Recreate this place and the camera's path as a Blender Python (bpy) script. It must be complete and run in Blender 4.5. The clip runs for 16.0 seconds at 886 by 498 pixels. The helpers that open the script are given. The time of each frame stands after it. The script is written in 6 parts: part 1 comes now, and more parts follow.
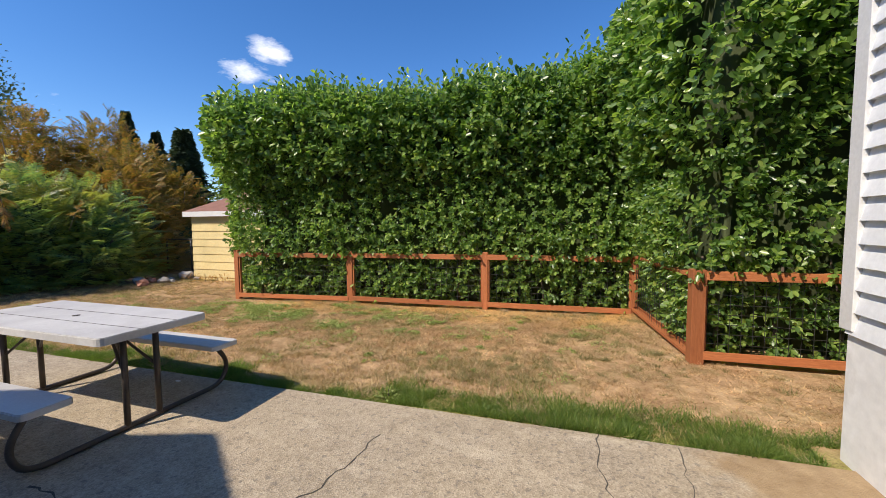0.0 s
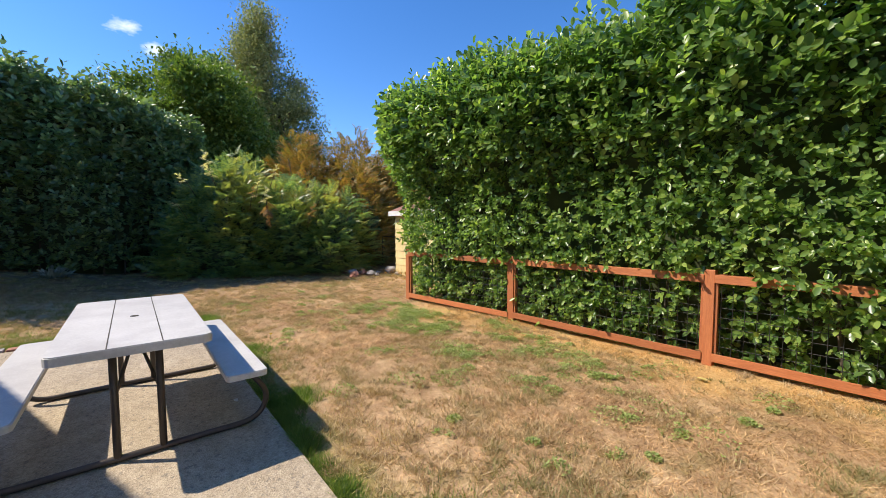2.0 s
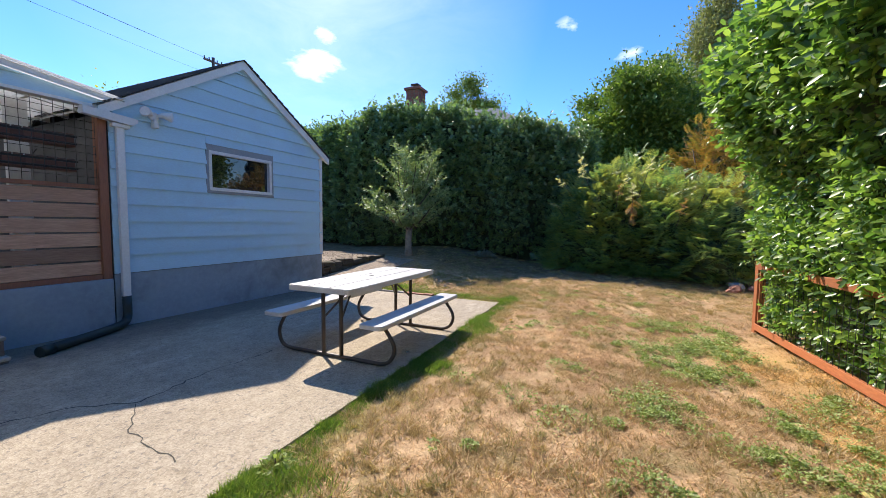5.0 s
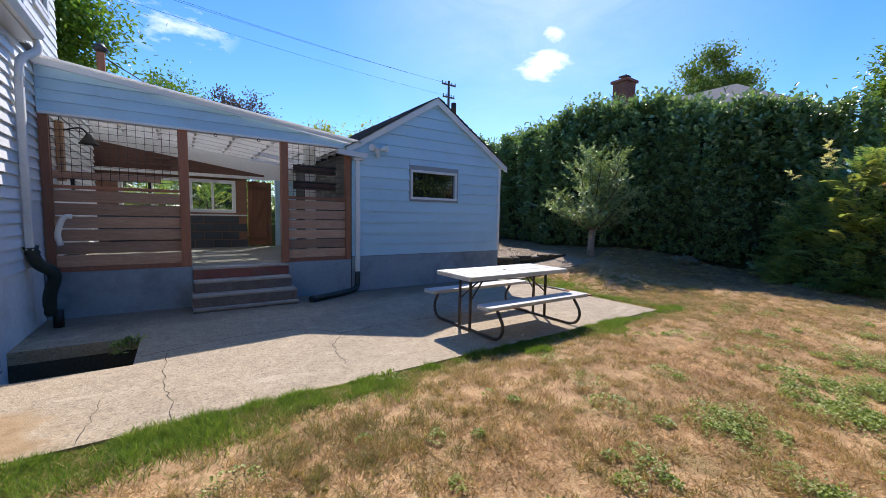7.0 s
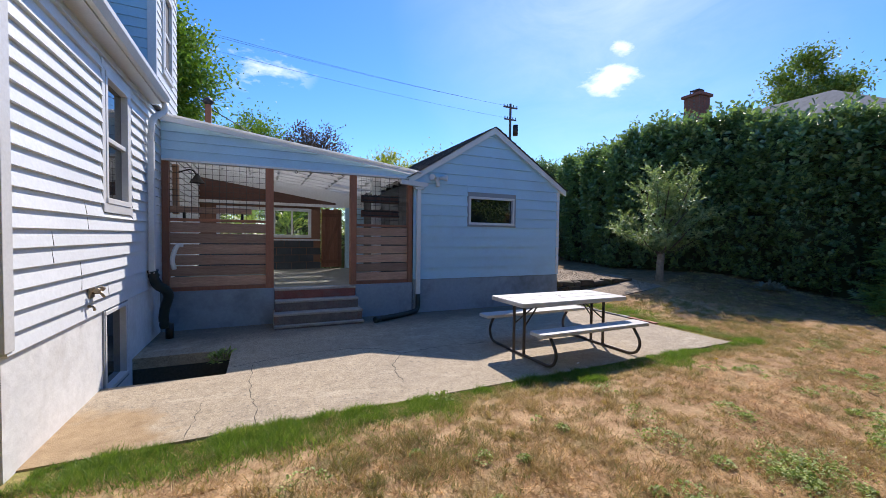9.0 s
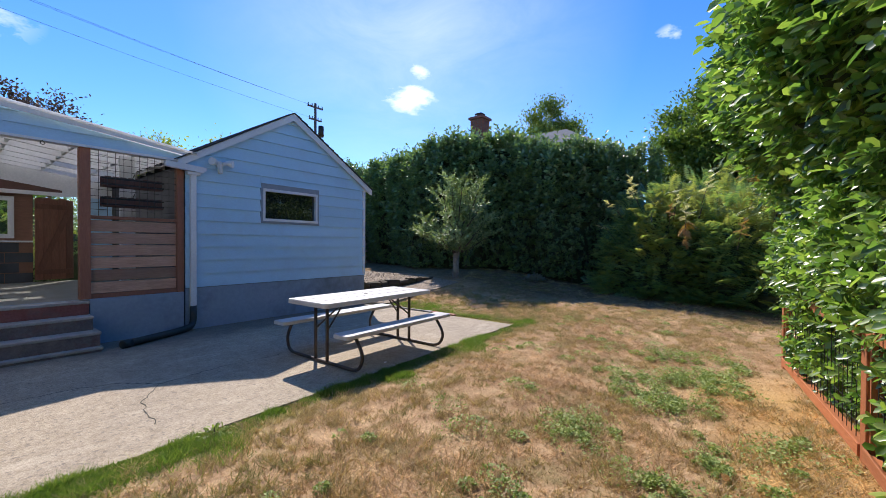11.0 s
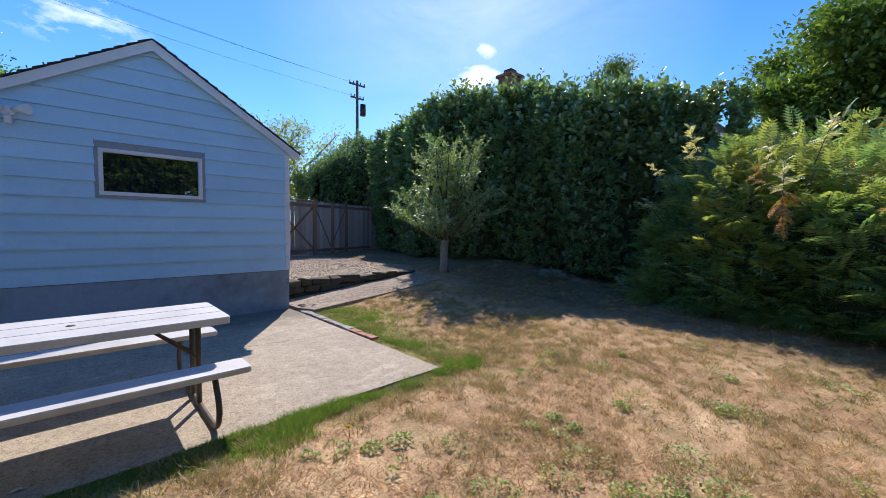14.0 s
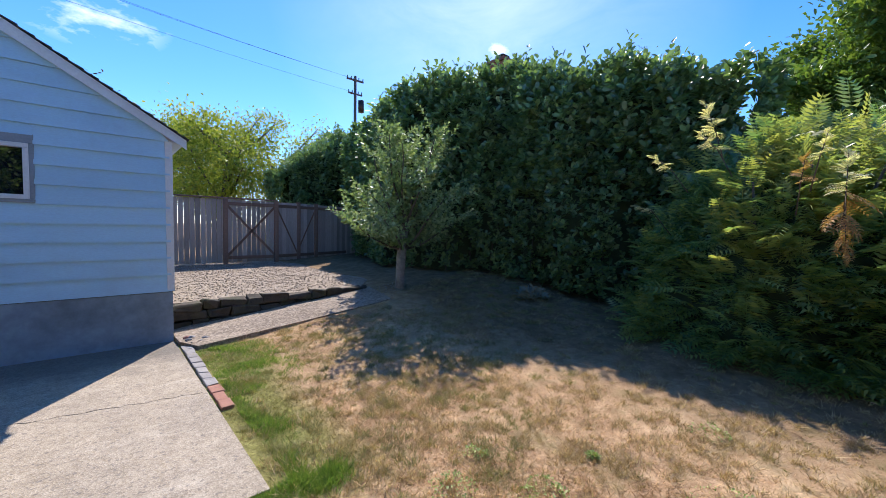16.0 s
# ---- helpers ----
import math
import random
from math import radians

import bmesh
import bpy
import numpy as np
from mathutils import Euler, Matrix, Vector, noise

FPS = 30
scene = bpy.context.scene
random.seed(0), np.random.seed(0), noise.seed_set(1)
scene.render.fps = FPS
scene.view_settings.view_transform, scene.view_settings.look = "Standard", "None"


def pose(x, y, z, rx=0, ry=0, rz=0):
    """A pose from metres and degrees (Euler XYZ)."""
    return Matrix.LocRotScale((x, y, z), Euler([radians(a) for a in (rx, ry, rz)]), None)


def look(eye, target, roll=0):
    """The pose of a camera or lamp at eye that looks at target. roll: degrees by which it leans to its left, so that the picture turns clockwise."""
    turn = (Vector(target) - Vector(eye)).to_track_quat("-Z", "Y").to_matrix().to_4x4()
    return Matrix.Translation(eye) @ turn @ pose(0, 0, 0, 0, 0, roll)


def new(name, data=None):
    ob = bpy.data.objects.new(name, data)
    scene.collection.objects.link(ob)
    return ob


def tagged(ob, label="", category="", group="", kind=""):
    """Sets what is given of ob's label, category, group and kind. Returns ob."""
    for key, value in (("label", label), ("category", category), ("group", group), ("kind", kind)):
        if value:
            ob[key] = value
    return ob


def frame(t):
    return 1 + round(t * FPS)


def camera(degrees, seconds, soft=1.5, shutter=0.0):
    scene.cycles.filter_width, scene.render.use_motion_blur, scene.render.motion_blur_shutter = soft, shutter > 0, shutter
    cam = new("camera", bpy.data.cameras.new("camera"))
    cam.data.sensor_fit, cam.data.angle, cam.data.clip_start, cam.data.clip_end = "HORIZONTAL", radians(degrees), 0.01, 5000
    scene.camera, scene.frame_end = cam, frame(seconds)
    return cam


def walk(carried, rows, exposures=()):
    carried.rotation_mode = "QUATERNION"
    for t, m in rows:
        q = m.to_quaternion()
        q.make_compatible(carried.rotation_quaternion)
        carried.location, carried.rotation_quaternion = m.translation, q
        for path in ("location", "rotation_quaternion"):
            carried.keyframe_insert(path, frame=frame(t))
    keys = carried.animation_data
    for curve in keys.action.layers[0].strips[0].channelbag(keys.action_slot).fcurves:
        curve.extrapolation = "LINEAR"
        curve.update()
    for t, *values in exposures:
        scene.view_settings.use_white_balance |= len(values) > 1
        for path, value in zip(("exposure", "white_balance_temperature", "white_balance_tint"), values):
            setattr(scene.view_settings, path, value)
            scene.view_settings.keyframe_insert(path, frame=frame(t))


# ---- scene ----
cam = camera(97.4, 16.0, soft=0.8)
PATH = [
    (0, (0.104, -0.012, 1.484), (-0.514, 1.886, 1.349), -0.4),
    (0.5, (0.057, 0.436, 1.487), (-0.728, 2.27, 1.351), -0.5),
    (1, (0.07, 0.958, 1.487), (-0.965, 2.664, 1.352), -0.4),
    (1.5, (0.039, 1.494, 1.457), (-1.253, 3.016, 1.33), -0.3),
    (2, (0.118, 2.003, 1.456), (-1.44, 3.25, 1.327), -0.2),
    (2.5, (0.189, 2.524, 1.439), (-1.596, 3.417, 1.308), -0.0),
    (3, (0.252, 3.021, 1.443), (-1.641, 3.654, 1.315), 0.1),
    (3.5, (0.294, 3.455, 1.443), (-1.671, 3.806, 1.317), 0.3),
    (4, (0.247, 3.838, 1.429), (-1.749, 3.849, 1.298), 0.4),
    (4.5, (0.215, 4.229, 1.401), (-1.742, 3.838, 1.271), 0.6),
    (4.7, (0.199, 4.4, 1.398), (-1.71, 3.818, 1.267), 0.6),
    (6.8, (0.213, 5.956, 1.465), (-1.01, 4.382, 1.31), 1.0),
    (7, (0.208, 6.07, 1.484), (-0.912, 4.421, 1.325), 1.0),
    (7.5, (0.254, 6.251, 1.585), (-0.625, 4.463, 1.411), 0.9),
    (8, (0.271, 6.345, 1.606), (-0.476, 4.495, 1.473), 0.9),
    (8.2, (0.276, 6.381, 1.616), (-0.46, 4.524, 1.51), 0.9),
    (10.3, (0.142, 6.1, 1.499), (-1.186, 4.604, 1.494), 0.5),
    (10.5, (0.117, 6.059, 1.488), (-1.301, 4.648, 1.483), 0.5),
    (11, (-0.093, 6.016, 1.425), (-1.681, 4.799, 1.406), 0.3),
    (11.5, (-0.531, 5.959, 1.364), (-2.208, 4.87, 1.321), 0.4),
    (12, (-1.13, 5.817, 1.362), (-2.826, 4.76, 1.289), 0.4),
    (12.5, (-1.76, 5.743, 1.361), (-3.381, 4.576, 1.27), 0.4),
    (13, (-2.408, 5.709, 1.401), (-3.831, 4.308, 1.298), 0.3),
    (13.5, (-3.071, 5.74, 1.431), (-4.436, 4.282, 1.327), 0.4),
    (14, (-3.69, 5.725, 1.474), (-5.055, 4.267, 1.367), 0.6),
    (14.5, (-4.293, 5.652, 1.494), (-5.663, 4.198, 1.385), 0.6),
    (15, (-4.812, 5.543, 1.507), (-6.186, 4.094, 1.4), 0.9),
    (15.5, (-5.283, 5.337, 1.576), (-6.648, 3.879, 1.466), 1.0),
    (16, (-5.67, 5.189, 1.639), (-6.997, 3.697, 1.531), 1.1),
]
EXPOSURES = [(0.0, 0.72, 6500, 14), (1.5, 0.94, 6500, 14), (3.0, 1.12, 6400, 14), (4.5, 1.2, 6250, 14), (7.0, 0.95, 6080, 17), (7.5, 0.9, 6080, 17),
             (11.5, 0.88, 5930, 17), (14.5, 0.93, 5830, 17), (16.0, 1.1, 5780, 17)]
walk(cam, [(t, look(eye, target, roll)) for t, eye, target, roll in PATH], EXPOSURES)

# ---- world, sun ----
SUN = Vector((-0.55, -0.78, 1.0)).normalized()
world = bpy.data.worlds.new("sky")
scene.world = world
world.use_nodes = True
wt = world.node_tree
wt.nodes.clear()
w_out = wt.nodes.new("ShaderNodeOutputWorld")
w_bg = wt.nodes.new("ShaderNodeBackground")
w_sky = wt.nodes.new("ShaderNodeTexSky")
w_sky.sky_type = "NISHITA"
w_sky.sun_disc = False
w_sky.sun_elevation = math.asin(SUN.z)
w_sky.sun_rotation = math.atan2(SUN.x, SUN.y)
w_sky.air_density, w_sky.dust_density, w_sky.ozone_density = 0.95, 0.08, 4.0
w_bg.inputs["Strength"].default_value = 0.113
w_hsv = wt.nodes.new("ShaderNodeHueSaturation")
w_hsv.inputs["Saturation"].default_value = 1.25
w_hsv.inputs["Value"].default_value = 0.97
w_hsv.inputs["Hue"].default_value = 0.505
wt.links.new(w_sky.outputs[0], w_hsv.inputs["Color"])
w_co = wt.nodes.new("ShaderNodeTexCoord")
w_noise = wt.nodes.new("ShaderNodeTexNoise")
w_noise.inputs["Scale"].default_value = 9.0
w_noise.inputs["Detail"].default_value = 7.0
w_noise.inputs["Roughness"].default_value = 0.62
w_map = wt.nodes.new("ShaderNodeMapping")
w_map.inputs["Scale"].default_value = (1.0, 1.0, 2.4)
wt.links.new(w_co.outputs["Generated"], w_map.inputs["Vector"])
wt.links.new(w_map.outputs[0], w_noise.inputs["Vector"])


def wmath(op, a, b):
    n = wt.nodes.new("ShaderNodeMath")
    n.operation = op
    for i, v in enumerate((a, b)):
        if isinstance(v, (int, float)):
            n.inputs[i].default_value = v
        else:
            wt.links.new(v, n.inputs[i])
    return n.outputs[0]


# small fair-weather clouds: direction, half-width of each, thickness
CLOUDS = [((-0.691, -0.634, 0.347), 0.085, 1.0), ((-0.689, -0.599, 0.407), 0.05, 0.8),
          ((-0.606, 0.707, 0.365), 0.07, 0.75), ((-0.654, 0.685, 0.321), 0.075, 0.7),
          ((-0.932, 0.012, 0.363), 0.045, 0.5), ((-0.90, -0.106, 0.424), 0.045, 0.4),
          ((-0.96, 0.06, 0.34), 0.04, 0.6), ((-0.86, 0.42, 0.22), 0.06, 0.35), ((0.0, -0.93, 0.36), 0.12, 0.3)]
cover = None
for way, size, thick in CLOUDS:
    dist = wt.nodes.new("ShaderNodeVectorMath")
    dist.operation = "DISTANCE"
    squash = wt.nodes.new("ShaderNodeMapping")
    squash.inputs["Scale"].default_value = (1.0, 1.0, 2.0)
    wt.links.new(w_co.outputs["Generated"], squash.inputs["Vector"])
    wt.links.new(squash.outputs[0], dist.inputs[0])
    v = Vector(way).normalized()
    dist.inputs[1].default_value = (v.x, v.y, v.z * 2.0)
    blob = wmath("SUBTRACT", 1.0, wmath("DIVIDE", dist.outputs["Value"], size))
    blob = wmath("MULTIPLY", wmath("MAXIMUM", blob, 0.0), thick)
    cover = blob if cover is None else wmath("MAXIMUM", cover, blob)
puff = wmath("MULTIPLY", wmath("ADD", wmath("MULTIPLY", cover, 1.5), wmath("MULTIPLY", wmath("SUBTRACT", w_noise.outputs["Fac"], 0.60), 3.0)), 1.15)
puff = wmath("MINIMUM", wmath("MAXIMUM", puff, 0.0), wmath("MINIMUM", wmath("MULTIPLY", cover, 2.4), 0.85))
# thin high haze towards the sun
w_thin = wt.nodes.new("ShaderNodeTexNoise")
w_thin.inputs["Scale"].default_value = 3.2
w_thin.inputs["Detail"].default_value = 8.0
w_thin.inputs["Roughness"].default_value = 0.66
w_thin.inputs["Distortion"].default_value = 0.8
wt.links.new(w_map.outputs[0], w_thin.inputs["Vector"])
veil_d = wt.nodes.new("ShaderNodeVectorMath")
veil_d.operation = "DISTANCE"
wt.links.new(w_co.outputs["Generated"], veil_d.inputs[0])
veil_d.inputs[1].default_value = Vector((-0.66, -0.58, 0.47)).normalized()
veil = wmath("MAXIMUM", wmath("SUBTRACT", 1.0, wmath("DIVIDE", veil_d.outputs["Value"], 0.48)), 0.0)
veil = wmath("MULTIPLY", wmath("MULTIPLY", veil, w_thin.outputs["Fac"]), 0.5)
puff = wmath("MAXIMUM", puff, veil)
w_mix = wt.nodes.new("ShaderNodeMix")
w_mix.data_type = "RGBA"
wt.links.new(puff, w_mix.inputs[0])
wt.links.new(w_hsv.outputs[0], w_mix.inputs[6])
w_mix.inputs[7].default_value = (7.0, 7.2, 7.5, 1)
wt.links.new(w_mix.outputs[2], w_bg.inputs["Color"])
wt.links.new(w_bg.outputs[0], w_out.inputs["Surface"])

sun_data = bpy.data.lights.new("sun", "SUN")
sun_data.energy, sun_data.angle, sun_data.color = 3.3, radians(0.53), (1.0, 0.90, 0.74)
sun = new("sun", sun_data)
sun.matrix_world = look(SUN * 60, (0, 0, 0))


# ---- materials ----
def material(name):
    m = bpy.data.materials.new(name)
    m.use_nodes = True
    return m, m.node_tree, m.node_tree.nodes["Principled BSDF"]


def node(nt, kind, **inputs):
    n = nt.nodes.new("ShaderNode" + kind)
    for key, value in inputs.items():
        key = key.replace("_", " ")
        if isinstance(value, bpy.types.NodeSocket):
            nt.links.new(value, n.inputs[key])
        else:
            n.inputs[key].default_value = value
    return n


def position(nt):
    return nt.nodes.new("ShaderNodeNewGeometry").outputs["Position"]


def noise_tex(nt, scale, detail=4.0, rough=0.55, stretch=None, vec=None):
    vec = vec or position(nt)
    if stretch:
        mp = node(nt, "Mapping", Vector=vec)
        mp.inputs["Scale"].default_value = stretch
        vec = mp.outputs[0]
    return node(nt, "TexNoise", Vector=vec, Scale=scale, Detail=detail, Roughness=rough).outputs["Fac"]


def ramp(nt, fac, stops):
    r = nt.nodes.new("ShaderNodeValToRGB")
    nt.links.new(fac, r.inputs[0])
    els = r.color_ramp.elements
    while len(els) < len(stops):
        els.new(0.5)
    for e, (p, c) in zip(els, stops):
        e.position, e.color = p, (*c, 1) if len(c) == 3 else c
    return r.outputs[0]


def mixc(nt, fac, a, b, mode="MIX"):
    n = nt.nodes.new("ShaderNodeMix")
    n.data_type, n.blend_type = "RGBA", mode
    for i, v in ((0, fac), (6, a), (7, b)):
        if isinstance(v, bpy.types.NodeSocket):
            nt.links.new(v, n.inputs[i])
        elif isinstance(v, (int, float)):
            n.inputs[i].default_value = v
        else:
            n.inputs[i].default_value = (*v, 1)
    return n.outputs[2]


def mth(nt, op, a, b=0.0, clamp=False):
    n = nt.nodes.new("ShaderNodeMath")
    n.operation, n.use_clamp = op, clamp
    for i, v in enumerate((a, b)):
        if isinstance(v, bpy.types.NodeSocket):
            nt.links.new(v, n.inputs[i])
        else:
            n.inputs[i].default_value = v
    return n.outputs[0]


def bump(nt, bsdf, height, strength=0.3, distance=0.01):
    b = node(nt, "Bump", Height=height, Strength=strength, Distance=distance)
    nt.links.new(b.outputs[0], bsdf.inputs["Normal"])


def plain(name, dark, light, scale=3.0, fine=60.0, rough=0.6, metal=0.0, relief=0.15, stretch=None, dirt=None, dirt_amount=0.35):
    """A surface of two close tones, with fine grain, and dirt in patches."""
    m, nt, b = material(name)
    col = ramp(nt, noise_tex(nt, scale, 5, 0.6, stretch), [(0.3, dark), (0.7, light)])
    f = noise_tex(nt, fine, 3, 0.6, stretch)
    col = mixc(nt, 0.25, col, ramp(nt, f, [(0.3, tuple(c * 0.75 for c in dark)), (0.7, tuple(min(1, c * 1.12) for c in light))]))
    if dirt:
        patch = ramp(nt, noise_tex(nt, scale * 0.6, 6, 0.7), [(0.50, (0, 0, 0)), (0.70, (1, 1, 1))])
        col = mixc(nt, mth(nt, "MULTIPLY", patch, dirt_amount), col, dirt)
    r = nt.nodes.new("ShaderNodeObjectInfo").outputs["Random"]
    col = mixc(nt, 1.0, col, ramp(nt, r, [(0.0, (0.93, 0.93, 0.93)), (1.0, (1.04, 1.04, 1.04))]), "MULTIPLY")
    nt.links.new(col, b.inputs["Base Color"])
    b.inputs["Metallic"].default_value = metal
    nt.links.new(mth(nt, "ADD", rough - 0.08, mth(nt, "MULTIPLY", f, 0.16)), b.inputs["Roughness"])
    bump(nt, b, f, relief, 0.004)
    return m


def wood(name, dark, light, along="x", scale=1.0, rough=0.65, spread=0.25):
    m, nt, b = material(name)
    st = {"x": (1.2, 14, 14), "y": (14, 1.2, 14), "z": (14, 14, 1.2)}[along]
    oi = nt.nodes.new("ShaderNodeObjectInfo")
    vec = node(nt, "VectorMath")
    nt.links.new(position(nt), vec.inputs[0])
    nt.links.new(mth(nt, "MULTIPLY", oi.outputs["Random"], 30.0), node_in(nt, vec))
    grain = noise_tex(nt, 2.2 * scale, 6, 0.65, st, vec.outputs[0])
    fine = noise_tex(nt, 9.0 * scale, 4, 0.7, st, vec.outputs[0])
    col = ramp(nt, grain, [(0.25, dark), (0.55, tuple((a + c) / 2 for a, c in zip(dark, light))), (0.75, light)])
    col = mixc(nt, 0.35, col, ramp(nt, fine, [(0.35, tuple(c * 0.6 for c in dark)), (0.65, light)]))
    col = mixc(nt, 1.0, col, ramp(nt, oi.outputs["Random"], [(0.0, (1 - spread,) * 3), (1.0, (1 + spread * 0.6,) * 3)]), "MULTIPLY")
    nt.links.new(col, b.inputs["Base Color"])
    b.inputs["Roughness"].default_value = rough
    bump(nt, b, fine, 0.35, 0.004)
    return m


def node_in(nt, vec):
    """Joins a value to the second input of a vector sum."""
    vec.operation = "ADD"
    c = nt.nodes.new("ShaderNodeCombineXYZ")
    nt.links.new(c.outputs[0], vec.inputs[1])
    return c.inputs[0]


def leaf(name, stops, rough=0.38, through_light=0.3, patch=None, patch_scale=0.7, spec=0.5):
    """Leaves: the tone varies from leaf to leaf and slowly over the plant; some light passes through."""
    m, nt, b = material(name)
    isl = nt.nodes.new("ShaderNodeNewGeometry")
    rnd = isl.outputs["Random Per Island"]
    big = noise_tex(nt, patch_scale, 3, 0.6)
    fac = mth(nt, "ADD", mth(nt, "MULTIPLY", rnd, 0.65), mth(nt, "MULTIPLY", big, 0.45))
    col = ramp(nt, fac, stops)
    if patch:
        col = mixc(nt, ramp(nt, noise_tex(nt, patch_scale * 0.8, 4, 0.7), [(0.5, (0, 0, 0)), (0.66, (1, 1, 1))]), col, patch)
    nt.links.new(col, b.inputs["Base Color"])
    b.inputs["Roughness"].default_value = rough
    b.inputs["Specular IOR Level"].default_value = spec
    tr = nt.nodes.new("ShaderNodeBsdfTranslucent")
    warm = mixc(nt, 1.0, col, (1.15, 1.28, 0.62), "MULTIPLY")
    nt.links.new(warm, tr.inputs["Color"])
    mx = nt.nodes.new("ShaderNodeMixShader")
    mx.inputs[0].default_value = through_light
    nt.links.new(b.outputs[0], mx.inputs[1])
    nt.links.new(tr.outputs[0], mx.inputs[2])
    nt.links.new(mx.outputs[0], nt.nodes["Material Output"].inputs["Surface"])
    return m


M = {}
M["siding_blue"] = plain("blue_grey_lap_siding_paint", (0.44, 0.655, 0.79), (0.49, 0.71, 0.84), 1.2, 30, 0.55, dirt=(0.30, 0.37, 0.45), dirt_amount=0.3, stretch=(1, 1, 4))
M["siding_pale"] = plain("pale_blue_white_siding_paint", (0.75, 0.775, 0.785), (0.82, 0.84, 0.845), 1.0, 30, 0.45, dirt=(0.58, 0.60, 0.60), dirt_amount=0.25)
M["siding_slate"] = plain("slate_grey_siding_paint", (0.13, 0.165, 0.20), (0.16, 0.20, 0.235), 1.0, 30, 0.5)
M["white"] = plain("white_trim_paint", (0.72, 0.72, 0.70), (0.80, 0.80, 0.78), 2, 40, 0.45, dirt=(0.5, 0.48, 0.42), dirt_amount=0.25)
M["grey_trim"] = plain("bare_grey_window_trim", (0.22, 0.25, 0.28), (0.33, 0.36, 0.38), 4, 50, 0.7)
M["foundation"] = plain("painted_concrete_foundation", (0.25, 0.315, 0.38), (0.33, 0.39, 0.445), 1.3, 18, 0.75, relief=0.4, dirt=(0.12, 0.135, 0.14), dirt_amount=0.7)
M["stucco"] = plain("white_stucco_foundation", (0.72, 0.72, 0.70), (0.82, 0.82, 0.80), 2.5, 14, 0.8, relief=0.8, dirt=(0.42, 0.38, 0.32), dirt_amount=0.4)
M["shingle"] = plain("dark_asphalt_shingle", (0.035, 0.035, 0.04), (0.075, 0.072, 0.07), 6, 90, 0.9, relief=0.6)
M["shingle_grey"] = plain("grey_asphalt_shingle", (0.20, 0.19, 0.18), (0.30, 0.29, 0.27), 4, 40, 0.9, relief=0.4)
M["shingle_red"] = plain("red_brown_shingle", (0.20, 0.095, 0.065), (0.29, 0.15, 0.11), 4, 40, 0.9)
M["ceiling"] = plain("white_porch_ceiling", (0.78, 0.78, 0.76), (0.86, 0.86, 0.84), 2, 30, 0.6)
M["porch_floor"] = plain("grey_green_porch_floor", (0.125, 0.13, 0.105), (0.19, 0.195, 0.165), 2, 30, 0.5, dirt=(0.15, 0.13, 0.1))
M["block"] = plain("dark_painted_block", (0.055, 0.06, 0.065), (0.09, 0.095, 0.10), 3, 30, 0.8, relief=0.5)
M["fence"] = wood("orange_cedar_stain_x", (0.36, 0.105, 0.034), (0.56, 0.21, 0.078), "x")
M["fence_z"] = wood("orange_cedar_stain_z", (0.36, 0.105, 0.034), (0.54, 0.20, 0.075), "z")
M["post"] = wood("red_brown_post_stain", (0.30, 0.115, 0.06), (0.43, 0.185, 0.10), "z")
M["slat"] = wood("weathered_cedar_slat", (0.34, 0.185, 0.11), (0.64, 0.40, 0.265), "x", spread=0.4)
M["plank_brown"] = wood("brown_plank", (0.22, 0.10, 0.06), (0.34, 0.17, 0.10), "x")
M["beam_brown"] = wood("dark_brown_beam", (0.10, 0.045, 0.03), (0.19, 0.09, 0.06), "x")
M["door_brown"] = wood("red_brown_gate_plank", (0.20, 0.085, 0.05), (0.32, 0.145, 0.09), "z")
M["old_fence"] = wood("silvered_fence_board", (0.40, 0.32, 0.265), (0.60, 0.50, 0.43), "z", spread=0.35)
M["old_rail"] = wood("brown_fence_rail", (0.20, 0.11, 0.075), (0.32, 0.19, 0.13), "x")
M["bark"] = plain("brown_bark", (0.07, 0.05, 0.035), (0.20, 0.155, 0.115), 14, 50, 0.9, relief=0.9, stretch=(1, 1, 0.3))
M["pale_bark"] = plain("pale_scarred_bark", (0.16, 0.13, 0.105), (0.36, 0.32, 0.27), 9, 45, 0.9, relief=0.9, dirt=(0.06, 0.045, 0.035), dirt_amount=0.8)
M["pole"] = wood("utility_pole_wood", (0.07, 0.055, 0.045), (0.13, 0.10, 0.08), "z")
M["brick"] = plain("red_brick", (0.30, 0.13, 0.085), (0.42, 0.20, 0.13), 9, 60, 0.85, relief=0.5)
M["brick_dark"] = plain("chimney_brick", (0.22, 0.085, 0.06), (0.31, 0.125, 0.09), 9, 60, 0.85, relief=0.5)
M["mortar"] = plain("mortar", (0.15, 0.12, 0.10), (0.22, 0.18, 0.15), 9, 60, 0.9)
M["stone"] = plain("mossy_retaining_stone", (0.035, 0.027, 0.018), (0.11, 0.08, 0.05), 7, 40, 0.9, relief=0.9, dirt=(0.10, 0.11, 0.03), dirt_amount=0.5)
M["rock"] = plain("grey_rock", (0.22, 0.20, 0.18), (0.38, 0.35, 0.32), 5, 40, 0.9, relief=0.8)
M["yellow"] = plain("yellow_shed_paint", (0.72, 0.58, 0.27), (0.80, 0.66, 0.34), 2, 30, 0.6, dirt=(0.5, 0.4, 0.2))
M["black_pipe"] = plain("dark_green_black_drain_pipe", (0.014, 0.022, 0.02), (0.03, 0.042, 0.038), 6, 50, 0.5)
M["wire"] = plain("dark_steel_wire", (0.045, 0.045, 0.045), (0.09, 0.09, 0.085), 20, 80, 0.5, 0.6)
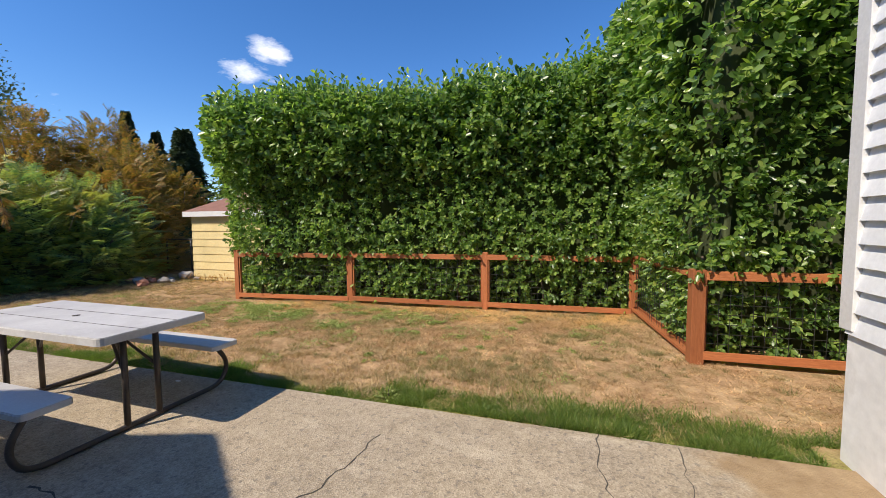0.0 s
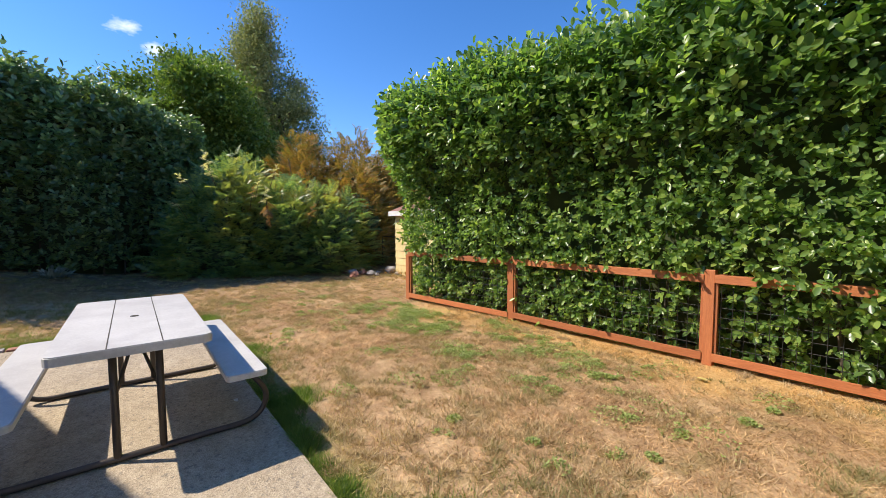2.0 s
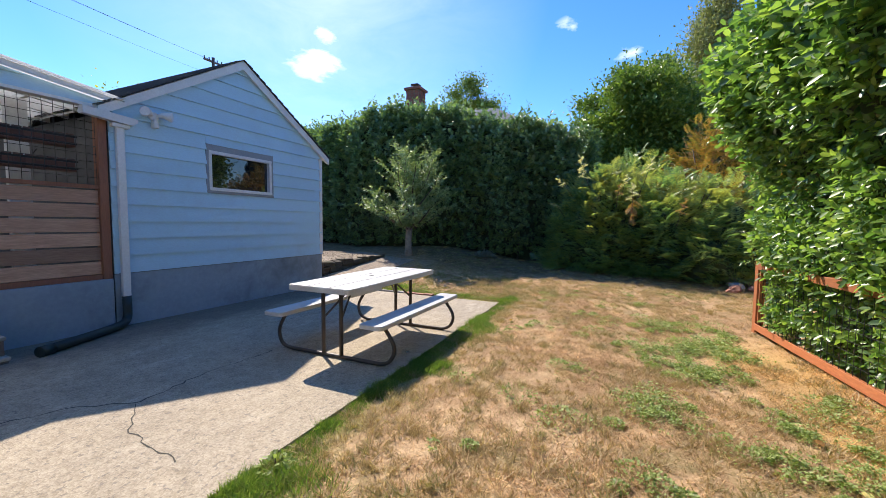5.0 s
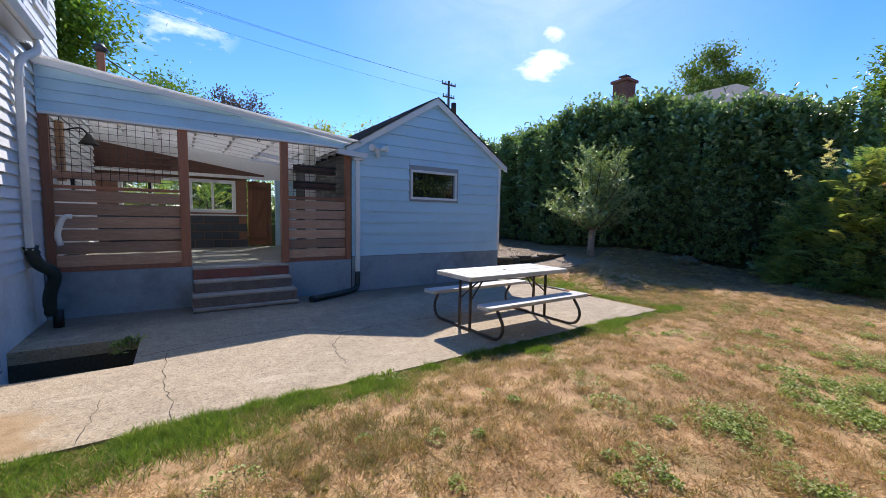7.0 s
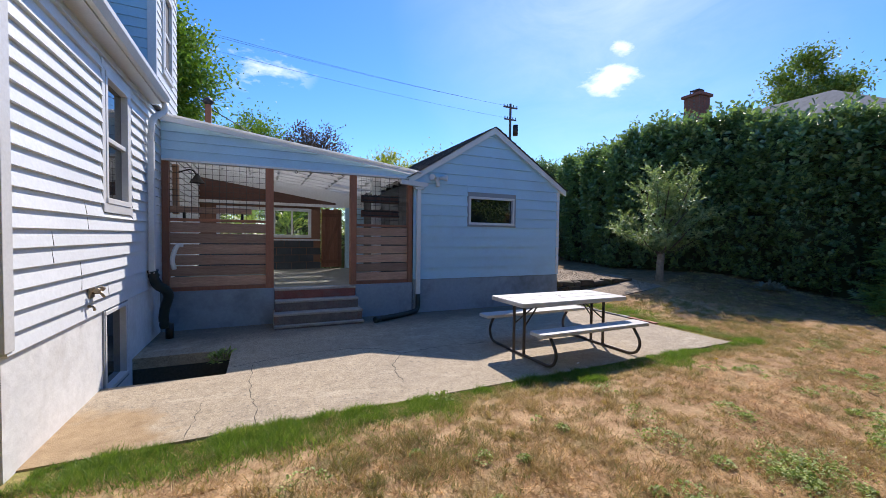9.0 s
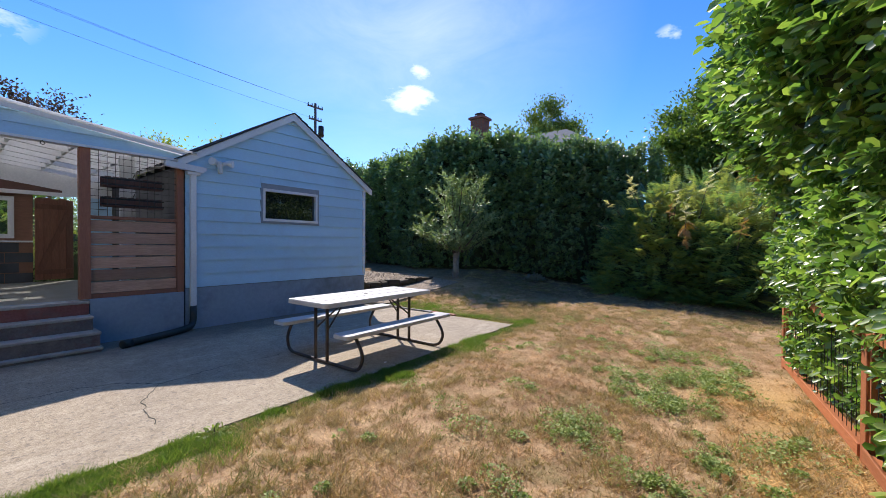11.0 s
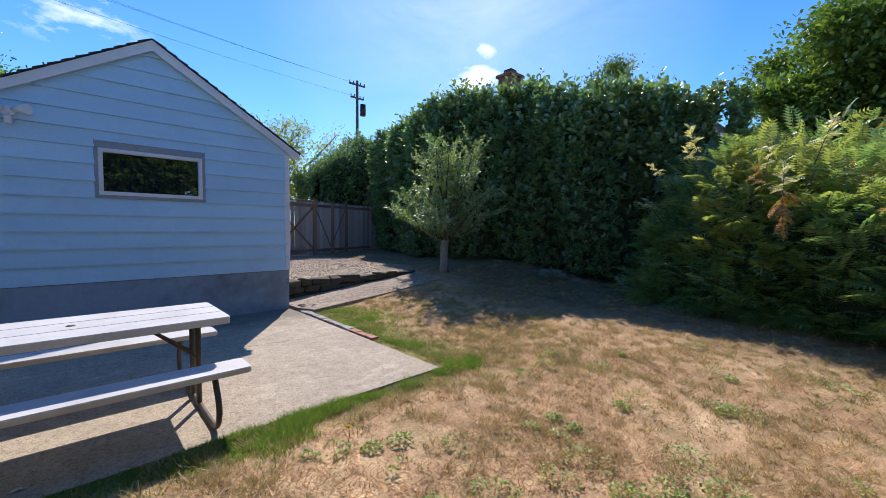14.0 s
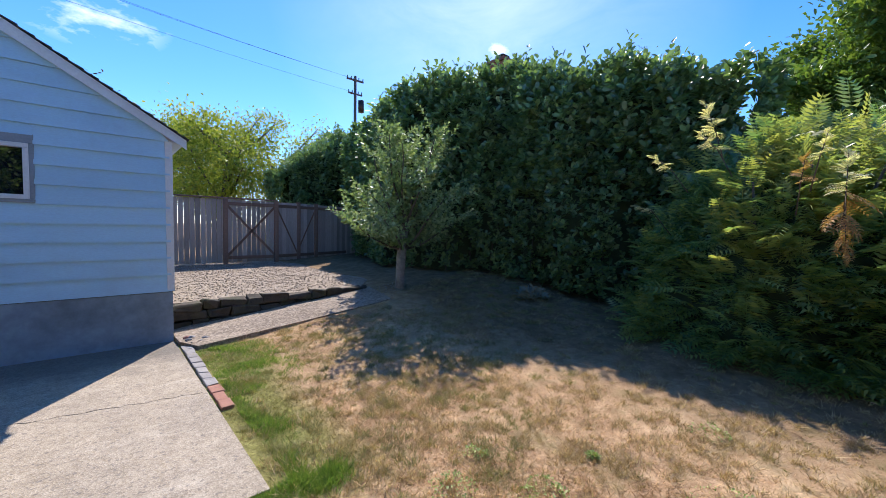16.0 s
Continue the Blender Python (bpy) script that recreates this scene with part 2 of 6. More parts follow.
M["steel"] = plain("brown_powder_coated_steel", (0.06, 0.05, 0.045), (0.10, 0.085, 0.075), 8, 80, 0.45, 0.3, dirt=(0.16, 0.09, 0.05), dirt_amount=0.4)
M["table"] = plain("weathered_grey_plastic_table", (0.50, 0.49, 0.47), (0.62, 0.61, 0.585), 3, 70, 0.5, dirt=(0.33, 0.31, 0.30), dirt_amount=0.4)
M["iron"] = plain("dark_iron", (0.03, 0.028, 0.026), (0.06, 0.055, 0.05), 10, 60, 0.5, 0.7)
M["brass"] = plain("tarnished_brass_faucet", (0.25, 0.20, 0.14), (0.4, 0.33, 0.24), 12, 60, 0.4, 0.8)
M["room"] = plain("dim_interior_wall", (0.10, 0.10, 0.10), (0.14, 0.14, 0.135), 2, 20, 0.8)
M["planter"] = wood("dark_brown_planter_slat", (0.10, 0.045, 0.03), (0.17, 0.08, 0.055), "x")
M["house_far"] = plain("cream_house_siding", (0.62, 0.60, 0.55), (0.70, 0.68, 0.63), 1, 20, 0.7)
M["plume"] = leaf("cream_flower_plume", [(0.1, (0.62, 0.51, 0.27)), (0.6, (0.80, 0.71, 0.45)), (1.0, (0.90, 0.84, 0.62))], 0.8, 0.5)
M["plume_brown"] = leaf("rusty_dead_plume", [(0.1, (0.30, 0.15, 0.055)), (0.6, (0.48, 0.27, 0.10)), (1.0, (0.62, 0.42, 0.18))], 0.8, 0.4)
M["silver_leaf"] = plain("grey_green_leaf", (0.22, 0.25, 0.19), (0.34, 0.36, 0.28), 9, 40, 0.7)
M["crack"] = plain("dark_crack_fill", (0.045, 0.04, 0.033), (0.10, 0.09, 0.07), 30, 80, 0.95)

M["laurel"] = leaf("laurel_leaf", [(0.05, (0.05, 0.10, 0.036)), (0.38, (0.13, 0.235, 0.06)), (0.68, (0.25, 0.385, 0.085)), (1.0, (0.48, 0.58, 0.14))], 0.34, 0.48, patch_scale=1.3, spec=0.85)
M["laurel_far"] = leaf("shaded_laurel_leaf", [(0.05, (0.08, 0.135, 0.062)), (0.45, (0.155, 0.235, 0.10)), (0.8, (0.25, 0.34, 0.12)), (1.0, (0.42, 0.51, 0.17))], 0.36, 0.40, patch_scale=0.8, spec=1.0)
# dark tone that paints the shade within hedges and shrubs
M["laurel_core"] = plain("inner_shade_tone", (0.035, 0.05, 0.018), (0.07, 0.09, 0.032), 6, 30, 0.9)
M["sumac"] = leaf("feathery_shrub_leaf", [(0.1, (0.11, 0.20, 0.105)), (0.5, (0.20, 0.31, 0.125)), (0.82, (0.36, 0.43, 0.13)), (1.0, (0.60, 0.55, 0.15))], 0.42, 0.48, patch=(0.46, 0.42, 0.11), patch_scale=0.75, spec=1.0)
M["sumac_red"] = leaf("rusty_feathery_leaf", [(0.1, (0.15, 0.15, 0.03)), (0.45, (0.30, 0.22, 0.05)), (0.8, (0.46, 0.25, 0.07)), (1.0, (0.52, 0.20, 0.075))], 0.55, 0.35, patch_scale=0.8)
M["maple"] = leaf("broad_tree_leaf", [(0.1, (0.06, 0.14, 0.02)), (0.5, (0.14, 0.25, 0.035)), (0.9, (0.26, 0.36, 0.055))], 0.5, 0.35, patch_scale=0.35)
M["dark_broad"] = leaf("dark_broad_tree_leaf", [(0.1, (0.06, 0.115, 0.024)), (0.5, (0.13, 0.21, 0.04)), (0.9, (0.27, 0.34, 0.065))], 0.45, 0.35, patch_scale=0.5)
M["yellow_tree"] = leaf("yellow_green_tree_leaf", [(0.1, (0.15, 0.20, 0.03)), (0.5, (0.30, 0.34, 0.05)), (0.9, (0.48, 0.44, 0.07))], 0.5, 0.5, patch_scale=0.5)
M["apple"] = leaf("small_tree_leaf", [(0.1, (0.149, 0.213, 0.077)), (0.5, (0.276, 0.347, 0.143)), (0.9, (0.460, 0.515, 0.264))], 0.45, 0.3, patch_scale=1.5)
M["poplar"] = leaf("dusty_poplar_leaf", [(0.1, (0.16, 0.19, 0.07)), (0.5, (0.27, 0.29, 0.12)), (0.9, (0.40, 0.39, 0.19))], 0.6, 0.3, patch_scale=0.3)
M["conifer"] = leaf("dark_conifer_needles", [(0.1, (0.03, 0.06, 0.03)), (0.6, (0.06, 0.10, 0.05)), (1.0, (0.11, 0.15, 0.07))], 0.7, 0.1, patch_scale=0.3)
M["plum"] = leaf("purple_plum_leaf", [(0.1, (0.05, 0.03, 0.03)), (0.6, (0.10, 0.06, 0.055)), (1.0, (0.16, 0.11, 0.08))], 0.55, 0.25, patch_scale=0.5)
M["weed"] = leaf("clover_weed_leaf", [(0.1, (0.15, 0.20, 0.055)), (0.5, (0.30, 0.37, 0.11)), (1.0, (0.54, 0.59, 0.23))], 0.55, 0.35, patch_scale=2)
M["brown_blade"] = leaf("brown_dry_grass_blade", [(0.1, (0.22, 0.15, 0.08)), (0.5, (0.46, 0.325, 0.18)), (1.0, (0.78, 0.60, 0.37))], 0.7, 0.3, patch_scale=2)
M["olive_blade"] = leaf("olive_grass_blade", [(0.1, (0.15, 0.14, 0.055)), (0.5, (0.29, 0.255, 0.11)), (1.0, (0.46, 0.39, 0.20))], 0.7, 0.35, patch_scale=2)
M["green_blade"] = leaf("green_grass_blade", [(0.1, (0.06, 0.115, 0.026)), (0.45, (0.14, 0.225, 0.045)), (0.8, (0.26, 0.34, 0.07)), (1.0, (0.56, 0.50, 0.22))], 0.5, 0.52, patch_scale=2)


def lawn_colours(nt, rnd=None):
    """Dry lawn: straw, reddish thatch, bare earth and some green, by place."""
    a = noise_tex(nt, 0.9, 5, 0.6)
    b = noise_tex(nt, 5.5, 4, 0.65)
    c = noise_tex(nt, 38, 3, 0.7)
    f = mth(nt, "ADD", mth(nt, "MULTIPLY", a, 0.45), mth(nt, "MULTIPLY", b, 0.55))
    col = ramp(nt, f, [(0.30, (0.15, 0.095, 0.055)), (0.43, (0.31, 0.20, 0.112)), (0.53, (0.48, 0.335, 0.20)), (0.64, (0.70, 0.54, 0.345))])
    col = mixc(nt, 0.4, col, ramp(nt, c, [(0.3, (0.19, 0.115, 0.065)), (0.7, (0.62, 0.47, 0.295))]))
    green = ramp(nt, noise_tex(nt, 2.1, 6, 0.75), [(0.50, (0, 0, 0)), (0.66, (1, 1, 1))])
    col = mixc(nt, mth(nt, "MULTIPLY", green, 0.6), col, (0.185, 0.17, 0.075))
    sep = nt.nodes.new("ShaderNodeSeparateXYZ")
    nt.links.new(position(nt), sep.inputs[0])
    by_fence = mth(nt, "ADD", mth(nt, "ADD", sep.outputs["Y"], mth(nt, "MULTIPLY", sep.outputs["X"], -0.09)), mth(nt, "MULTIPLY", noise_tex(nt, 1.3, 4, 0.6), 1.6))
    straw = mth(nt, "MULTIPLY", mth(nt, "SUBTRACT", by_fence, 6.75), 1.6, True)
    east = mth(nt, "MULTIPLY", mth(nt, "ADD", sep.outputs["X"], 6.3), 1.0, True)
    col = mixc(nt, mth(nt, "MULTIPLY", mth(nt, "MULTIPLY", straw, east), 0.7), col, ramp(nt, c, [(0.3, (0.42, 0.25, 0.085)), (0.7, (0.66, 0.47, 0.21))]))
    north = mth(nt, "MULTIPLY", mth(nt, "SUBTRACT", mth(nt, "ADD", 2.78, mth(nt, "MULTIPLY", noise_tex(nt, 3.2, 6, 0.75), 0.75)), sep.outputs["Y"]), 3.5, True)
    margin = mth(nt, "MULTIPLY", north, mth(nt, "MULTIPLY", mth(nt, "ADD", sep.outputs["X"], 7.25), 3.0, True))
    col = mixc(nt, mth(nt, "MULTIPLY", margin, 0.75), col, ramp(nt, c, [(0.3, (0.10, 0.12, 0.03)), (0.7, (0.26, 0.30, 0.07))]))
    # ground turns darker brown towards the far hedge
    brown_reach = mth(nt, "MULTIPLY", mth(nt, "SUBTRACT", mth(nt, "ADD", mth(nt, "MULTIPLY", sep.outputs["X"], -1.0), mth(nt, "MULTIPLY", noise_tex(nt, 0.9, 5, 0.7), 2.4)), 10.6), 0.8, True)
    col = mixc(nt, mth(nt, "MULTIPLY", brown_reach, 0.75), col, ramp(nt, b, [(0.3, (0.075, 0.06, 0.035)), (0.7, (0.19, 0.14, 0.085))]))
    if rnd is not None:
        col = mixc(nt, 1.0, col, ramp(nt, rnd, [(0.0, (0.66, 0.58, 0.43)), (0.5, (1.32, 1.28, 1.12)), (1.0, (2.02, 1.96, 1.74))]), "MULTIPLY")
    return col, c


m, nt, b = material("dry_lawn_ground")
lawn_col, fine = lawn_colours(nt)
nt.links.new(mixc(nt, 1.0, lawn_col, (1.10, 1.04, 0.95), "MULTIPLY"), b.inputs["Base Color"])
b.inputs["Roughness"].default_value = 0.95
b.inputs["Specular IOR Level"].default_value = 0.1
bump(nt, b, fine, 0.8, 0.02)
M["lawn"] = m

m, nt, b = material("dry_grass_blade")
lawn_col, fine = lawn_colours(nt, nt.nodes.new("ShaderNodeNewGeometry").outputs["Random Per Island"])
nt.links.new(lawn_col, b.inputs["Base Color"])
b.inputs["Roughness"].default_value = 0.8
b.inputs["Specular IOR Level"].default_value = 0.15
tr = nt.nodes.new("ShaderNodeBsdfTranslucent")
nt.links.new(lawn_col, tr.inputs["Color"])
mx = nt.nodes.new("ShaderNodeMixShader")
mx.inputs[0].default_value = 0.35
nt.links.new(b.outputs[0], mx.inputs[1])
nt.links.new(tr.outputs[0], mx.inputs[2])
nt.links.new(mx.outputs[0], nt.nodes["Material Output"].inputs["Surface"])
M["dry_blade"] = m

m, nt, b = material("old_exposed_aggregate_concrete")
pos = position(nt)
big = noise_tex(nt, 0.8, 5, 0.65)
mid = noise_tex(nt, 7, 5, 0.7)
vor = node(nt, "TexVoronoi", Vector=pos, Scale=95.0)
col = ramp(nt, big, [(0.3, (0.35, 0.275, 0.17)), (0.7, (0.53, 0.425, 0.28))])
col = mixc(nt, mth(nt, "MULTIPLY", ramp(nt, noise_tex(nt, 0.55, 6, 0.7), [(0.45, (0, 0, 0)), (0.62, (1, 1, 1))]), 0.5), col, (0.20, 0.165, 0.125))
col = mixc(nt, 0.45, col, ramp(nt, mid, [(0.35, (0.21, 0.17, 0.12)), (0.65, (0.50, 0.42, 0.31))]))
col = mixc(nt, 0.27, col, ramp(nt, vor.outputs["Color"], [(0.2, (0.15, 0.12, 0.09)), (0.8, (0.66, 0.57, 0.44))]))
scuff = ramp(nt, noise_tex(nt, 1.1, 5, 0.7, (1.0, 2.6, 1.0)), [(0.56, (0, 0, 0)), (0.70, (1, 1, 1))])
col = mixc(nt, mth(nt, "MULTIPLY", scuff, 0.45), col, (0.66, 0.57, 0.43))
pit = ramp(nt, noise_tex(nt, 26, 3, 0.6), [(0.57, (0, 0, 0)), (0.64, (1, 1, 1))])
col = mixc(nt, mth(nt, "MULTIPLY", pit, 0.6), col, (0.16, 0.14, 0.115))
sepc = nt.nodes.new("ShaderNodeSeparateXYZ")
nt.links.new(pos, sepc.inputs[0])
damp = mth(nt, "MULTIPLY", mth(nt, "SUBTRACT", mth(nt, "MULTIPLY", noise_tex(nt, 1.6, 6, 0.7), 1.9), mth(nt, "ADD", sepc.outputs["Y"], 1.05)), 1.6, True)
col = mixc(nt, mth(nt, "MULTIPLY", damp, 0.6), col, (0.085, 0.08, 0.068))
# brown earth spread over the slab from the house corner
brown_reach = node(nt, "VectorMath", Vector=pos)
brown_reach.operation = "DISTANCE"
brown_reach.inputs[1].default_value = (1.75, 2.75, 0)
near = mth(nt, "ADD", brown_reach.outputs["Value"], mth(nt, "MULTIPLY", noise_tex(nt, 2.5, 5, 0.6), 1.1))
mask = ramp(nt, mth(nt, "MULTIPLY", near, 0.5), [(0.62, (1, 1, 1)), (0.74, (0, 0, 0))])
col = mixc(nt, mth(nt, "MULTIPLY", mask, 0.9), col, ramp(nt, mid, [(0.3, (0.26, 0.17, 0.085)), (0.7, (0.42, 0.30, 0.165))]))
nt.links.new(col, b.inputs["Base Color"])
b.inputs["Roughness"].default_value = 0.9
bump(nt, b, mth(nt, "ADD", vor.outputs["Distance"], mid), 0.5, 0.006)
M["concrete"] = m

m, nt, b = material("crushed_gravel")
vor = node(nt, "TexVoronoi", Vector=position(nt), Scale=38.0)
col = ramp(nt, vor.outputs["Color"], [(0.1, (0.12, 0.09, 0.06)), (0.5, (0.28, 0.215, 0.15)), (0.9, (0.52, 0.42, 0.31))])
col = mixc(nt, 0.35, col, ramp(nt, noise_tex(nt, 2, 5, 0.6), [(0.3, (0.17, 0.12, 0.075)), (0.7, (0.42, 0.34, 0.25))]))
nt.links.new(col, b.inputs["Base Color"])
b.inputs["Roughness"].default_value = 0.95
bump(nt, b, vor.outputs["Distance"], 0.6, 0.012)
M["gravel"] = m

m, nt, b = material("window_glass")
b.inputs["Base Color"].default_value = (0.02, 0.025, 0.03, 1)
b.inputs["Roughness"].default_value = 0.03
b.inputs["Specular IOR Level"].default_value = 0.8
gl = nt.nodes.new("ShaderNodeBsdfGlass")
gl.inputs["IOR"].default_value = 1.45
gl.inputs["Roughness"].default_value = 0.0
nt.links.new(gl.outputs[0], nt.nodes["Material Output"].inputs["Surface"])
M["glass"] = m

m, nt, b = material("dark_reflecting_window_pane")
b.inputs["Base Color"].default_value = (0.012, 0.014, 0.016, 1)
b.inputs["Roughness"].default_value = 0.02
b.inputs["IOR"].default_value = 1.95
M["dark_glass"] = m

# translucency added so that sun through the roof brightens the porch inside
m, nt, b = material("translucent_white_roof_panel")
panel = ramp(nt, noise_tex(nt, 3, 4, 0.6), [(0.3, (0.74, 0.74, 0.72)), (0.7, (0.84, 0.84, 0.82))])
nt.links.new(panel, b.inputs["Base Color"])
b.inputs["Roughness"].default_value = 0.5
tr = nt.nodes.new("ShaderNodeBsdfTranslucent")
nt.links.new(panel, tr.inputs["Color"])
mx = nt.nodes.new("ShaderNodeMixShader")
mx.inputs[0].default_value = 0.84
nt.links.new(b.outputs[0], mx.inputs[1])
nt.links.new(tr.outputs[0], mx.inputs[2])
nt.links.new(mx.outputs[0], nt.nodes["Material Output"].inputs["Surface"])
M["panel"] = m

m, nt, b = material("clear_ribbed_roof_sheet")
b.inputs["Base Color"].default_value = (0.8, 0.82, 0.82, 1)
b.inputs["Roughness"].default_value = 0.15
tr = nt.nodes.new("ShaderNodeBsdfTransparent")
mx = nt.nodes.new("ShaderNodeMixShader")
mx.inputs[0].default_value = 0.8
nt.links.new(b.outputs[0], mx.inputs[1])
nt.links.new(tr.outputs[0], mx.inputs[2])
nt.links.new(mx.outputs[0], nt.nodes["Material Output"].inputs["Surface"])
M["clear"] = m


# ---- building helpers ----
def link(name, bm, mat, parent=None, label=""):
    me = bpy.data.meshes.new(name)
    bm.to_mesh(me)
    bm.free()
    me.materials.append(mat)
    ob = new(name, me)
    if parent is not None:
        ob.parent = parent
    if label:
        ob["label"] = label
    return ob


def part(name, bm, mat, parent, label=""):
    return link(name, bm, mat, parent, label)


def thing(name, label, category, group="", kind=""):
    return tagged(new(name), label, category, group, kind)


def structure(name, bm, mat, label, category):
    return tagged(link(name, bm, mat), label, category, "", "structure")


def box(x0, x1, y0, y1, z0, z1, bev=0.0, bm=None):
    bm = bm or bmesh.new()
    made = bmesh.ops.create_cube(bm, size=1.0)["verts"]
    for v in made:
        v.co = Vector((x0 + (v.co.x + 0.5) * (x1 - x0), y0 + (v.co.y + 0.5) * (y1 - y0), z0 + (v.co.z + 0.5) * (z1 - z0)))
    if bev:
        bmesh.ops.bevel(bm, geom=[e for e in bm.edges if e.verts[0] in made], offset=bev, segments=2, affect="EDGES", profile=0.5)
    return bm


def prism(points, depth, bm=None):
    """A flat outline, pushed along the vector depth."""
    bm = bm or bmesh.new()
    a = [bm.verts.new(p) for p in points]
    d = Vector(depth)
    c = [bm.verts.new(Vector(p) + d) for p in points]
    n = len(a)
    bm.faces.new(a)
    bm.faces.new(c[::-1])
    for i in range(n):
        bm.faces.new((a[i], c[i], c[(i + 1) % n], a[(i + 1) % n]))
    bmesh.ops.recalc_face_normals(bm, faces=bm.faces[:])
    return bm


def tube(points, radii, sides=8, bm=None, caps=True):
    """A round bar along a line of points."""
    bm = bm or bmesh.new()
    pts = [Vector(p) for p in points]
    if isinstance(radii, (int, float)):
        radii = [radii] * len(pts)
    rings, side = [], None
    for i, p in enumerate(pts):
        d = (pts[min(i + 1, len(pts) - 1)] - pts[max(i - 1, 0)]).normalized()
        if side is None:
            side = d.cross(Vector((0, 0, 1)) if abs(d.z) < 0.9 else Vector((1, 0, 0))).normalized()
        side = (side - d * side.dot(d)).normalized()
        other = d.cross(side)
        rings.append([bm.verts.new(p + radii[i] * (math.cos(a) * side + math.sin(a) * other)) for a in [2 * math.pi * k / sides for k in range(sides)]])
    for r0, r1 in zip(rings, rings[1:]):
        for k in range(sides):
            f = bm.faces.new((r0[k], r0[(k + 1) % sides], r1[(k + 1) % sides], r1[k]))
            f.smooth = True
    if caps:
        bm.faces.new(rings[0][::-1])
        bm.faces.new(rings[-1])
    return bm


def arc(points, steps=5):
    """Rounds a line of points."""
    pts = [Vector(p) for p in points]
    out = [pts[0]]
    for a, b, c in zip(pts, pts[1:], pts[2:]):
        p, q = b.lerp(a, 0.45), b.lerp(c, 0.45)
        for i in range(steps + 1):
            t = i / steps
            out.append((1 - t) ** 2 * p + 2 * t * (1 - t) * b + t * t * q)
    return out + [pts[-1]]


def raw(name, verts, faces, mat, parent=None, label="", smooth=False):
    """A large mesh from arrays; faces all of one size."""
    me = bpy.data.meshes.new(name)
    verts = np.asarray(verts, np.float32)
    faces = np.asarray(faces, np.int32)
    k = faces.shape[1]
    me.vertices.add(len(verts))
    me.vertices.foreach_set("co", verts.ravel())
    me.loops.add(faces.size)
    me.loops.foreach_set("vertex_index", faces.ravel())
    me.polygons.add(len(faces))
    me.polygons.foreach_set("loop_start", np.arange(0, faces.size, k, dtype=np.int32))
    me.update(calc_edges=True)
    if smooth:
        me.polygons.foreach_set("use_smooth", np.ones(len(faces), bool))
    me.materials.append(mat)
    ob = new(name, me)
    if parent is not None:
        ob.parent = parent
    if label:
        ob["label"] = label
    return ob


rng = np.random.default_rng(7)


def unit(v):
    return v / np.maximum(np.linalg.norm(v, axis=-1, keepdims=True), 1e-6)


# six corners, two folded halves
LEAF_V = np.array([(0, 0, 0), (0.30, -0.38, 0.10), (0.74, -0.41, 0.07), (1, 0, -0.08), (0.74, 0.41, 0.07), (0.30, 0.38, 0.10)])
LEAF_F = np.array([(0, 1, 2, 3), (0, 3, 4, 5)])


def leaves(name, at, along, up, length, width, mat, parent, label=""):
    """Many leaves in one mesh: where each is fixed, which way it points and faces, its size."""
    n = len(at)
    x = unit(along)
    y = unit(np.cross(up, x))
    z = np.cross(x, y)
    length, width = np.broadcast_to(length, n)[:, None, None], np.broadcast_to(width, n)[:, None, None]
    v = at[:, None] + length * LEAF_V[None, :, 0:1] * x[:, None] + width * LEAF_V[None, :, 1:2] * y[:, None] + width * LEAF_V[None, :, 2:3] * z[:, None] - length * 0.1 * LEAF_V[None, :, 0:1] ** 2 * np.array((0, 0, 1.0))
    f = LEAF_F[None] + 6 * np.arange(n)[:, None, None]
    return tagged(raw(name, v.reshape(-1, 3), f.reshape(-1, 4), mat, parent, label), kind="stuff")


def shoots(at, way, per, reach, spread=0.9):
    """Leaves set round shoots: for each shoot a run of leaves that turn round its axis. Gives places, directions, faces."""
    n = len(at)
    way = unit(way)
    s = unit(np.cross(way, rng.normal(size=(n, 3))))
    o = np.cross(way, s)
    k = np.arange(per)
    ang = 2.4 * k[None] + rng.uniform(0, 6.28, (n, 1)) + rng.normal(0, 0.25, (n, per))
    t = (k[None] + 0.3) / per
    radial = np.cos(ang)[..., None] * s[:, None] + np.sin(ang)[..., None] * o[:, None]
    place = at[:, None] + way[:, None] * (t * np.broadcast_to(np.reshape(reach, (-1, 1)), (n, 1)))[..., None]
    lift = (0.35 + 0.9 * t)[..., None]
    along = radial * spread + way[:, None] * lift + rng.normal(0, 0.18, (n, per, 3))
    face = way[:, None] - radial * 0.35 + np.array((0, 0, 0.2)) + rng.normal(0, 0.4, (n, per, 3))
    return place.reshape(-1, 3), along.reshape(-1, 3), np.broadcast_to(face, along.shape).reshape(-1, 3)


def wobble(p, scale, amount, seed=0.0):
    """Slow unevenness at points p, by place."""
    q = p * scale + seed
    return amount * (np.sin(q[:, 0] * 1.7 + 1.3 * np.sin(q[:, 1] * 1.1 + q[:, 2])) * 0.5 + np.sin(q[:, 1] * 2.3 + 1.7 * np.sin(q[:, 2] * 1.3 + q[:, 0] * 0.7)) * 0.3 + np.sin(q[:, 2] * 2.9 + q[:, 0] * 2.1 + q[:, 1] * 1.9) * 0.3)


def smooth(a, b, v):
    t = np.clip((v - a) / (b - a), 0, 1)
    return t * t * (3 - 2 * t)


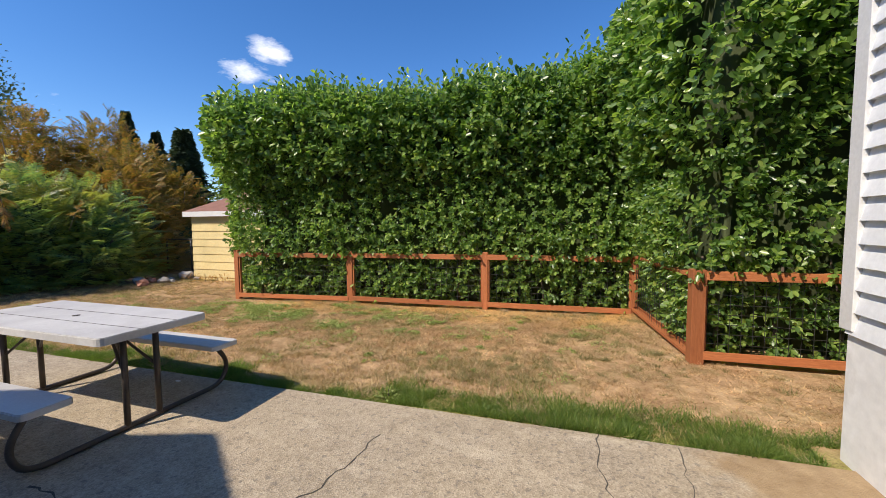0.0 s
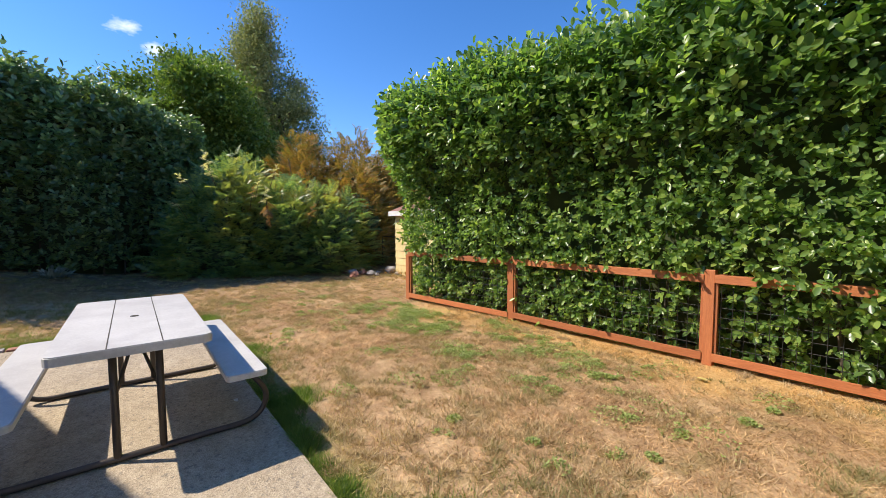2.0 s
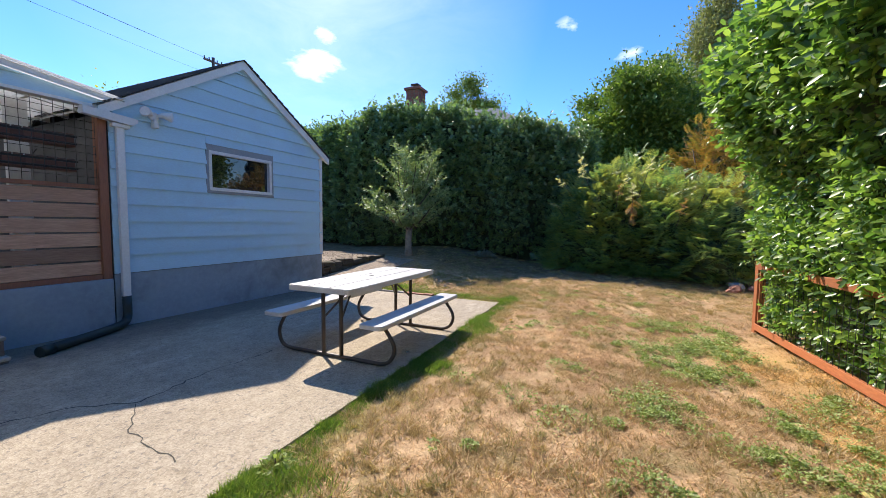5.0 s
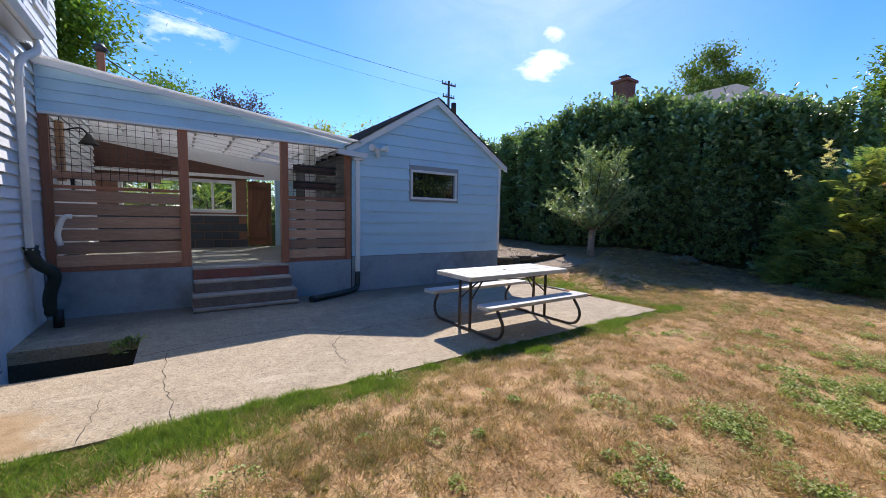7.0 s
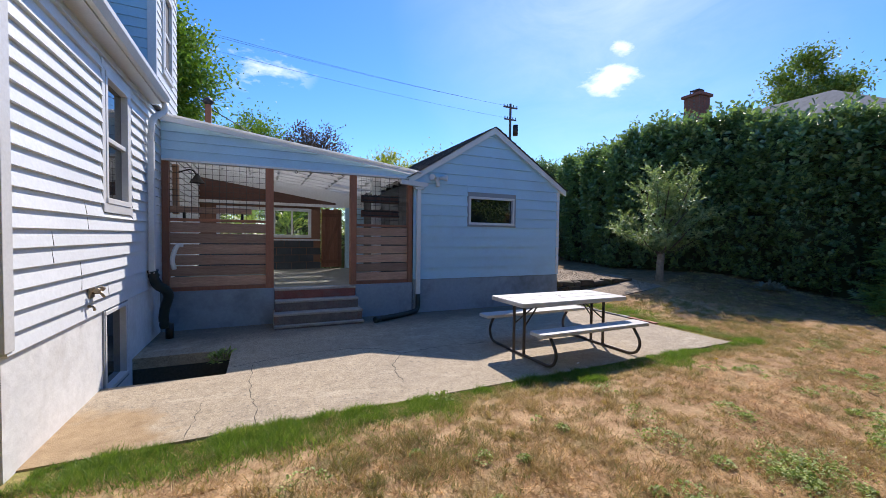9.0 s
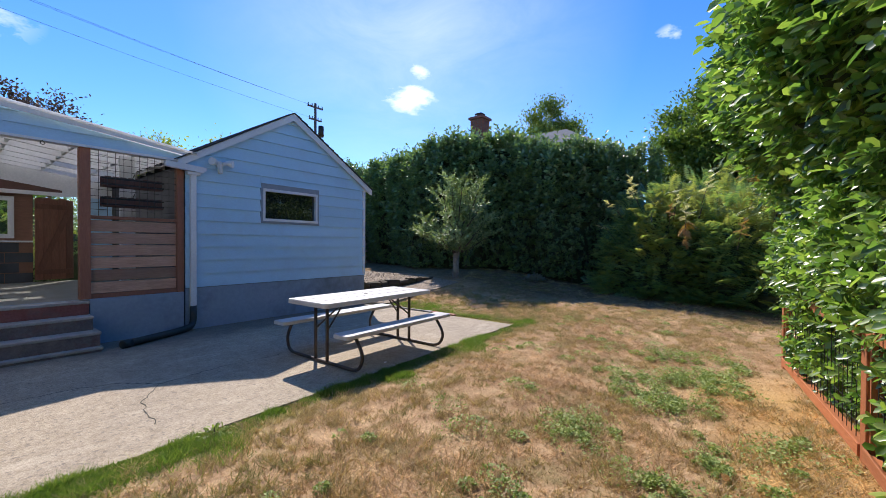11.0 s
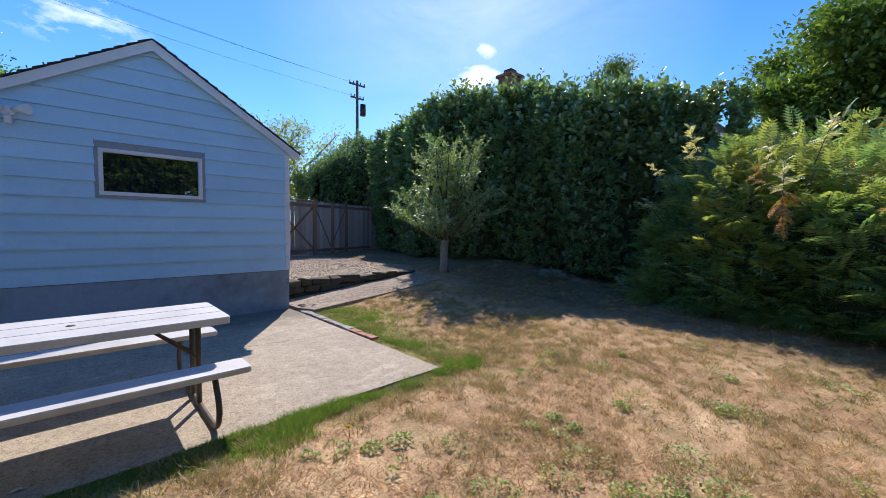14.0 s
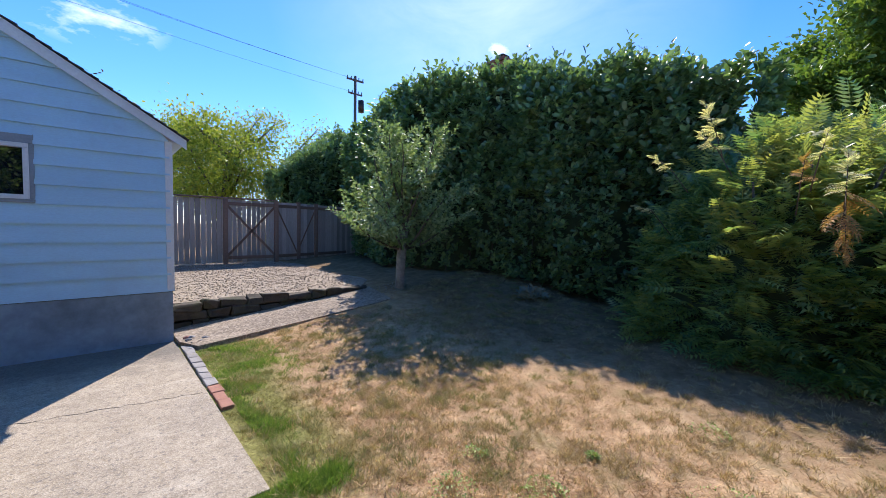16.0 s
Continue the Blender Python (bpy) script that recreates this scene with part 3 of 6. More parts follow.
def height(x, y):
    """The ground's height: level by the patio, a little lower by the near fence, rising to the far hedge."""
    x, y = np.asarray(x, float), np.asarray(y, float)
    h = -0.012 - 0.095 * smooth(3.3, 6.2, y) * smooth(2.5, -1.0, x) + 0.40 * smooth(-6.6, -10.6, x) * smooth(2.2, -1.6, y) + 0.12 * smooth(-9, -13, x)
    return h + 0.012 * np.sin(x * 1.9 + 0.7 * np.sin(y * 2.1)) * np.sin(y * 1.6)


def ground_z(x, y):
    return float(height(x, y))


# ---- ground ----
def grid_lines(lo, hi, near_lo, near_hi, step):
    far_a = [lo, near_lo - 120, near_lo - 50, near_lo - 22, near_lo - 9, near_lo - 3.5]
    far_b = [near_hi + 3.5, near_hi + 9, near_hi + 22, near_hi + 50, near_hi + 120, hi]
    return np.array(far_a + list(np.arange(near_lo, near_hi + 0.01, step)) + far_b)


gx, gy = grid_lines(-1500, 1500, -16, 4, 0.2), grid_lines(-1500, 1500, -9, 10, 0.2)
GX, GY = np.meshgrid(gx, gy, indexing="ij")
GZ = height(GX, GY)
under = (GX > -6.15) & (GX < 8.0) & (GY > -7.6) & (GY < 2.5)
GZ = np.where(under & ((GX < 1.5) | (GY < 2.5)), -0.95, GZ)
nx, ny = len(gx), len(gy)
ii, jj = np.meshgrid(np.arange(nx - 1), np.arange(ny - 1), indexing="ij")
a = (ii * ny + jj).ravel()
ground = tagged(raw("ground", np.stack([GX.ravel(), GY.ravel(), GZ.ravel()], 1), np.stack([a, a + ny, a + ny + 1, a + 1], 1), M["lawn"], smooth=True),
                "dry straw-coloured lawn with worn earth patches", "lawn", "", "structure")

# patio slab with the hole of the window well
HX, FY, WALL = 1.745, 2.84, -1.27
WELL = (0.62, HX, 0.27, 1.32)
FY_W = 2.75
bm = prism([(-6.44, WALL - 0.05, -0.14), (WELL[0], WALL - 0.05, -0.14), (WELL[0], FY - 0.015, -0.14), (-6.44, FY_W, -0.14)], (0, 0, 0.14))
prism([(WELL[0], WELL[3], -0.14), (HX + 0.06, WELL[3], -0.14), (HX + 0.06, FY, -0.14), (WELL[0], FY - 0.015, -0.14)], (0, 0, 0.14), bm)
box(WELL[0], HX + 0.06, WALL - 0.05, WELL[2], -0.14, 0.0, bm=bm)
patio = structure("patio", bm, M["concrete"], "old cracked concrete patio slab with pitted surface", "patio")
bm = box(WELL[0] - 0.1, WELL[0], WELL[2] - 0.1, WELL[3] + 0.1, -0.9, -0.14)
box(WELL[0], HX, WELL[2] - 0.1, WELL[2], -0.9, -0.14, bm=bm)
box(WELL[0], HX, WELL[3], WELL[3] + 0.1, -0.9, -0.14, bm=bm)
box(WELL[0] - 0.1, HX, WELL[2] - 0.1, WELL[3] + 0.1, -0.98, -0.9, bm=bm)
structure("window_well", bm, M["crack"], "dark sunken basement window well in the patio", "window well")


def crack(points, w):
    """A jagged crack laid in the slab."""
    r = random.Random(points[0][0] * 91)
    line = []
    for p, q in zip(points, points[1:]):
        n = max(2, int((Vector(q) - Vector(p)).length / 0.06))
        line += [Vector(p).lerp(Vector(q), i / n) + Vector((r.uniform(-1, 1), r.uniform(-1, 1))) * 0.018 for i in range(n)]
    line.append(Vector(points[-1]))
    bm = bmesh.new()
    rows = []
    for i, p in enumerate(line):
        d = (line[min(i + 1, len(line) - 1)] - line[max(i - 1, 0)]).normalized()
        s = Vector((-d.y, d.x)) * w * r.uniform(0.25, 1.0)
        rows.append((bm.verts.new((p.x - s.x, p.y - s.y, 0.0022)), bm.verts.new((p.x + s.x, p.y + s.y, 0.0022))))
    for a, b in zip(rows, rows[1:]):
        bm.faces.new((a[0], a[1], b[1], b[0]))
    part("crack", bm, M["crack"], patio)


CRACKS = [([(0.57, 1.08), (0.3, 1.0), (-0.21, 0.85), (-0.94, 0.86), (-1.27, 1.04), (-1.48, 1.34), (-2.04, 1.24), (-2.81, 1.27)], 0.009),
          ([(0.35, 1.1), (0.37, 1.92), (0.3, 2.41), (0.3, 2.92)], 0.005), ([(-1.46, 1.34), (-1.21, 1.77), (-1.14, 2.36)], 0.006),
          ([(-3.4, 0.25), (-4.6, 0.55), (-5.6, 0.75), (-6.4, 0.9)], 0.005), ([(0.75, 2.1), (0.8, 2.80)], 0.004)]
for line, w in CRACKS:
    crack(line, w)


# ---- lap boards ----
def lap_boards(parent, mat, axis, plane, out, z0, z1, expose, span, holes=(), thick=0.027):
    """Lap siding on an upright wall. axis: along which it runs; span(z): its ends; holes: (u0, u1, z0, z1)."""
    shared = {}
    z = z0
    while z < z1 - 0.02:
        t = min(z + expose, z1)
        hit = [h for h in holes if t > h[2] + 0.01 and z < h[3] - 0.01]
        pieces = []
        lo, hi = span(z), span(t)
        if not hit:
            pieces.append((lo[0], lo[1], hi[0], hi[1], z, t, False))
        else:
            u0, u1, h0, h1 = hit[0]
            pieces.append((lo[0], u0, hi[0], u0, z, t, False))
            pieces.append((u1, lo[1], u1, hi[1], z, t, False))
            if h0 > z + 0.015:
                pieces.append((u0, u1, u0, u1, z, h0, True))
            if h1 < t - 0.015:
                pieces.append((u0, u1, u0, u1, h1, t, True))
        for p in pieces:
            if p[1] - p[0] < 0.02:
                continue
            key = (round(p[1] - p[0], 3), round(p[2] - p[0], 3), round(p[3] - p[0], 3), round(p[5] - p[4], 3))
            if key not in shared:
                bm = bmesh.new()
                w, a, c, hgt = key
                c = max(c, a + 0.005)
                over = 0.0 if p[6] else 0.008
                prof = [(0, -0.004, 0.0), (w, -0.004, 0.0), (c, -0.004, hgt + over), (a, -0.004, hgt + over)]
                front = [(0, thick, 0.0), (w, thick, 0.0), (c, 0.004, hgt + over), (a, 0.004, hgt + over)]
                vs = []
                for u, n, h in prof + front:
                    vs.append(bm.verts.new((u, n * out, h) if axis == "x" else (n * out, u, h)))
                for f in ((0, 1, 2, 3), (4, 5, 6, 7), (0, 1, 5, 4), (1, 2, 6, 5), (2, 3, 7, 6), (3, 0, 4, 7)):
                    bm.faces.new([vs[i] for i in f])
                bmesh.ops.recalc_face_normals(bm, faces=bm.faces[:])
                me = bpy.data.meshes.new("board")
                bm.to_mesh(me)
                bm.free()
                me.materials.append(mat)
                shared[key] = me
            ob = new("board", shared[key])
            ob.location = (p[0], plane, p[4]) if axis == "x" else (plane, p[0], p[4])
            ob.parent = parent
        z += expose


def wall_with_holes(axis, a0, a1, b0, b1, z0, z1, holes):
    """A thick wall as blocks round its openings; holes: (u0, u1, z0, z1)."""
    bm = bmesh.new()
    us = sorted({a0, a1, *[u for h in holes for u in h[:2]]})
    for u0, u1 in zip(us, us[1:]):
        zs = [z0]
        for h in sorted(holes, key=lambda h: h[2]):
            if h[0] <= u0 and h[1] >= u1:
                zs += [h[2], h[3]]
        zs.append(z1)
        for lo, hi in zip(zs[::2], zs[1::2]):
            if hi - lo > 0.005:
                box(*((u0, u1, b0, b1) if axis == "x" else (b0, b1, u0, u1)), lo, hi, bm=bm)
    return bm


# ---- annex with the gable ----
AX0, AX1, AY0 = -6.42, -2.60, -5.6
PEAKX, PEAKZ, SLOPE = -4.52, 4.07, 0.626
AW = (-5.11, -3.905, 1.875, 2.50)
bm = wall_with_holes("x", AX0, AX1, WALL - 0.14, WALL, 0.0, 2.74, [AW])
prism([(AX0, WALL - 0.14, 2.74), (AX1, WALL - 0.14, 2.74), (PEAKX, WALL - 0.14, PEAKZ - 0.09)], (0, 0.14, 0), bm)
box(AX0, AX0 + 0.14, AY0, WALL - 0.14, 0.0, 2.74, bm=bm)
box(AX1 - 0.14, AX1, AY0, WALL - 0.14, 0.0, 2.74, bm=bm)
box(AX0, AX1, AY0 - 0.14, AY0, 0.0, 2.74, bm=bm)
prism([(AX0, AY0 - 0.14, 2.74), (AX1, AY0 - 0.14, 2.74), (PEAKX, AY0 - 0.14, PEAKZ - 0.09)], (0, 0.14, 0), bm)
box(AX0, AX1, AY0, WALL - 0.14, -0.1, 0.5, bm=bm)
annex = structure("wall_annex", bm, M["room"], "blue-grey lap-sided gabled annex wall on a painted foundation", "wall")


def gable_span(z):
    half = max(0.01, (PEAKZ - 0.06 - z) / SLOPE)
    return (max(AX0, PEAKX - half), min(AX1, PEAKX + half))


HOLE = (AW[0] - 0.035, AW[1] + 0.035, AW[2] - 0.035, AW[3] + 0.095)
lap_boards(annex, M["siding_blue"], "x", WALL, 1, 0.70, 3.99, 0.225, gable_span, [HOLE], 0.033)
lap_boards(annex, M["siding_blue"], "y", AX0, -1, 0.70, 2.72, 0.225, lambda z: (AY0, WALL))
part("foundation", box(AX0 - 0.015, AX1, AY0 - 0.02, WALL + 0.015, -0.1, 0.69), M["foundation"], annex, "painted grey-blue concrete foundation")
part("corner_trim", box(AX0 - 0.035, AX0 + 0.05, WALL - 0.06, WALL + 0.03, 0.70, 2.73, 0.004), M["white"], annex, "white corner board")


def framed_window(name, axis, plane, out, hole, label, frame=0.055, trim=0.07, meeting=False, trim_mat="grey_trim", glass="dark_glass", head=None, mullion=False):
    """A window in a wall's opening: outer trim, white frame, a pane, and a meeting rail for a sash window."""
    u0, u1, z0, z1 = hole

    def bar(a0, a1, n0, n1, h0, h1):
        n0, n1 = sorted((plane + n0 * out, plane + n1 * out))
        return box(a0, a1, n0, n1, h0, h1, 0.004) if axis == "x" else box(n0, n1, a0, a1, h0, h1, 0.004)

    w = thing(name, label, "window", "", "structure")
    t, th = trim, head or trim
    for n, a in (("trim", (u0 - t, u1 + t, -0.01, 0.028, z1, z1 + th)), ("trim", (u0 - t, u1 + t, -0.01, 0.034, z0 - t, z0)),
                 ("trim", (u0 - t, u0, -0.01, 0.026, z0, z1)), ("trim", (u1, u1 + t, -0.01, 0.026, z0, z1))):
        part(n, bar(*a), M[trim_mat], w)
    f = frame
    for a in ((u0, u1, -0.06, 0.036, z1 - f, z1), (u0, u1, -0.06, 0.042, z0, z0 + f), (u0, u0 + f, -0.06, 0.032, z0 + f, z1 - f), (u1 - f, u1, -0.06, 0.032, z0 + f, z1 - f)):
        part("window_frame", bar(*a), M["white"], w)
    zm = (z0 + z1) / 2
    if meeting:
        part("meeting_rail", bar(u0 + f, u1 - f, -0.055, 0.012, zm - 0.025, zm + 0.025), M["white"], w)
    if mullion:
        um = (u0 + u1) / 2
        part("mullion", bar(um - 0.025, um + 0.025, -0.055, 0.02, z0 + f, z1 - f), M["white"], w)
    spans = [(z0 + f, z1 - f)] if not meeting else [(z0 + f, zm - 0.025), (zm + 0.025, z1 - f)]
    for h0, h1 in spans:
        pane = part("pane", bar(u0 + f, u1 - f, -0.038, -0.032, h0, h1), M[glass], w)
        pane.visible_shadow = False
    return w


framed_window("window_1", "x", WALL, 1, AW, "wide fixed window with white frame and bare grey trim", 0.05, 0.042, head=0.105)

# annex roof: two slopes of shingle courses, white rakes
annex_roof = thing("roof_annex", "dark asphalt shingle gable roof with white rake boards", "roof", "", "structure")
OV = 0.085
for side, tip in ((-1, PEAKX - 2.09), (1, PEAKX + 2.05)):
    run = abs(tip - PEAKX)
    z_tip = PEAKZ - run * SLOPE
    part("deck", prism([(PEAKX, AY0 - 0.3, PEAKZ), (tip, AY0 - 0.3, z_tip), (tip, AY0 - 0.3, z_tip - 0.03), (PEAKX, AY0 - 0.3, PEAKZ - 0.03)], (0, WALL + OV - 0.02 - AY0 + 0.3, 0)), M["white"], annex_roof)
    part("rake_board", prism([(PEAKX, WALL + OV - 0.022, PEAKZ), (tip, WALL + OV - 0.022, z_tip), (tip, WALL + OV - 0.022, z_tip - 0.12), (PEAKX, WALL + OV - 0.022, PEAKZ - 0.145)], (0, 0.024, 0)), M["white"], annex_roof, "white rake board")
    part("soffit", prism([(PEAKX, WALL + 0.005, PEAKZ - 0.08), (tip, WALL + 0.005, z_tip - 0.08), (tip, WALL + 0.005, z_tip - 0.1), (PEAKX, WALL + 0.005, PEAKZ - 0.1)], (0, OV - 0.03, 0)), M["white"], annex_roof)
    n = 16
    for i in range(n):
        u0, u1 = run * i / n, run * (i + 1) / n + 0.03
        xa, xb = PEAKX + side * u0, PEAKX + side * u1
        za, zb = PEAKZ - u0 * SLOPE, PEAKZ - u1 * SLOPE
        part("shingle_course", prism([(xa, AY0 - 0.33, za + 0.006), (xb, AY0 - 0.33, zb + 0.022), (xb, AY0 - 0.33, zb + 0.036), (xa, AY0 - 0.33, za + 0.014)], (0, WALL + OV + 0.03 - AY0 + 0.33, 0)), M["shingle"], annex_roof)

# ---- porch ----
PX0, PB, FLOOR = -2.60, -5.60, 0.62
bm = box(PX0 + 0.02, HX, PB, WALL - 0.2, 0.45, FLOOR)
structure("porch_floor", bm, M["porch_floor"], "worn grey painted porch floor with sun strips", "floor")
bm = box(0.05, HX - 0.02, WALL - 0.22, WALL + 0.03, -0.1, FLOOR + 0.02, 0.006)
box(PX0 + 0.02, -1.41, WALL - 0.22, WALL + 0.03, -0.1, FLOOR + 0.02, 0.006, bm)
box(-1.41, 0.05, WALL - 0.22, WALL - 0.05, -0.1, FLOOR, bm=bm)
structure("wall_porch_foundation", bm, M["foundation"], "painted blue-grey concrete porch foundation", "wall")
stairs = thing("porch_steps", "worn painted concrete steps up to the porch", "steps")
M["step"] = plain("worn_red_brown_step", (0.12, 0.095, 0.085), (0.24, 0.20, 0.175), 5, 40, 0.8, relief=0.5, dirt=(0.22, 0.07, 0.05), dirt_amount=0.7)
M["step_red"] = plain("flaking_red_riser_paint", (0.20, 0.06, 0.045), (0.34, 0.13, 0.10), 5, 40, 0.8, relief=0.5, dirt=(0.16, 0.14, 0.12), dirt_amount=0.7)
# pale tone holds both the wear and the sunlight on the nosings
M["tread"] = plain("worn_sunlit_tread", (0.33, 0.295, 0.25), (0.50, 0.46, 0.40), 4, 40, 0.85, relief=0.4, dirt=(0.2, 0.15, 0.12), dirt_amount=0.5)
for z0, z1, front in ((-0.02, 0.06, -0.68), (0.06, 0.245, -0.76), (0.245, 0.43, -0.99), (0.43, FLOOR, -1.22)):
    part("tread", box(-1.445 if z0 < 0.1 else -1.41, 0.07 if z0 < 0.1 else 0.045, WALL - 0.1, front + 0.012, z1 - 0.035, z1 + 0.004, 0.01), M["tread"], stairs, "worn tread with the sunlit nosing put into its pale tone")
    part("step", box(-1.43 if z0 < 0.1 else -1.40, 0.06 if z0 < 0.1 else 0.04, WALL - 0.1, front, z0, z1, 0.008), M["step_red"] if z0 > 0.4 else M["step"], stairs)

POSTS = ((1.615, 1.71), (0.055, 0.185), (-1.43, -1.31), (-2.585, -2.49))
posts = []
for x0, x1 in POSTS:
    p = link("porch_post", box(x0, x1, WALL - 0.12, WALL + 0.0, FLOOR + 0.02, 2.79, 0.005), M["post"])
    tagged(p, "red-brown stained wooden porch post", "post", "porch posts", "structure")


def screen_panel(x0, x1, boards, top, label):
    """A rail panel of level slats with wire mesh above."""
    s = thing("porch_screen", label, "porch screen", "porch screens")
    z = FLOOR + 0.09
    step = (top - z) / boards
    for i in range(boards):
        part("slat", box(x0, x1, WALL - 0.075, WALL - 0.045, z + i * step, z + (i + 1) * step - 0.022, 0.003), M["slat"], s)
    part("bottom_rail", box(x0, x1, WALL - 0.1, WALL - 0.02, FLOOR + 0.02, FLOOR + 0.085, 0.004), M["post"], s)
    part("middle_rail", box(x0, x1, WALL - 0.1, WALL - 0.02, top, top + 0.045, 0.004), M["post"], s)
    n = round((x1 - x0) / 0.1)
    for i in range(n + 1):
        x = x0 + (x1 - x0) * i / n
        part("wire", tube([(x, WALL - 0.06, top + 0.04), (x, WALL - 0.06, 2.78)], 0.0035, 5), M["wire"], s)
    k = round((2.78 - top) / 0.1)
    for i in range(1, k):
        z = top + 0.04 + (2.74 - top) * i / k
        part("wire", tube([(x0, WALL - 0.053, z), (x1, WALL - 0.053, z)], 0.0035, 5), M["wire"], s)
    return s


screen_panel(0.185, 1.615, 6, 1.80, "cedar slat railing with black wire mesh above")
screen_panel(-2.49, -1.43, 6, 1.78, "narrow cedar slat railing with black wire mesh above")

# porch gable band, rake and roof
Z_L, Z_R = 3.46, 2.90


def porch_z(x):
    return Z_R + (Z_L - Z_R) * (x - PX0) / (HX - PX0)


band = structure("wall_porch_band", prism([(PX0, WALL - 0.1, 2.79), (HX - 0.03, WALL - 0.1, 2.79), (HX - 0.03, WALL - 0.1, porch_z(HX) - 0.03), (PX0, WALL - 0.1, porch_z(PX0) - 0.03)], (0, 0.1, 0)), M["siding_blue"],
                 "blue-grey boarded band under the porch roof slope", "wall")


def band_span(z):
    x = PX0 + (z + 0.05 - Z_R) / (Z_L - Z_R) * (HX - PX0)
    return (max(PX0, min(x, HX - 0.1)), HX - 0.04)


lap_boards(band, M["siding_blue"], "x", WALL, 1, 2.80, 3.42, 0.145, band_span)
part("trim", box(PX0, HX - 0.04, WALL - 0.11, WALL + 0.035, 2.765, 2.80, 0.003), M["white"], band, "white drip trim")
porch_roof = thing("roof_porch", "white lean-to porch roof with sheets made translucent and white fascia", "roof", "", "structure")
SKY = (-2.35, -1.35)


def roof_sheet(name, x0, x1, y0, y1, mat):
    part(name, prism([(x0, y0, porch_z(x0) + 0.02), (x1, y0, porch_z(x1) + 0.02), (x1, y0, porch_z(x1) + 0.05), (x0, y0, porch_z(x0) + 0.05)], (0, y1 - y0, 0)), M[mat], porch_roof)


edges = [PB - 0.4, -5.32, -4.98, -4.24, -3.90, WALL + 0.12]
# panel sheets pass light to brighten the porch ceiling
for k, (y0, y1) in enumerate(zip(edges, edges[1:])):
    if k % 2:
        roof_sheet("metal_sheet", PX0 - 0.15, SKY[0], y0, y1, "panel")
        roof_sheet("clear_sheet", SKY[0], SKY[1], y0, y1, "clear")
        roof_sheet("metal_sheet", SKY[1], HX, y0, y1, "panel")
    else:
        roof_sheet("metal_sheet", PX0 - 0.15, HX, y0, y1, "panel")
part("fascia", prism([(PX0 - 0.02, WALL + 0.07, porch_z(PX0) - 0.035), (HX - 0.04, WALL + 0.07, porch_z(HX) - 0.075), (HX - 0.04, WALL + 0.07, porch_z(HX) + 0.035), (PX0 - 0.02, WALL + 0.07, porch_z(PX0) + 0.035)], (0, 0.025, 0)), M["white"], porch_roof, "white fascia board")
for i in range(8):
    y = PB + 0.25 + i * 0.52
    part("rafter", prism([(PX0, y, porch_z(PX0) - 0.15), (HX, y, porch_z(HX) - 0.15), (HX, y, porch_z(HX) + 0.018), (PX0, y, porch_z(PX0) + 0.018)], (0, 0.045, 0)), M["ceiling"], porch_roof)
for i in range(6):
    x = PX0 + 0.5 + i * 0.65
    part("purlin", box(x, x + 0.04, PB, WALL - 0.12, porch_z(x) - 0.11, porch_z(x) - 0.058), M["ceiling"], porch_roof)

# porch back wall: block below, two windows, brown boards, doorway
BW = [(-1.02, -0.05, 1.56, 2.32), (0.12, 1.30, 1.56, 2.32)]
bm = wall_with_holes("x", -1.32, HX, PB - 0.14, PB, 1.47, 2.44, BW)
box(-1.32, HX, PB - 0.14, PB + 0.02, FLOOR, 1.44, bm=bm)
back = structure("wall_porch_back", bm, M["plank_brown"], "brown boarded porch back wall above dark block", "wall")
for r in range(4):
    for c in range(8):
        x0 = -1.32 + c * 0.40 + (0.2 if r % 2 else 0.0)
        x1 = min(x0 + 0.388, HX - 0.005)
        if x0 < HX - 0.05:
            part("block", box(x0, x1, PB + 0.02, PB + 0.035, FLOOR + 0.005 + r * 0.205, FLOOR + 0.195 + r * 0.205, 0.004), M["block"], back)
part("sill_cap", box(-1.32, HX, PB - 0.02, PB + 0.06, 1.44, 1.475, 0.004), M["white"], back)
for i in range(2):
    framed_window("window_2" if i else "window_3", "x", PB, 1, BW[i], "white two-pane sliding porch window looking out on greenery", 0.045, 0.04, trim_mat="white", glass="glass", mullion=True)
structure("wall_porch_gable", prism([(PX0 + 0.01, PB - 0.05, 2.44), (HX, PB - 0.05, 2.44), (HX, PB - 0.05, porch_z(HX) - 0.065), (PX0 + 0.01, PB - 0.05, porch_z(PX0) - 0.065)], (0, 0.06, 0)), M["ceiling"], "white painted boarding above the porch beam", "wall")
beam = link("porch_beam", prism([(-1.75, PB + 0.02, 2.48), (HX, PB + 0.02, 2.48), (HX, PB + 0.02, 3.08), (-1.75, PB + 0.02, 2.55)], (0, 0.05, 0)), M["beam_brown"])
tagged(beam, "brown wedge-shaped beam across the porch back wall", "beam", "", "structure")
part("trim", box(-1.9, HX, PB + 0.07, PB + 0.09, 2.42, 2.50, 0.003), M["white"], beam)
structure("wall_porch_corner", box(PX0, -2.05, PB - 0.14, PB, FLOOR, 2.5), M["siding_blue"], "blue-grey wall beside the porch doorway", "wall")
door = thing("door_1", "brown plank gate door with diagonal brace standing ajar", "door", "", "structure")
DOOR_M = pose(-1.36, PB - 0.05, FLOOR + 0.03, 0, 0, -168)
for i in range(5):
    part("plank", box(i * 0.125, i * 0.125 + 0.119, 0, 0.025, 0, 1.72 + (0.02 if i % 2 else 0), 0.003), M["door_brown"], door)
part("ledge", box(0.01, 0.61, -0.024, 0, 0.12, 0.22, 0.003), M["door_brown"], door)
part("ledge", box(0.01, 0.61, -0.024, 0, 1.5, 1.6, 0.003), M["door_brown"], door)
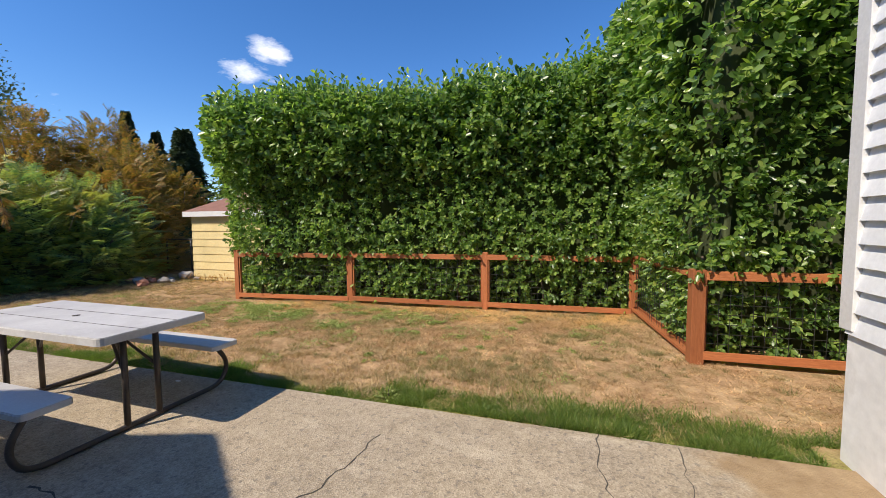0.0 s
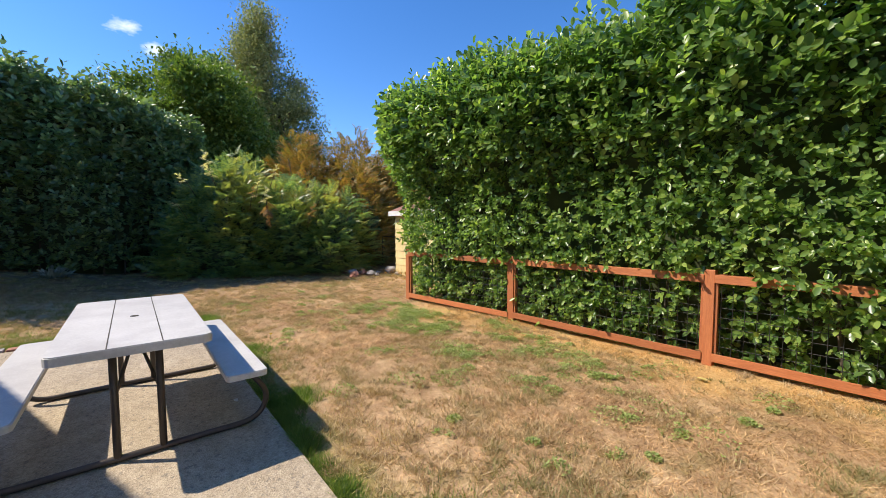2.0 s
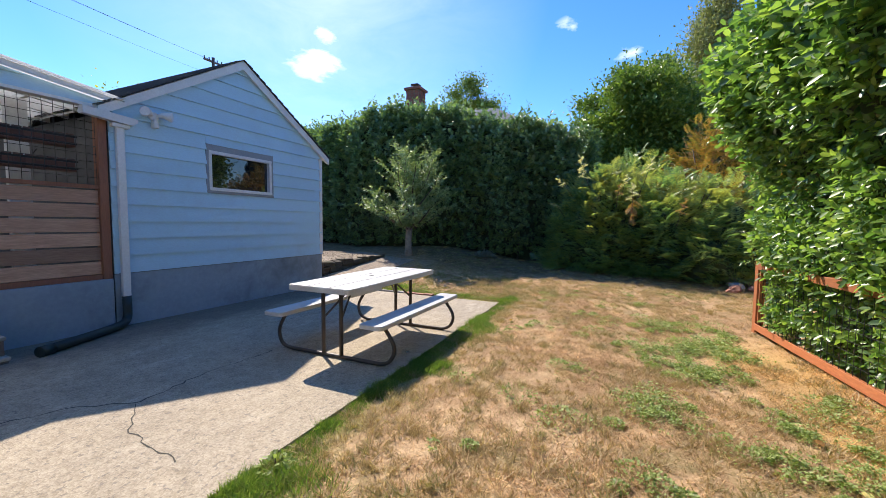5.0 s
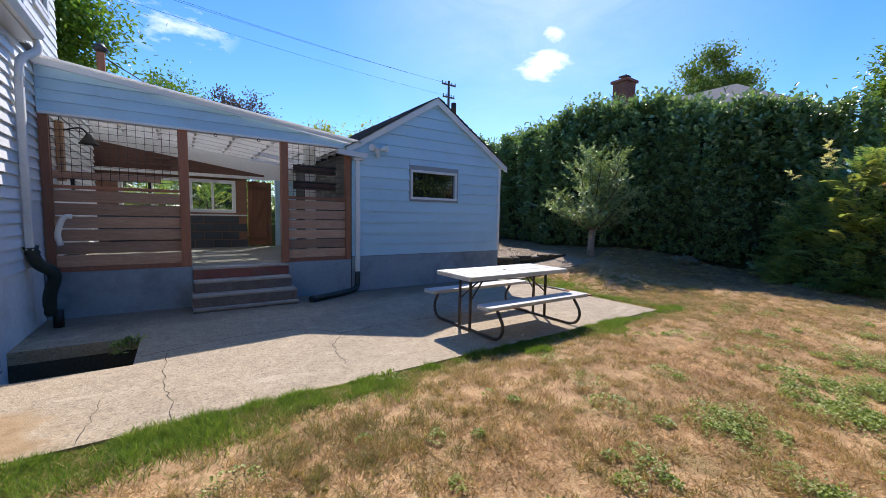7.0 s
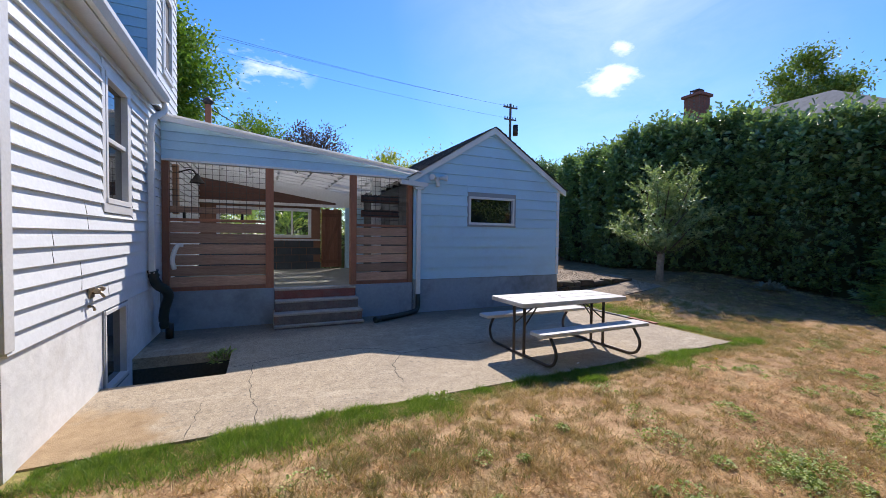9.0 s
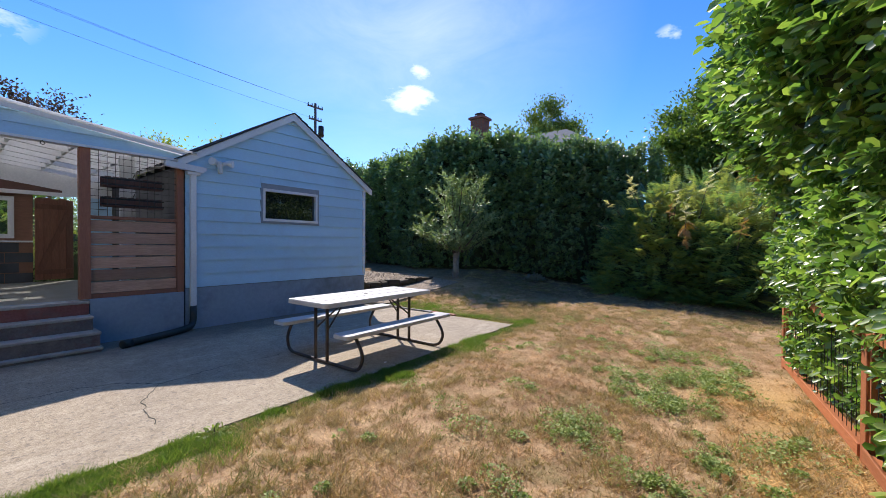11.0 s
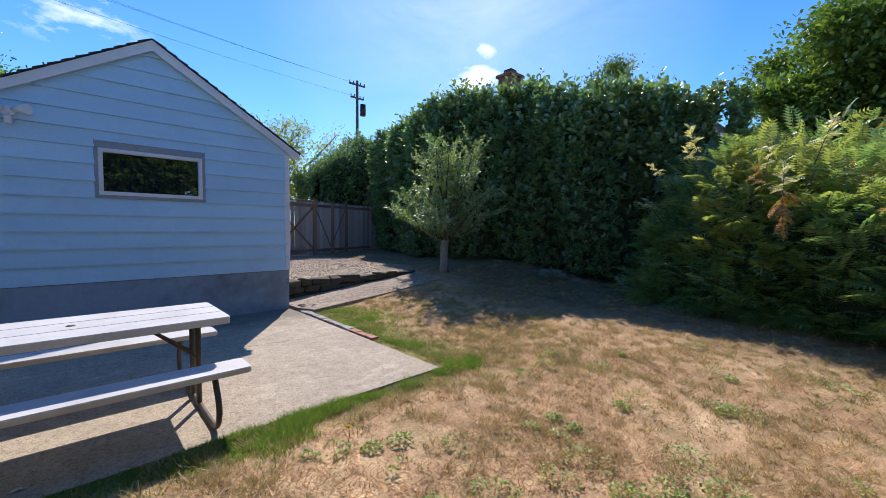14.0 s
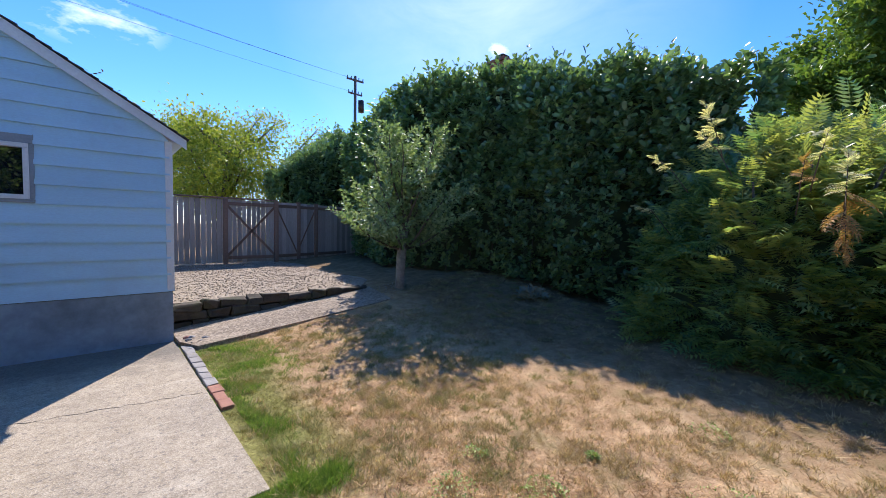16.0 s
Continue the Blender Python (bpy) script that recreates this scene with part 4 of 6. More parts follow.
part("brace", prism([(0.02, -0.022, 0.22), (0.12, -0.022, 0.22), (0.6, -0.022, 1.5), (0.5, -0.022, 1.5)], (0, 0.022, 0)), M["door_brown"], door)
door.matrix_basis = DOOR_M

# ---- main house ----
HY = 2.965
HW = (0.36, 1.14, 1.90, 3.28)
BWIN = (0.52, 1.24, -0.1, 0.77)
bm = wall_with_holes("y", PB - 2.5, HY, HX, HX + 0.16, -0.9, 3.5, [HW, BWIN])
box(HX + 0.16, 8.0, HY - 0.16, HY, -0.3, 3.5, bm=bm)
box(7.84, 8.0, PB - 2.5, HY - 0.16, -0.3, 3.5, bm=bm)
box(HX + 0.16, 7.84, PB - 2.5, PB - 2.34, -0.3, 3.5, bm=bm)
box(HX + 0.16, 7.84, PB - 2.34, HY - 0.16, 3.3, 3.4, bm=bm)
house = structure("wall_house", bm, M["room"], "pale blue-white lap-sided house wall on white stucco", "wall")
lap_boards(house, M["siding_pale"], "y", HX, -1, 0.797, 3.5, 0.1365, lambda z: (PB - 2.4, HY), [(HW[0] - 0.1, HW[1] + 0.1, HW[2] - 0.1, HW[3] + 0.1)], 0.038)
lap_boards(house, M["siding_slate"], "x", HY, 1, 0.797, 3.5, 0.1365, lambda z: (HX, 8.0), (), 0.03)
bm = wall_with_holes("y", WALL + 0.03, HY + 0.004, HX - 0.012, HX, -0.9, 0.80, [BWIN])
box(HX - 0.012, 8.0, HY + 0.004, HY + 0.016, -0.3, 0.80, bm=bm)
part("stucco", bm, M["stucco"], house, "rough white stucco foundation")
part("corner_board", box(HX - 0.045, HX + 0.07, HY - 0.07, HY + 0.045, 0.82, 3.5, 0.004), M["white"], house, "white corner board")
framed_window("window_4", "y", HX, -1, HW, "white double-hung house window with grid panes", 0.06, 0.095, True, "white")
framed_window("window_5", "y", HX, -1, BWIN, "dark basement window above the window well", 0.04, 0.03)

# split butt joints in the siding
for y, row, lean in ((1.69, 7, -0.03), (1.66, 6, -0.06), (2.33, 5, -0.04), (2.335, 4, -0.04), (1.83, 3, -0.06), (1.83, 2, -0.09), (1.15, 1, -0.06)):
    z0, z1 = 0.797 + row * 0.1365, 0.797 + (row + 1) * 0.1365
    part("joint", prism([(HX - 0.0405, y, z0 + 0.006), (HX - 0.0405, y + 0.007, z0 + 0.006), (HX - 0.012, y + lean + 0.003, z1 - 0.02), (HX - 0.012, y + lean, z1 - 0.02)], (0.006, 0, 0)), M["crack"], house)
eaves = thing("eaves", "white soffit and gutter along the house eaves", "eaves", "", "structure")
EZ = 3.50
part("soffit", box(HX - 0.16, HX + 0.1, WALL + 0.55, HY + 0.2, EZ, EZ + 0.02), M["white"], eaves)
part("fascia", box(HX - 0.18, HX - 0.16, WALL + 0.55, HY + 0.2, EZ - 0.02, EZ + 0.14), M["white"], eaves)
g = bmesh.new()
prism([(HX - 0.182, WALL + 0.6, EZ + 0.0), (HX - 0.23, WALL + 0.6, EZ + 0.0), (HX - 0.27, WALL + 0.6, EZ + 0.07), (HX - 0.27, WALL + 0.6, EZ + 0.12), (HX - 0.182, WALL + 0.6, EZ + 0.12)], (0, HY - 0.4 - WALL, 0), g)
part("gutter", g, M["white"], eaves, "white gutter")
house_roof = thing("roof_house", "dark shingle roof of the house", "roof", "", "structure")
part("slope", prism([(HX - 0.20, WALL + 0.5, EZ + 0.13), (4.8, WALL + 0.5, EZ + 2.2), (4.8, WALL + 0.5, EZ + 2.3), (HX - 0.20, WALL + 0.5, EZ + 0.17)], (0, HY - 0.25 - WALL, 0)), M["shingle"], house_roof)
part("slope", prism([(8.4, PB - 2.6, EZ + 0.1), (4.8, PB - 2.6, EZ + 2.2), (4.8, PB - 2.6, EZ + 2.3), (8.4, PB - 2.6, EZ + 0.2)], (0, HY + 2.9 - PB, 0)), M["shingle"], house_roof)
upper = structure("wall_upper", box(HX - 0.06, 4.8, -2.4, -0.78, 3.52, 6.6), M["room"], "white lap-sided upper storey wall", "wall")
lap_boards(upper, M["siding_pale"], "y", HX - 0.06, -1, 3.54, 6.6, 0.14, lambda z: (-2.4, -0.78), [(-1.92, -1.21, 4.13, 5.57)], 0.02)
lap_boards(upper, M["siding_blue"], "x", -0.78, 1, 3.6, 6.6, 0.14, lambda z: (HX - 0.06, 4.8), (), 0.02)
lap_boards(upper, M["siding_pale"], "x", -2.4, -1, 3.55, 6.6, 0.14, lambda z: (HX - 0.06, 4.8), (), 0.02)
part("corner_board", box(HX - 0.09, HX + 0.02, -0.82, -0.75, 3.5, 6.6, 0.004), M["white"], upper)
framed_window("window_6", "y", HX - 0.07, -1, (-1.86, -1.27, 4.2, 5.5), "white upper storey window", 0.05, 0.07, True, "white")

# ---- near fence ----
F1, F2, F3, F4, F5, F6 = (-6.62, 6.49), (-4.03, 6.75), (-1.34, 6.89), (1.13, 7.00), (1.38, 4.65), (3.95, 4.76)
fence = thing("fence", "orange-stained cedar fence with hog wire panels", "fence")


def fence_run(a, b, post_a=True, post_b=True, w=0.10, tall=1.02):
    a, b = Vector(a), Vector(b)
    d = (b - a).normalized()
    ang = math.degrees(math.atan2(d.y, d.x))
    run = (b - a).length
    z = min(ground_z(*a), ground_z(*b))
    m = pose(a.x, a.y, z, 0, 0, ang)

    def put(name, bm, mat):
        bm.transform(m)
        return part(name, bm, M[mat], fence)

    for on, u in ((post_a, 0), (post_b, run)):
        if on:
            put("post", box(u - w / 2, u + w / 2, -w / 2, w / 2, -0.05, tall + 0.03, 0.006), "fence_z")
    put("top_rail", box(w / 2, run - w / 2, -0.045, 0.045, tall - 0.06, tall - 0.02, 0.004), "fence")
    put("top_trim", box(w / 2, run - w / 2, -0.06, -0.046, tall - 0.11, tall - 0.02, 0.003), "fence")
    put("bottom_rail", box(w / 2, run - w / 2, -0.045, 0.045, 0.07, 0.11, 0.004), "fence")
    put("bottom_trim", box(w / 2, run - w / 2, -0.062, -0.046, 0.055, 0.145, 0.003), "fence")
    for u in (w / 2, run - w / 2 - 0.03):
        put("side_trim", box(u, u + 0.03, -0.03, 0.03, 0.145, tall - 0.11, 0.003), "fence_z")
    n = int(run / 0.10)
    for i in range(1, n):
        u = run * i / n
        put("wire", tube([(u, 0.0, 0.11), (u, 0.0, tall - 0.06)], 0.003, 4, caps=False), "wire")
    for i in range(1, 8):
        h = 0.11 + i * (tall - 0.17) / 8
        put("wire", tube([(w / 2, 0.006, h), (run - w / 2, 0.006, h)], 0.003, 4, caps=False), "wire")


fence_run(F1, F2)
fence_run(F2, F3, False)
fence_run(F3, F4, False)
fence_run(F5, F4, True, False, 0.13, 1.0)
fence_run(F5, F6, False, True, 0.12, 1.0)


# ---- hedges ----
def hedge(name, line, top, bulge, lean_out, depth, per_m2, label, leaf_len, low=0.05, mat="laurel", ends=(True, True), stray=0.28, rise=0.35):
    """A laurel hedge along a line on plan; its face lies to the right of the line's direction.
    bulge(s, z): how far the face stands out from the line; top(s): its height."""
    pts = np.array(line, float)
    seg = np.linalg.norm(np.diff(pts, axis=0), axis=1)
    cum = np.concatenate([[0], np.cumsum(seg)])
    total = cum[-1]

    def plan(s):
        return np.stack([np.interp(s, cum, pts[:, 0]), np.interp(s, cum, pts[:, 1])], -1)

    def normal(s):
        d = plan(np.minimum(s + 0.15, total)) - plan(np.maximum(s - 0.15, 0))
        d = unit(d)
        return np.stack([d[:, 1], -d[:, 0]], -1)

    root = thing(name, label, "hedge")
    # face
    zmax = top(np.array([total / 2]))[0]
    n = int(per_m2 * total * zmax)
    s = rng.uniform(0, total, n)
    tp = top(s)
    z = low + rng.uniform(0, 1, n) * (tp - low)
    face = bulge(s, z) + rng.normal(0, 0.05, n) - 0.10 * (rng.uniform(0, 1, n) ** 2)
    nm = normal(s)
    base = plan(s)
    at = np.stack([base[:, 0] + nm[:, 0] * face, base[:, 1] + nm[:, 1] * face, z], 1)
    high = smooth(-1.5, -0.3, z - tp)
    up = rise + 0.40 * high
    way = np.stack([nm[:, 0], nm[:, 1], up], 1) + rng.normal(0, 0.35, (n, 3))
    clumps = [(at, way, rng.uniform(0.10, 0.2, n) * (1 + 0.9 * high))]
    # crown
    n = int(per_m2 * total * depth * 1.2)
    s = rng.uniform(0, total, n)
    tp = top(s)
    d = rng.uniform(0, 1, n)
    nm = normal(s)
    back = bulge(s, tp) - d * depth
    base = plan(s)
    zt = tp - 0.35 * (2 * d - 1) ** 4 * (d < 0.5) + rng.normal(0, 0.07, n) - 0.22 * (rng.uniform(0, 1, n) < 0.45)
    at = np.stack([base[:, 0] + nm[:, 0] * back, base[:, 1] + nm[:, 1] * back, zt], 1)
    way = np.stack([nm[:, 0] * 0.3, nm[:, 1] * 0.3, np.full(n, 1.0)], 1) + rng.normal(0, 0.3, (n, 3))
    tall = np.where(rng.uniform(0, 1, n) < 0.3, rng.uniform(0.2, 0.25 + stray, n), rng.uniform(0.12, 0.22, n))
    clumps.append((at, way, tall))
    # ends
    for k, on in enumerate(ends):
        if not on:
            continue
        n = int(per_m2 * depth * zmax)
        s0 = np.full(n, total if k else 0.0)
        nm = normal(s0)
        dirv = np.stack([-nm[:, 1], nm[:, 0]], 1) * (1 if k else -1)
        tp = top(s0)
        z = low + rng.uniform(0, 1, n) * (tp - low)
        d = rng.uniform(0, 1, n)
        out = bulge(s0, z) - d * depth
        side = 0.30 * np.sqrt(np.maximum(0, 1 - (2 * d - 1) ** 2)) + rng.normal(0, 0.05, n)
        base = plan(s0)
        at = np.stack([base[:, 0] + nm[:, 0] * out + dirv[:, 0] * side, base[:, 1] + nm[:, 1] * out + dirv[:, 1] * side, z], 1)
        way = np.stack([dirv[:, 0], dirv[:, 1], np.full(n, 0.5)], 1) + rng.normal(0, 0.35, (n, 3))
        clumps.append((at, way, rng.uniform(0.1, 0.2, n)))
    at, way, reach = (np.concatenate(c) for c in zip(*clumps))
    at[:, :2] += np.stack([wobble(at, 1.6, 0.06, 3), wobble(at, 1.6, 0.06, 9)], 1)
    at[:, 2] += height(at[:, 0], at[:, 1])
    place, along, facing = shoots(at, way, 8, reach)
    m = len(place)
    size = leaf_len * rng.uniform(0.6, 1.15, m) * (0.84 + 0.40 * smooth(1.9, 3.2, place[:, 2]))
    leaves("foliage", place, along, facing, size, size * 0.58, M[mat], root)
    # solid core behind the leaves, the inner shade painted as a dark tone
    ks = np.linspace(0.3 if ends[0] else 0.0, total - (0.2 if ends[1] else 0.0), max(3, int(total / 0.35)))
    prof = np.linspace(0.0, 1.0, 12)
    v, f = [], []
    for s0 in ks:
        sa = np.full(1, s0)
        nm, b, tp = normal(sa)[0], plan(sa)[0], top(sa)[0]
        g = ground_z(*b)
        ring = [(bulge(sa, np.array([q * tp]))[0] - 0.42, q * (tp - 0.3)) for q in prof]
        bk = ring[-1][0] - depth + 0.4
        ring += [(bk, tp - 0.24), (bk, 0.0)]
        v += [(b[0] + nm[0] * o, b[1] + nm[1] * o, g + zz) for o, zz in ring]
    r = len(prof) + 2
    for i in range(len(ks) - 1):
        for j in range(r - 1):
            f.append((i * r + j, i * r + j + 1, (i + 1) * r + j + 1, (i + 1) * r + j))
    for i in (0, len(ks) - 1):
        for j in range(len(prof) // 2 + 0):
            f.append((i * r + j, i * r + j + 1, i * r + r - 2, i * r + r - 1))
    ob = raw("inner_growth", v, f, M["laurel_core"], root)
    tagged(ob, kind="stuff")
    # stems at the foot
    r_ = random.Random(len(line) + int(total * 10))
    for i in range(int(total / 0.55)):
        s0 = np.array([min(total, 0.25 + i * 0.55 + r_.uniform(-0.1, 0.1))])
        b, nm = plan(s0)[0], normal(s0)[0]
        o = bulge(s0, np.array([0.3]))[0] - 0.2
        x, y = b[0] + nm[0] * o, b[1] + nm[1] * o
        g = ground_z(x, y)
        part("stem", tube([(x, y, g - 0.05), (x + r_.uniform(-0.08, 0.08), y + r_.uniform(-0.03, 0.05), g + 0.5), (x + r_.uniform(-0.15, 0.15), y + 0.05, g + 1.1)], [0.022, 0.018, 0.012], 6), M["bark"], root)
    return root


def near_bulge(s, z):
    low = -0.045 + 0.14 * smooth(0.66, 1.12, z) - 0.10 * smooth(0.35, 0.08, z) + 0.05 * np.sin(s * 1.1 + 0.6) * smooth(0.6, 0.9, z) * smooth(1.6, 1.1, z)
    for post in (0.1, 2.5, 5.2):
        low = low - 0.17 * np.exp(-((s - post) / 0.17) ** 2) * smooth(1.25, 0.95, z)
    belly = 0.48 * smooth(1.75, 3.2, z) * smooth(8.0, 0.8, s) + 0.08 * smooth(1.75, 3.0, z)
    dip = -0.06 * np.exp(-((z - 2.25) / 0.2) ** 2)
    rim = -0.35 * smooth(3.5, 4.2, z)
    return low + belly + dip + rim + 0.05 * np.sin(s * 2.2 + z) + 0.04 * np.sin(s * 5.1 + 2.0 * z)


def near_top(s):
    return 3.92 + 0.10 * np.sin(s * 1.3) + 0.07 * np.sin(s * 3.7 + 1) + 0.25 * smooth(5.5, 8, s)


def side_bulge(s, z):
    return -0.04 + 0.17 * smooth(0.65, 1.25, z) - 0.10 * smooth(0.35, 0.1, z) + 0.20 * smooth(2.0, 3.0, z) - 0.3 * smooth(4.2, 5.0, z) - 0.1 * np.exp(-((z - 2.1) / 0.2) ** 2) + 0.06 * np.sin(s * 2.7 + z)


hedge("laurel_hedge", [(-6.52, 6.56), (-4.03, 6.82), (-1.34, 6.96), (1.25, 7.08)], near_top, near_bulge, 0, 1.5, 155, "tall clipped cherry laurel hedge growing through the fence", 0.107, ends=(True, False), stray=0.45)
hedge("laurel_hedge", [(1.17, 8.0), (1.26, 6.6), (1.44, 4.72), (4.25, 4.84)], lambda s: 4.75 + 0.12 * np.sin(s * 2.1), side_bulge, 0, 1.5, 130, "taller glossy laurel hedge beside the house", 0.10, ends=(True, False))


def far_bulge(s, z):
    return 0.25 * smooth(0.3, 1.6, z) + 0.22 * np.sin(s * 1.3) + 0.16 * np.sin(s * 2.9 + z) + 0.10 * np.sin(s * 6.1) - 0.55 * smooth(3.6, 5.2, z)


hedge("laurel_hedge", [(-14.0, -9.3), (-12.4, -6.0), (-12.05, -4.6), (-12.4, -2.5), (-13.2, 0.0), (-13.65, 2.3), (-13.85, 3.5)], lambda s: 4.65 + 0.18 * np.sin(s * 0.9 + 1) + 0.12 * np.sin(s * 2.3) + 0.08 * np.sin(s * 5.7) + 0.2 * smooth(3, 6, s) - 0.4 * smooth(11.2, 12.6, s), far_bulge, 0, 2.2, 80, "tall dark laurel hedge in shade along the back", 0.15, mat="laurel_far", stray=0.6, rise=1.1)

hedge("laurel_hedge", [(-11.2, -10.4), (-15.2, -10.2)], lambda s: np.minimum(5.0, 3.3 + 0.75 * s) + 0.1 * np.sin(s * 3.1), far_bulge, 0, 1.6, 70, "laurel hedge rising behind the garden gates", 0.125, mat="laurel_far", stray=0.5, rise=1.0, ends=(True, False))


# ---- trees ----
def limb(rnd, start, way, length, r0, bend=0.25, steps=6):
    pts, rad = [Vector(start)], [r0]
    d = Vector(way).normalized()
    for i in range(steps):
        d = (d + Vector((rnd.uniform(-1, 1), rnd.uniform(-1, 1), rnd.uniform(-0.3, 0.7))) * bend).normalized()
        pts.append(pts[-1] + d * length / steps)
        rad.append(max(0.006, r0 * (1 - 0.8 * (i + 1) / steps)))
    return pts, rad


def tree(name, x, y, z, tall, spread, trunk_r, crown_from, clumps, per, leaf_len, mat, label, seed, shape=1.0, clump_r=0.5, category="tree", visible_limbs=7):
    """A tapered trunk with limbs, and a crown of many leaves in uneven clumps."""
    r = random.Random(seed)
    g = np.random.default_rng(seed)
    root = thing(name, label, category)
    pts, rad = limb(r, (x, y, z - 0.1), (0, 0, 1), tall * 0.72, trunk_r, 0.06, 8)
    part("trunk", tube(pts, rad, 9), M["bark"], root)
    tips = []
    for i in range(visible_limbs):
        k = r.uniform(crown_from, 0.9)
        p = pts[min(8, max(2, int(k / 0.72 * 8)))]
        a = i * 2.4 + r.uniform(-0.4, 0.4)
        lp, lr = limb(r, p, (math.cos(a), math.sin(a), r.uniform(0.5, 1.1)), spread * r.uniform(0.7, 1.1), trunk_r * 0.4)
        part("limb", tube(lp, lr, 6), M["bark"], root)
        tips += lp[3:]
    cents = []
    for i in range(clumps):
        if i < len(tips):
            c = np.array(tips[i])
        else:
            u = g.normal(size=3)
            u /= np.linalg.norm(u)
            q = g.uniform(0.35, 1.0) ** 0.6
            hz = crown_from + (1 - crown_from) * (0.5 + 0.5 * u[2] * q)
            az = math.atan2(u[1], u[0])
            lobe = 0.86 + 0.26 * math.sin(3 * az + seed) * math.sin(9 * hz + 2 * seed) + g.uniform(-0.12, 0.14)
            wide = lobe * spread * (math.sin(math.pi * min(1, max(0.02, (hz - crown_from) / (1 - crown_from))) ** shape) ** 0.6)
            c = np.array([x + wide * u[0] * q / max(0.3, math.hypot(u[0], u[1])) * math.hypot(u[0], u[1]) ** 0.5, y + wide * u[1] * q / max(0.3, math.hypot(u[0], u[1])) * math.hypot(u[0], u[1]) ** 0.5, z + tall * hz])
        cents.append((c, clump_r * g.uniform(0.6, 1.3)))
    at = np.concatenate([c + g.normal(size=(per, 3)) * rr * np.array((0.6, 0.6, 0.42)) for c, rr in cents])
    mid = np.array((x, y, z + tall * (crown_from + 1) / 2))
    way = unit(at - mid) * 0.6 + g.normal(size=at.shape) * 0.6 + np.array((0, 0, 0.1))
    face = np.array((0, 0, 1.0)) + 0.6 * g.normal(size=at.shape)
    size = leaf_len * g.uniform(0.6, 1.2, len(at))
    leaves("crown", at, way, face, size, size * 0.55, M[mat], root)
    return root


def apple_tree(x, y, z, seed):
    """A small upright fruit tree: long leafy shoots on a short scarred trunk."""
    r = random.Random(seed)
    root = thing("apple_tree", "small fruit tree with grey-green leaves and scarred trunk", "tree")
    pts, rad = limb(r, (x, y, z - 0.1), (0.02, 0.0, 1), 1.75, 0.105, 0.05, 6)
    part("trunk", tube(pts, [q * 1.0 if i else q * 1.25 for i, q in enumerate([0.11, 0.10, 0.095, 0.10, 0.09, 0.085, 0.08])], 10), M["pale_bark"], root, "scarred pale-patched trunk")
    at, way, reach = [], [], []
    top = pts[-1]
    for i in range(24):
        a = i * 2.4
        rise = 0.35 + 2.6 * (i / 23) ** 1.8
        start = pts[3 + (3 * i) // 23]
        lp, lr = limb(r, start, (math.cos(a), math.sin(a), rise), r.uniform(1.0, 1.45) + 0.45 * (i / 23), 0.03, 0.15, 7)
        part("limb", tube(lp, lr, 6), M["bark"], root)
        for j, p in enumerate(lp[1:]):
            for k in range(4):
                b = r.uniform(0, 6.28)
                d = Vector((math.cos(b), math.sin(b), r.uniform(0.1, 0.9))) * 0.8 + (lp[j + 1] - lp[j]).normalized() * 0.5
                at.append(p + d * r.uniform(0.0, 0.12))
                way.append(d)
                reach.append(r.uniform(0.2, 0.62) if r.random() < 0.5 else r.uniform(0.12, 0.3))
    at, way, reach = np.array(at), np.array(way), np.array(reach)
    place, along, facing = shoots(at, way, 15, reach, 0.9)
    size = rng.uniform(0.055, 0.105, len(place))
    leaves("crown", place, along, facing, size, size * 0.6, M["apple"], root)


apple_tree(-10.25, -1.25, ground_z(-10.2, -1.25), 3)
tree("broad_tree", -30.0, 5.6, 0, 12.9, 4.7, 0.36, 0.08, 170, 520, 0.26, "dark_broad", "broad leafy green tree behind the hedge", 5, clump_r=1.05)
tree("broad_tree", -15.5, 17.5, 0, 7.2, 3.0, 0.24, 0.1, 120, 260, 0.22, "dark_broad", "low dark leafy tree beyond the shed", 25, clump_r=0.8)
tree("broad_tree", -11.5, 20.0, 0, 7.8, 3.2, 0.24, 0.1, 110, 260, 0.22, "dark_broad", "dark leafy tree behind the near hedge", 26, clump_r=0.8)
tree("poplar_tree", -36.5, 11.0, 0, 20.3, 2.3, 0.35, 0.10, 260, 190, 0.24, "poplar", "tall thin dusty-green poplar", 8, 0.7, 1.1)
tree("poplar_tree", -35.0, 13.7, 0, 14.2, 2.6, 0.3, 0.10, 170, 130, 0.24, "poplar", "lower sparse poplar beside a taller one", 9, 0.7, 1.0)
tree("walnut_tree", -46.0, -13.2, 0, 19.6, 3.6, 0.4, 0.55, 46, 420, 0.30, "dark_broad", "airy tree behind the neighbouring roof", 11, clump_r=1.15)
tree("yellow_tree", -9.6, -13.5, 0.3, 6.0, 2.6, 0.22, 0.25, 150, 110, 0.14, "yellow_tree", "yellow-green fruit tree behind the gates", 12, clump_r=0.6, visible_limbs=10)
tree("yellow_tree", -12.6, -14.5, 0.3, 6.2, 2.4, 0.2, 0.28, 80, 80, 0.14, "yellow_tree", "yellow-green tree with bare twigs behind the gates", 14, clump_r=0.6, visible_limbs=10)
tree("street_tree", 6.6, -24.0, 0, 17.5, 3.0, 0.35, 0.15, 240, 240, 0.28, "maple", "tall green tree beyond the house", 15, clump_r=1.2)
tree("street_tree", 1.2, -29.0, 0, 11.0, 3.2, 0.3, 0.25, 100, 150, 0.24, "maple", "green street tree beyond the porch", 16, clump_r=1.1)
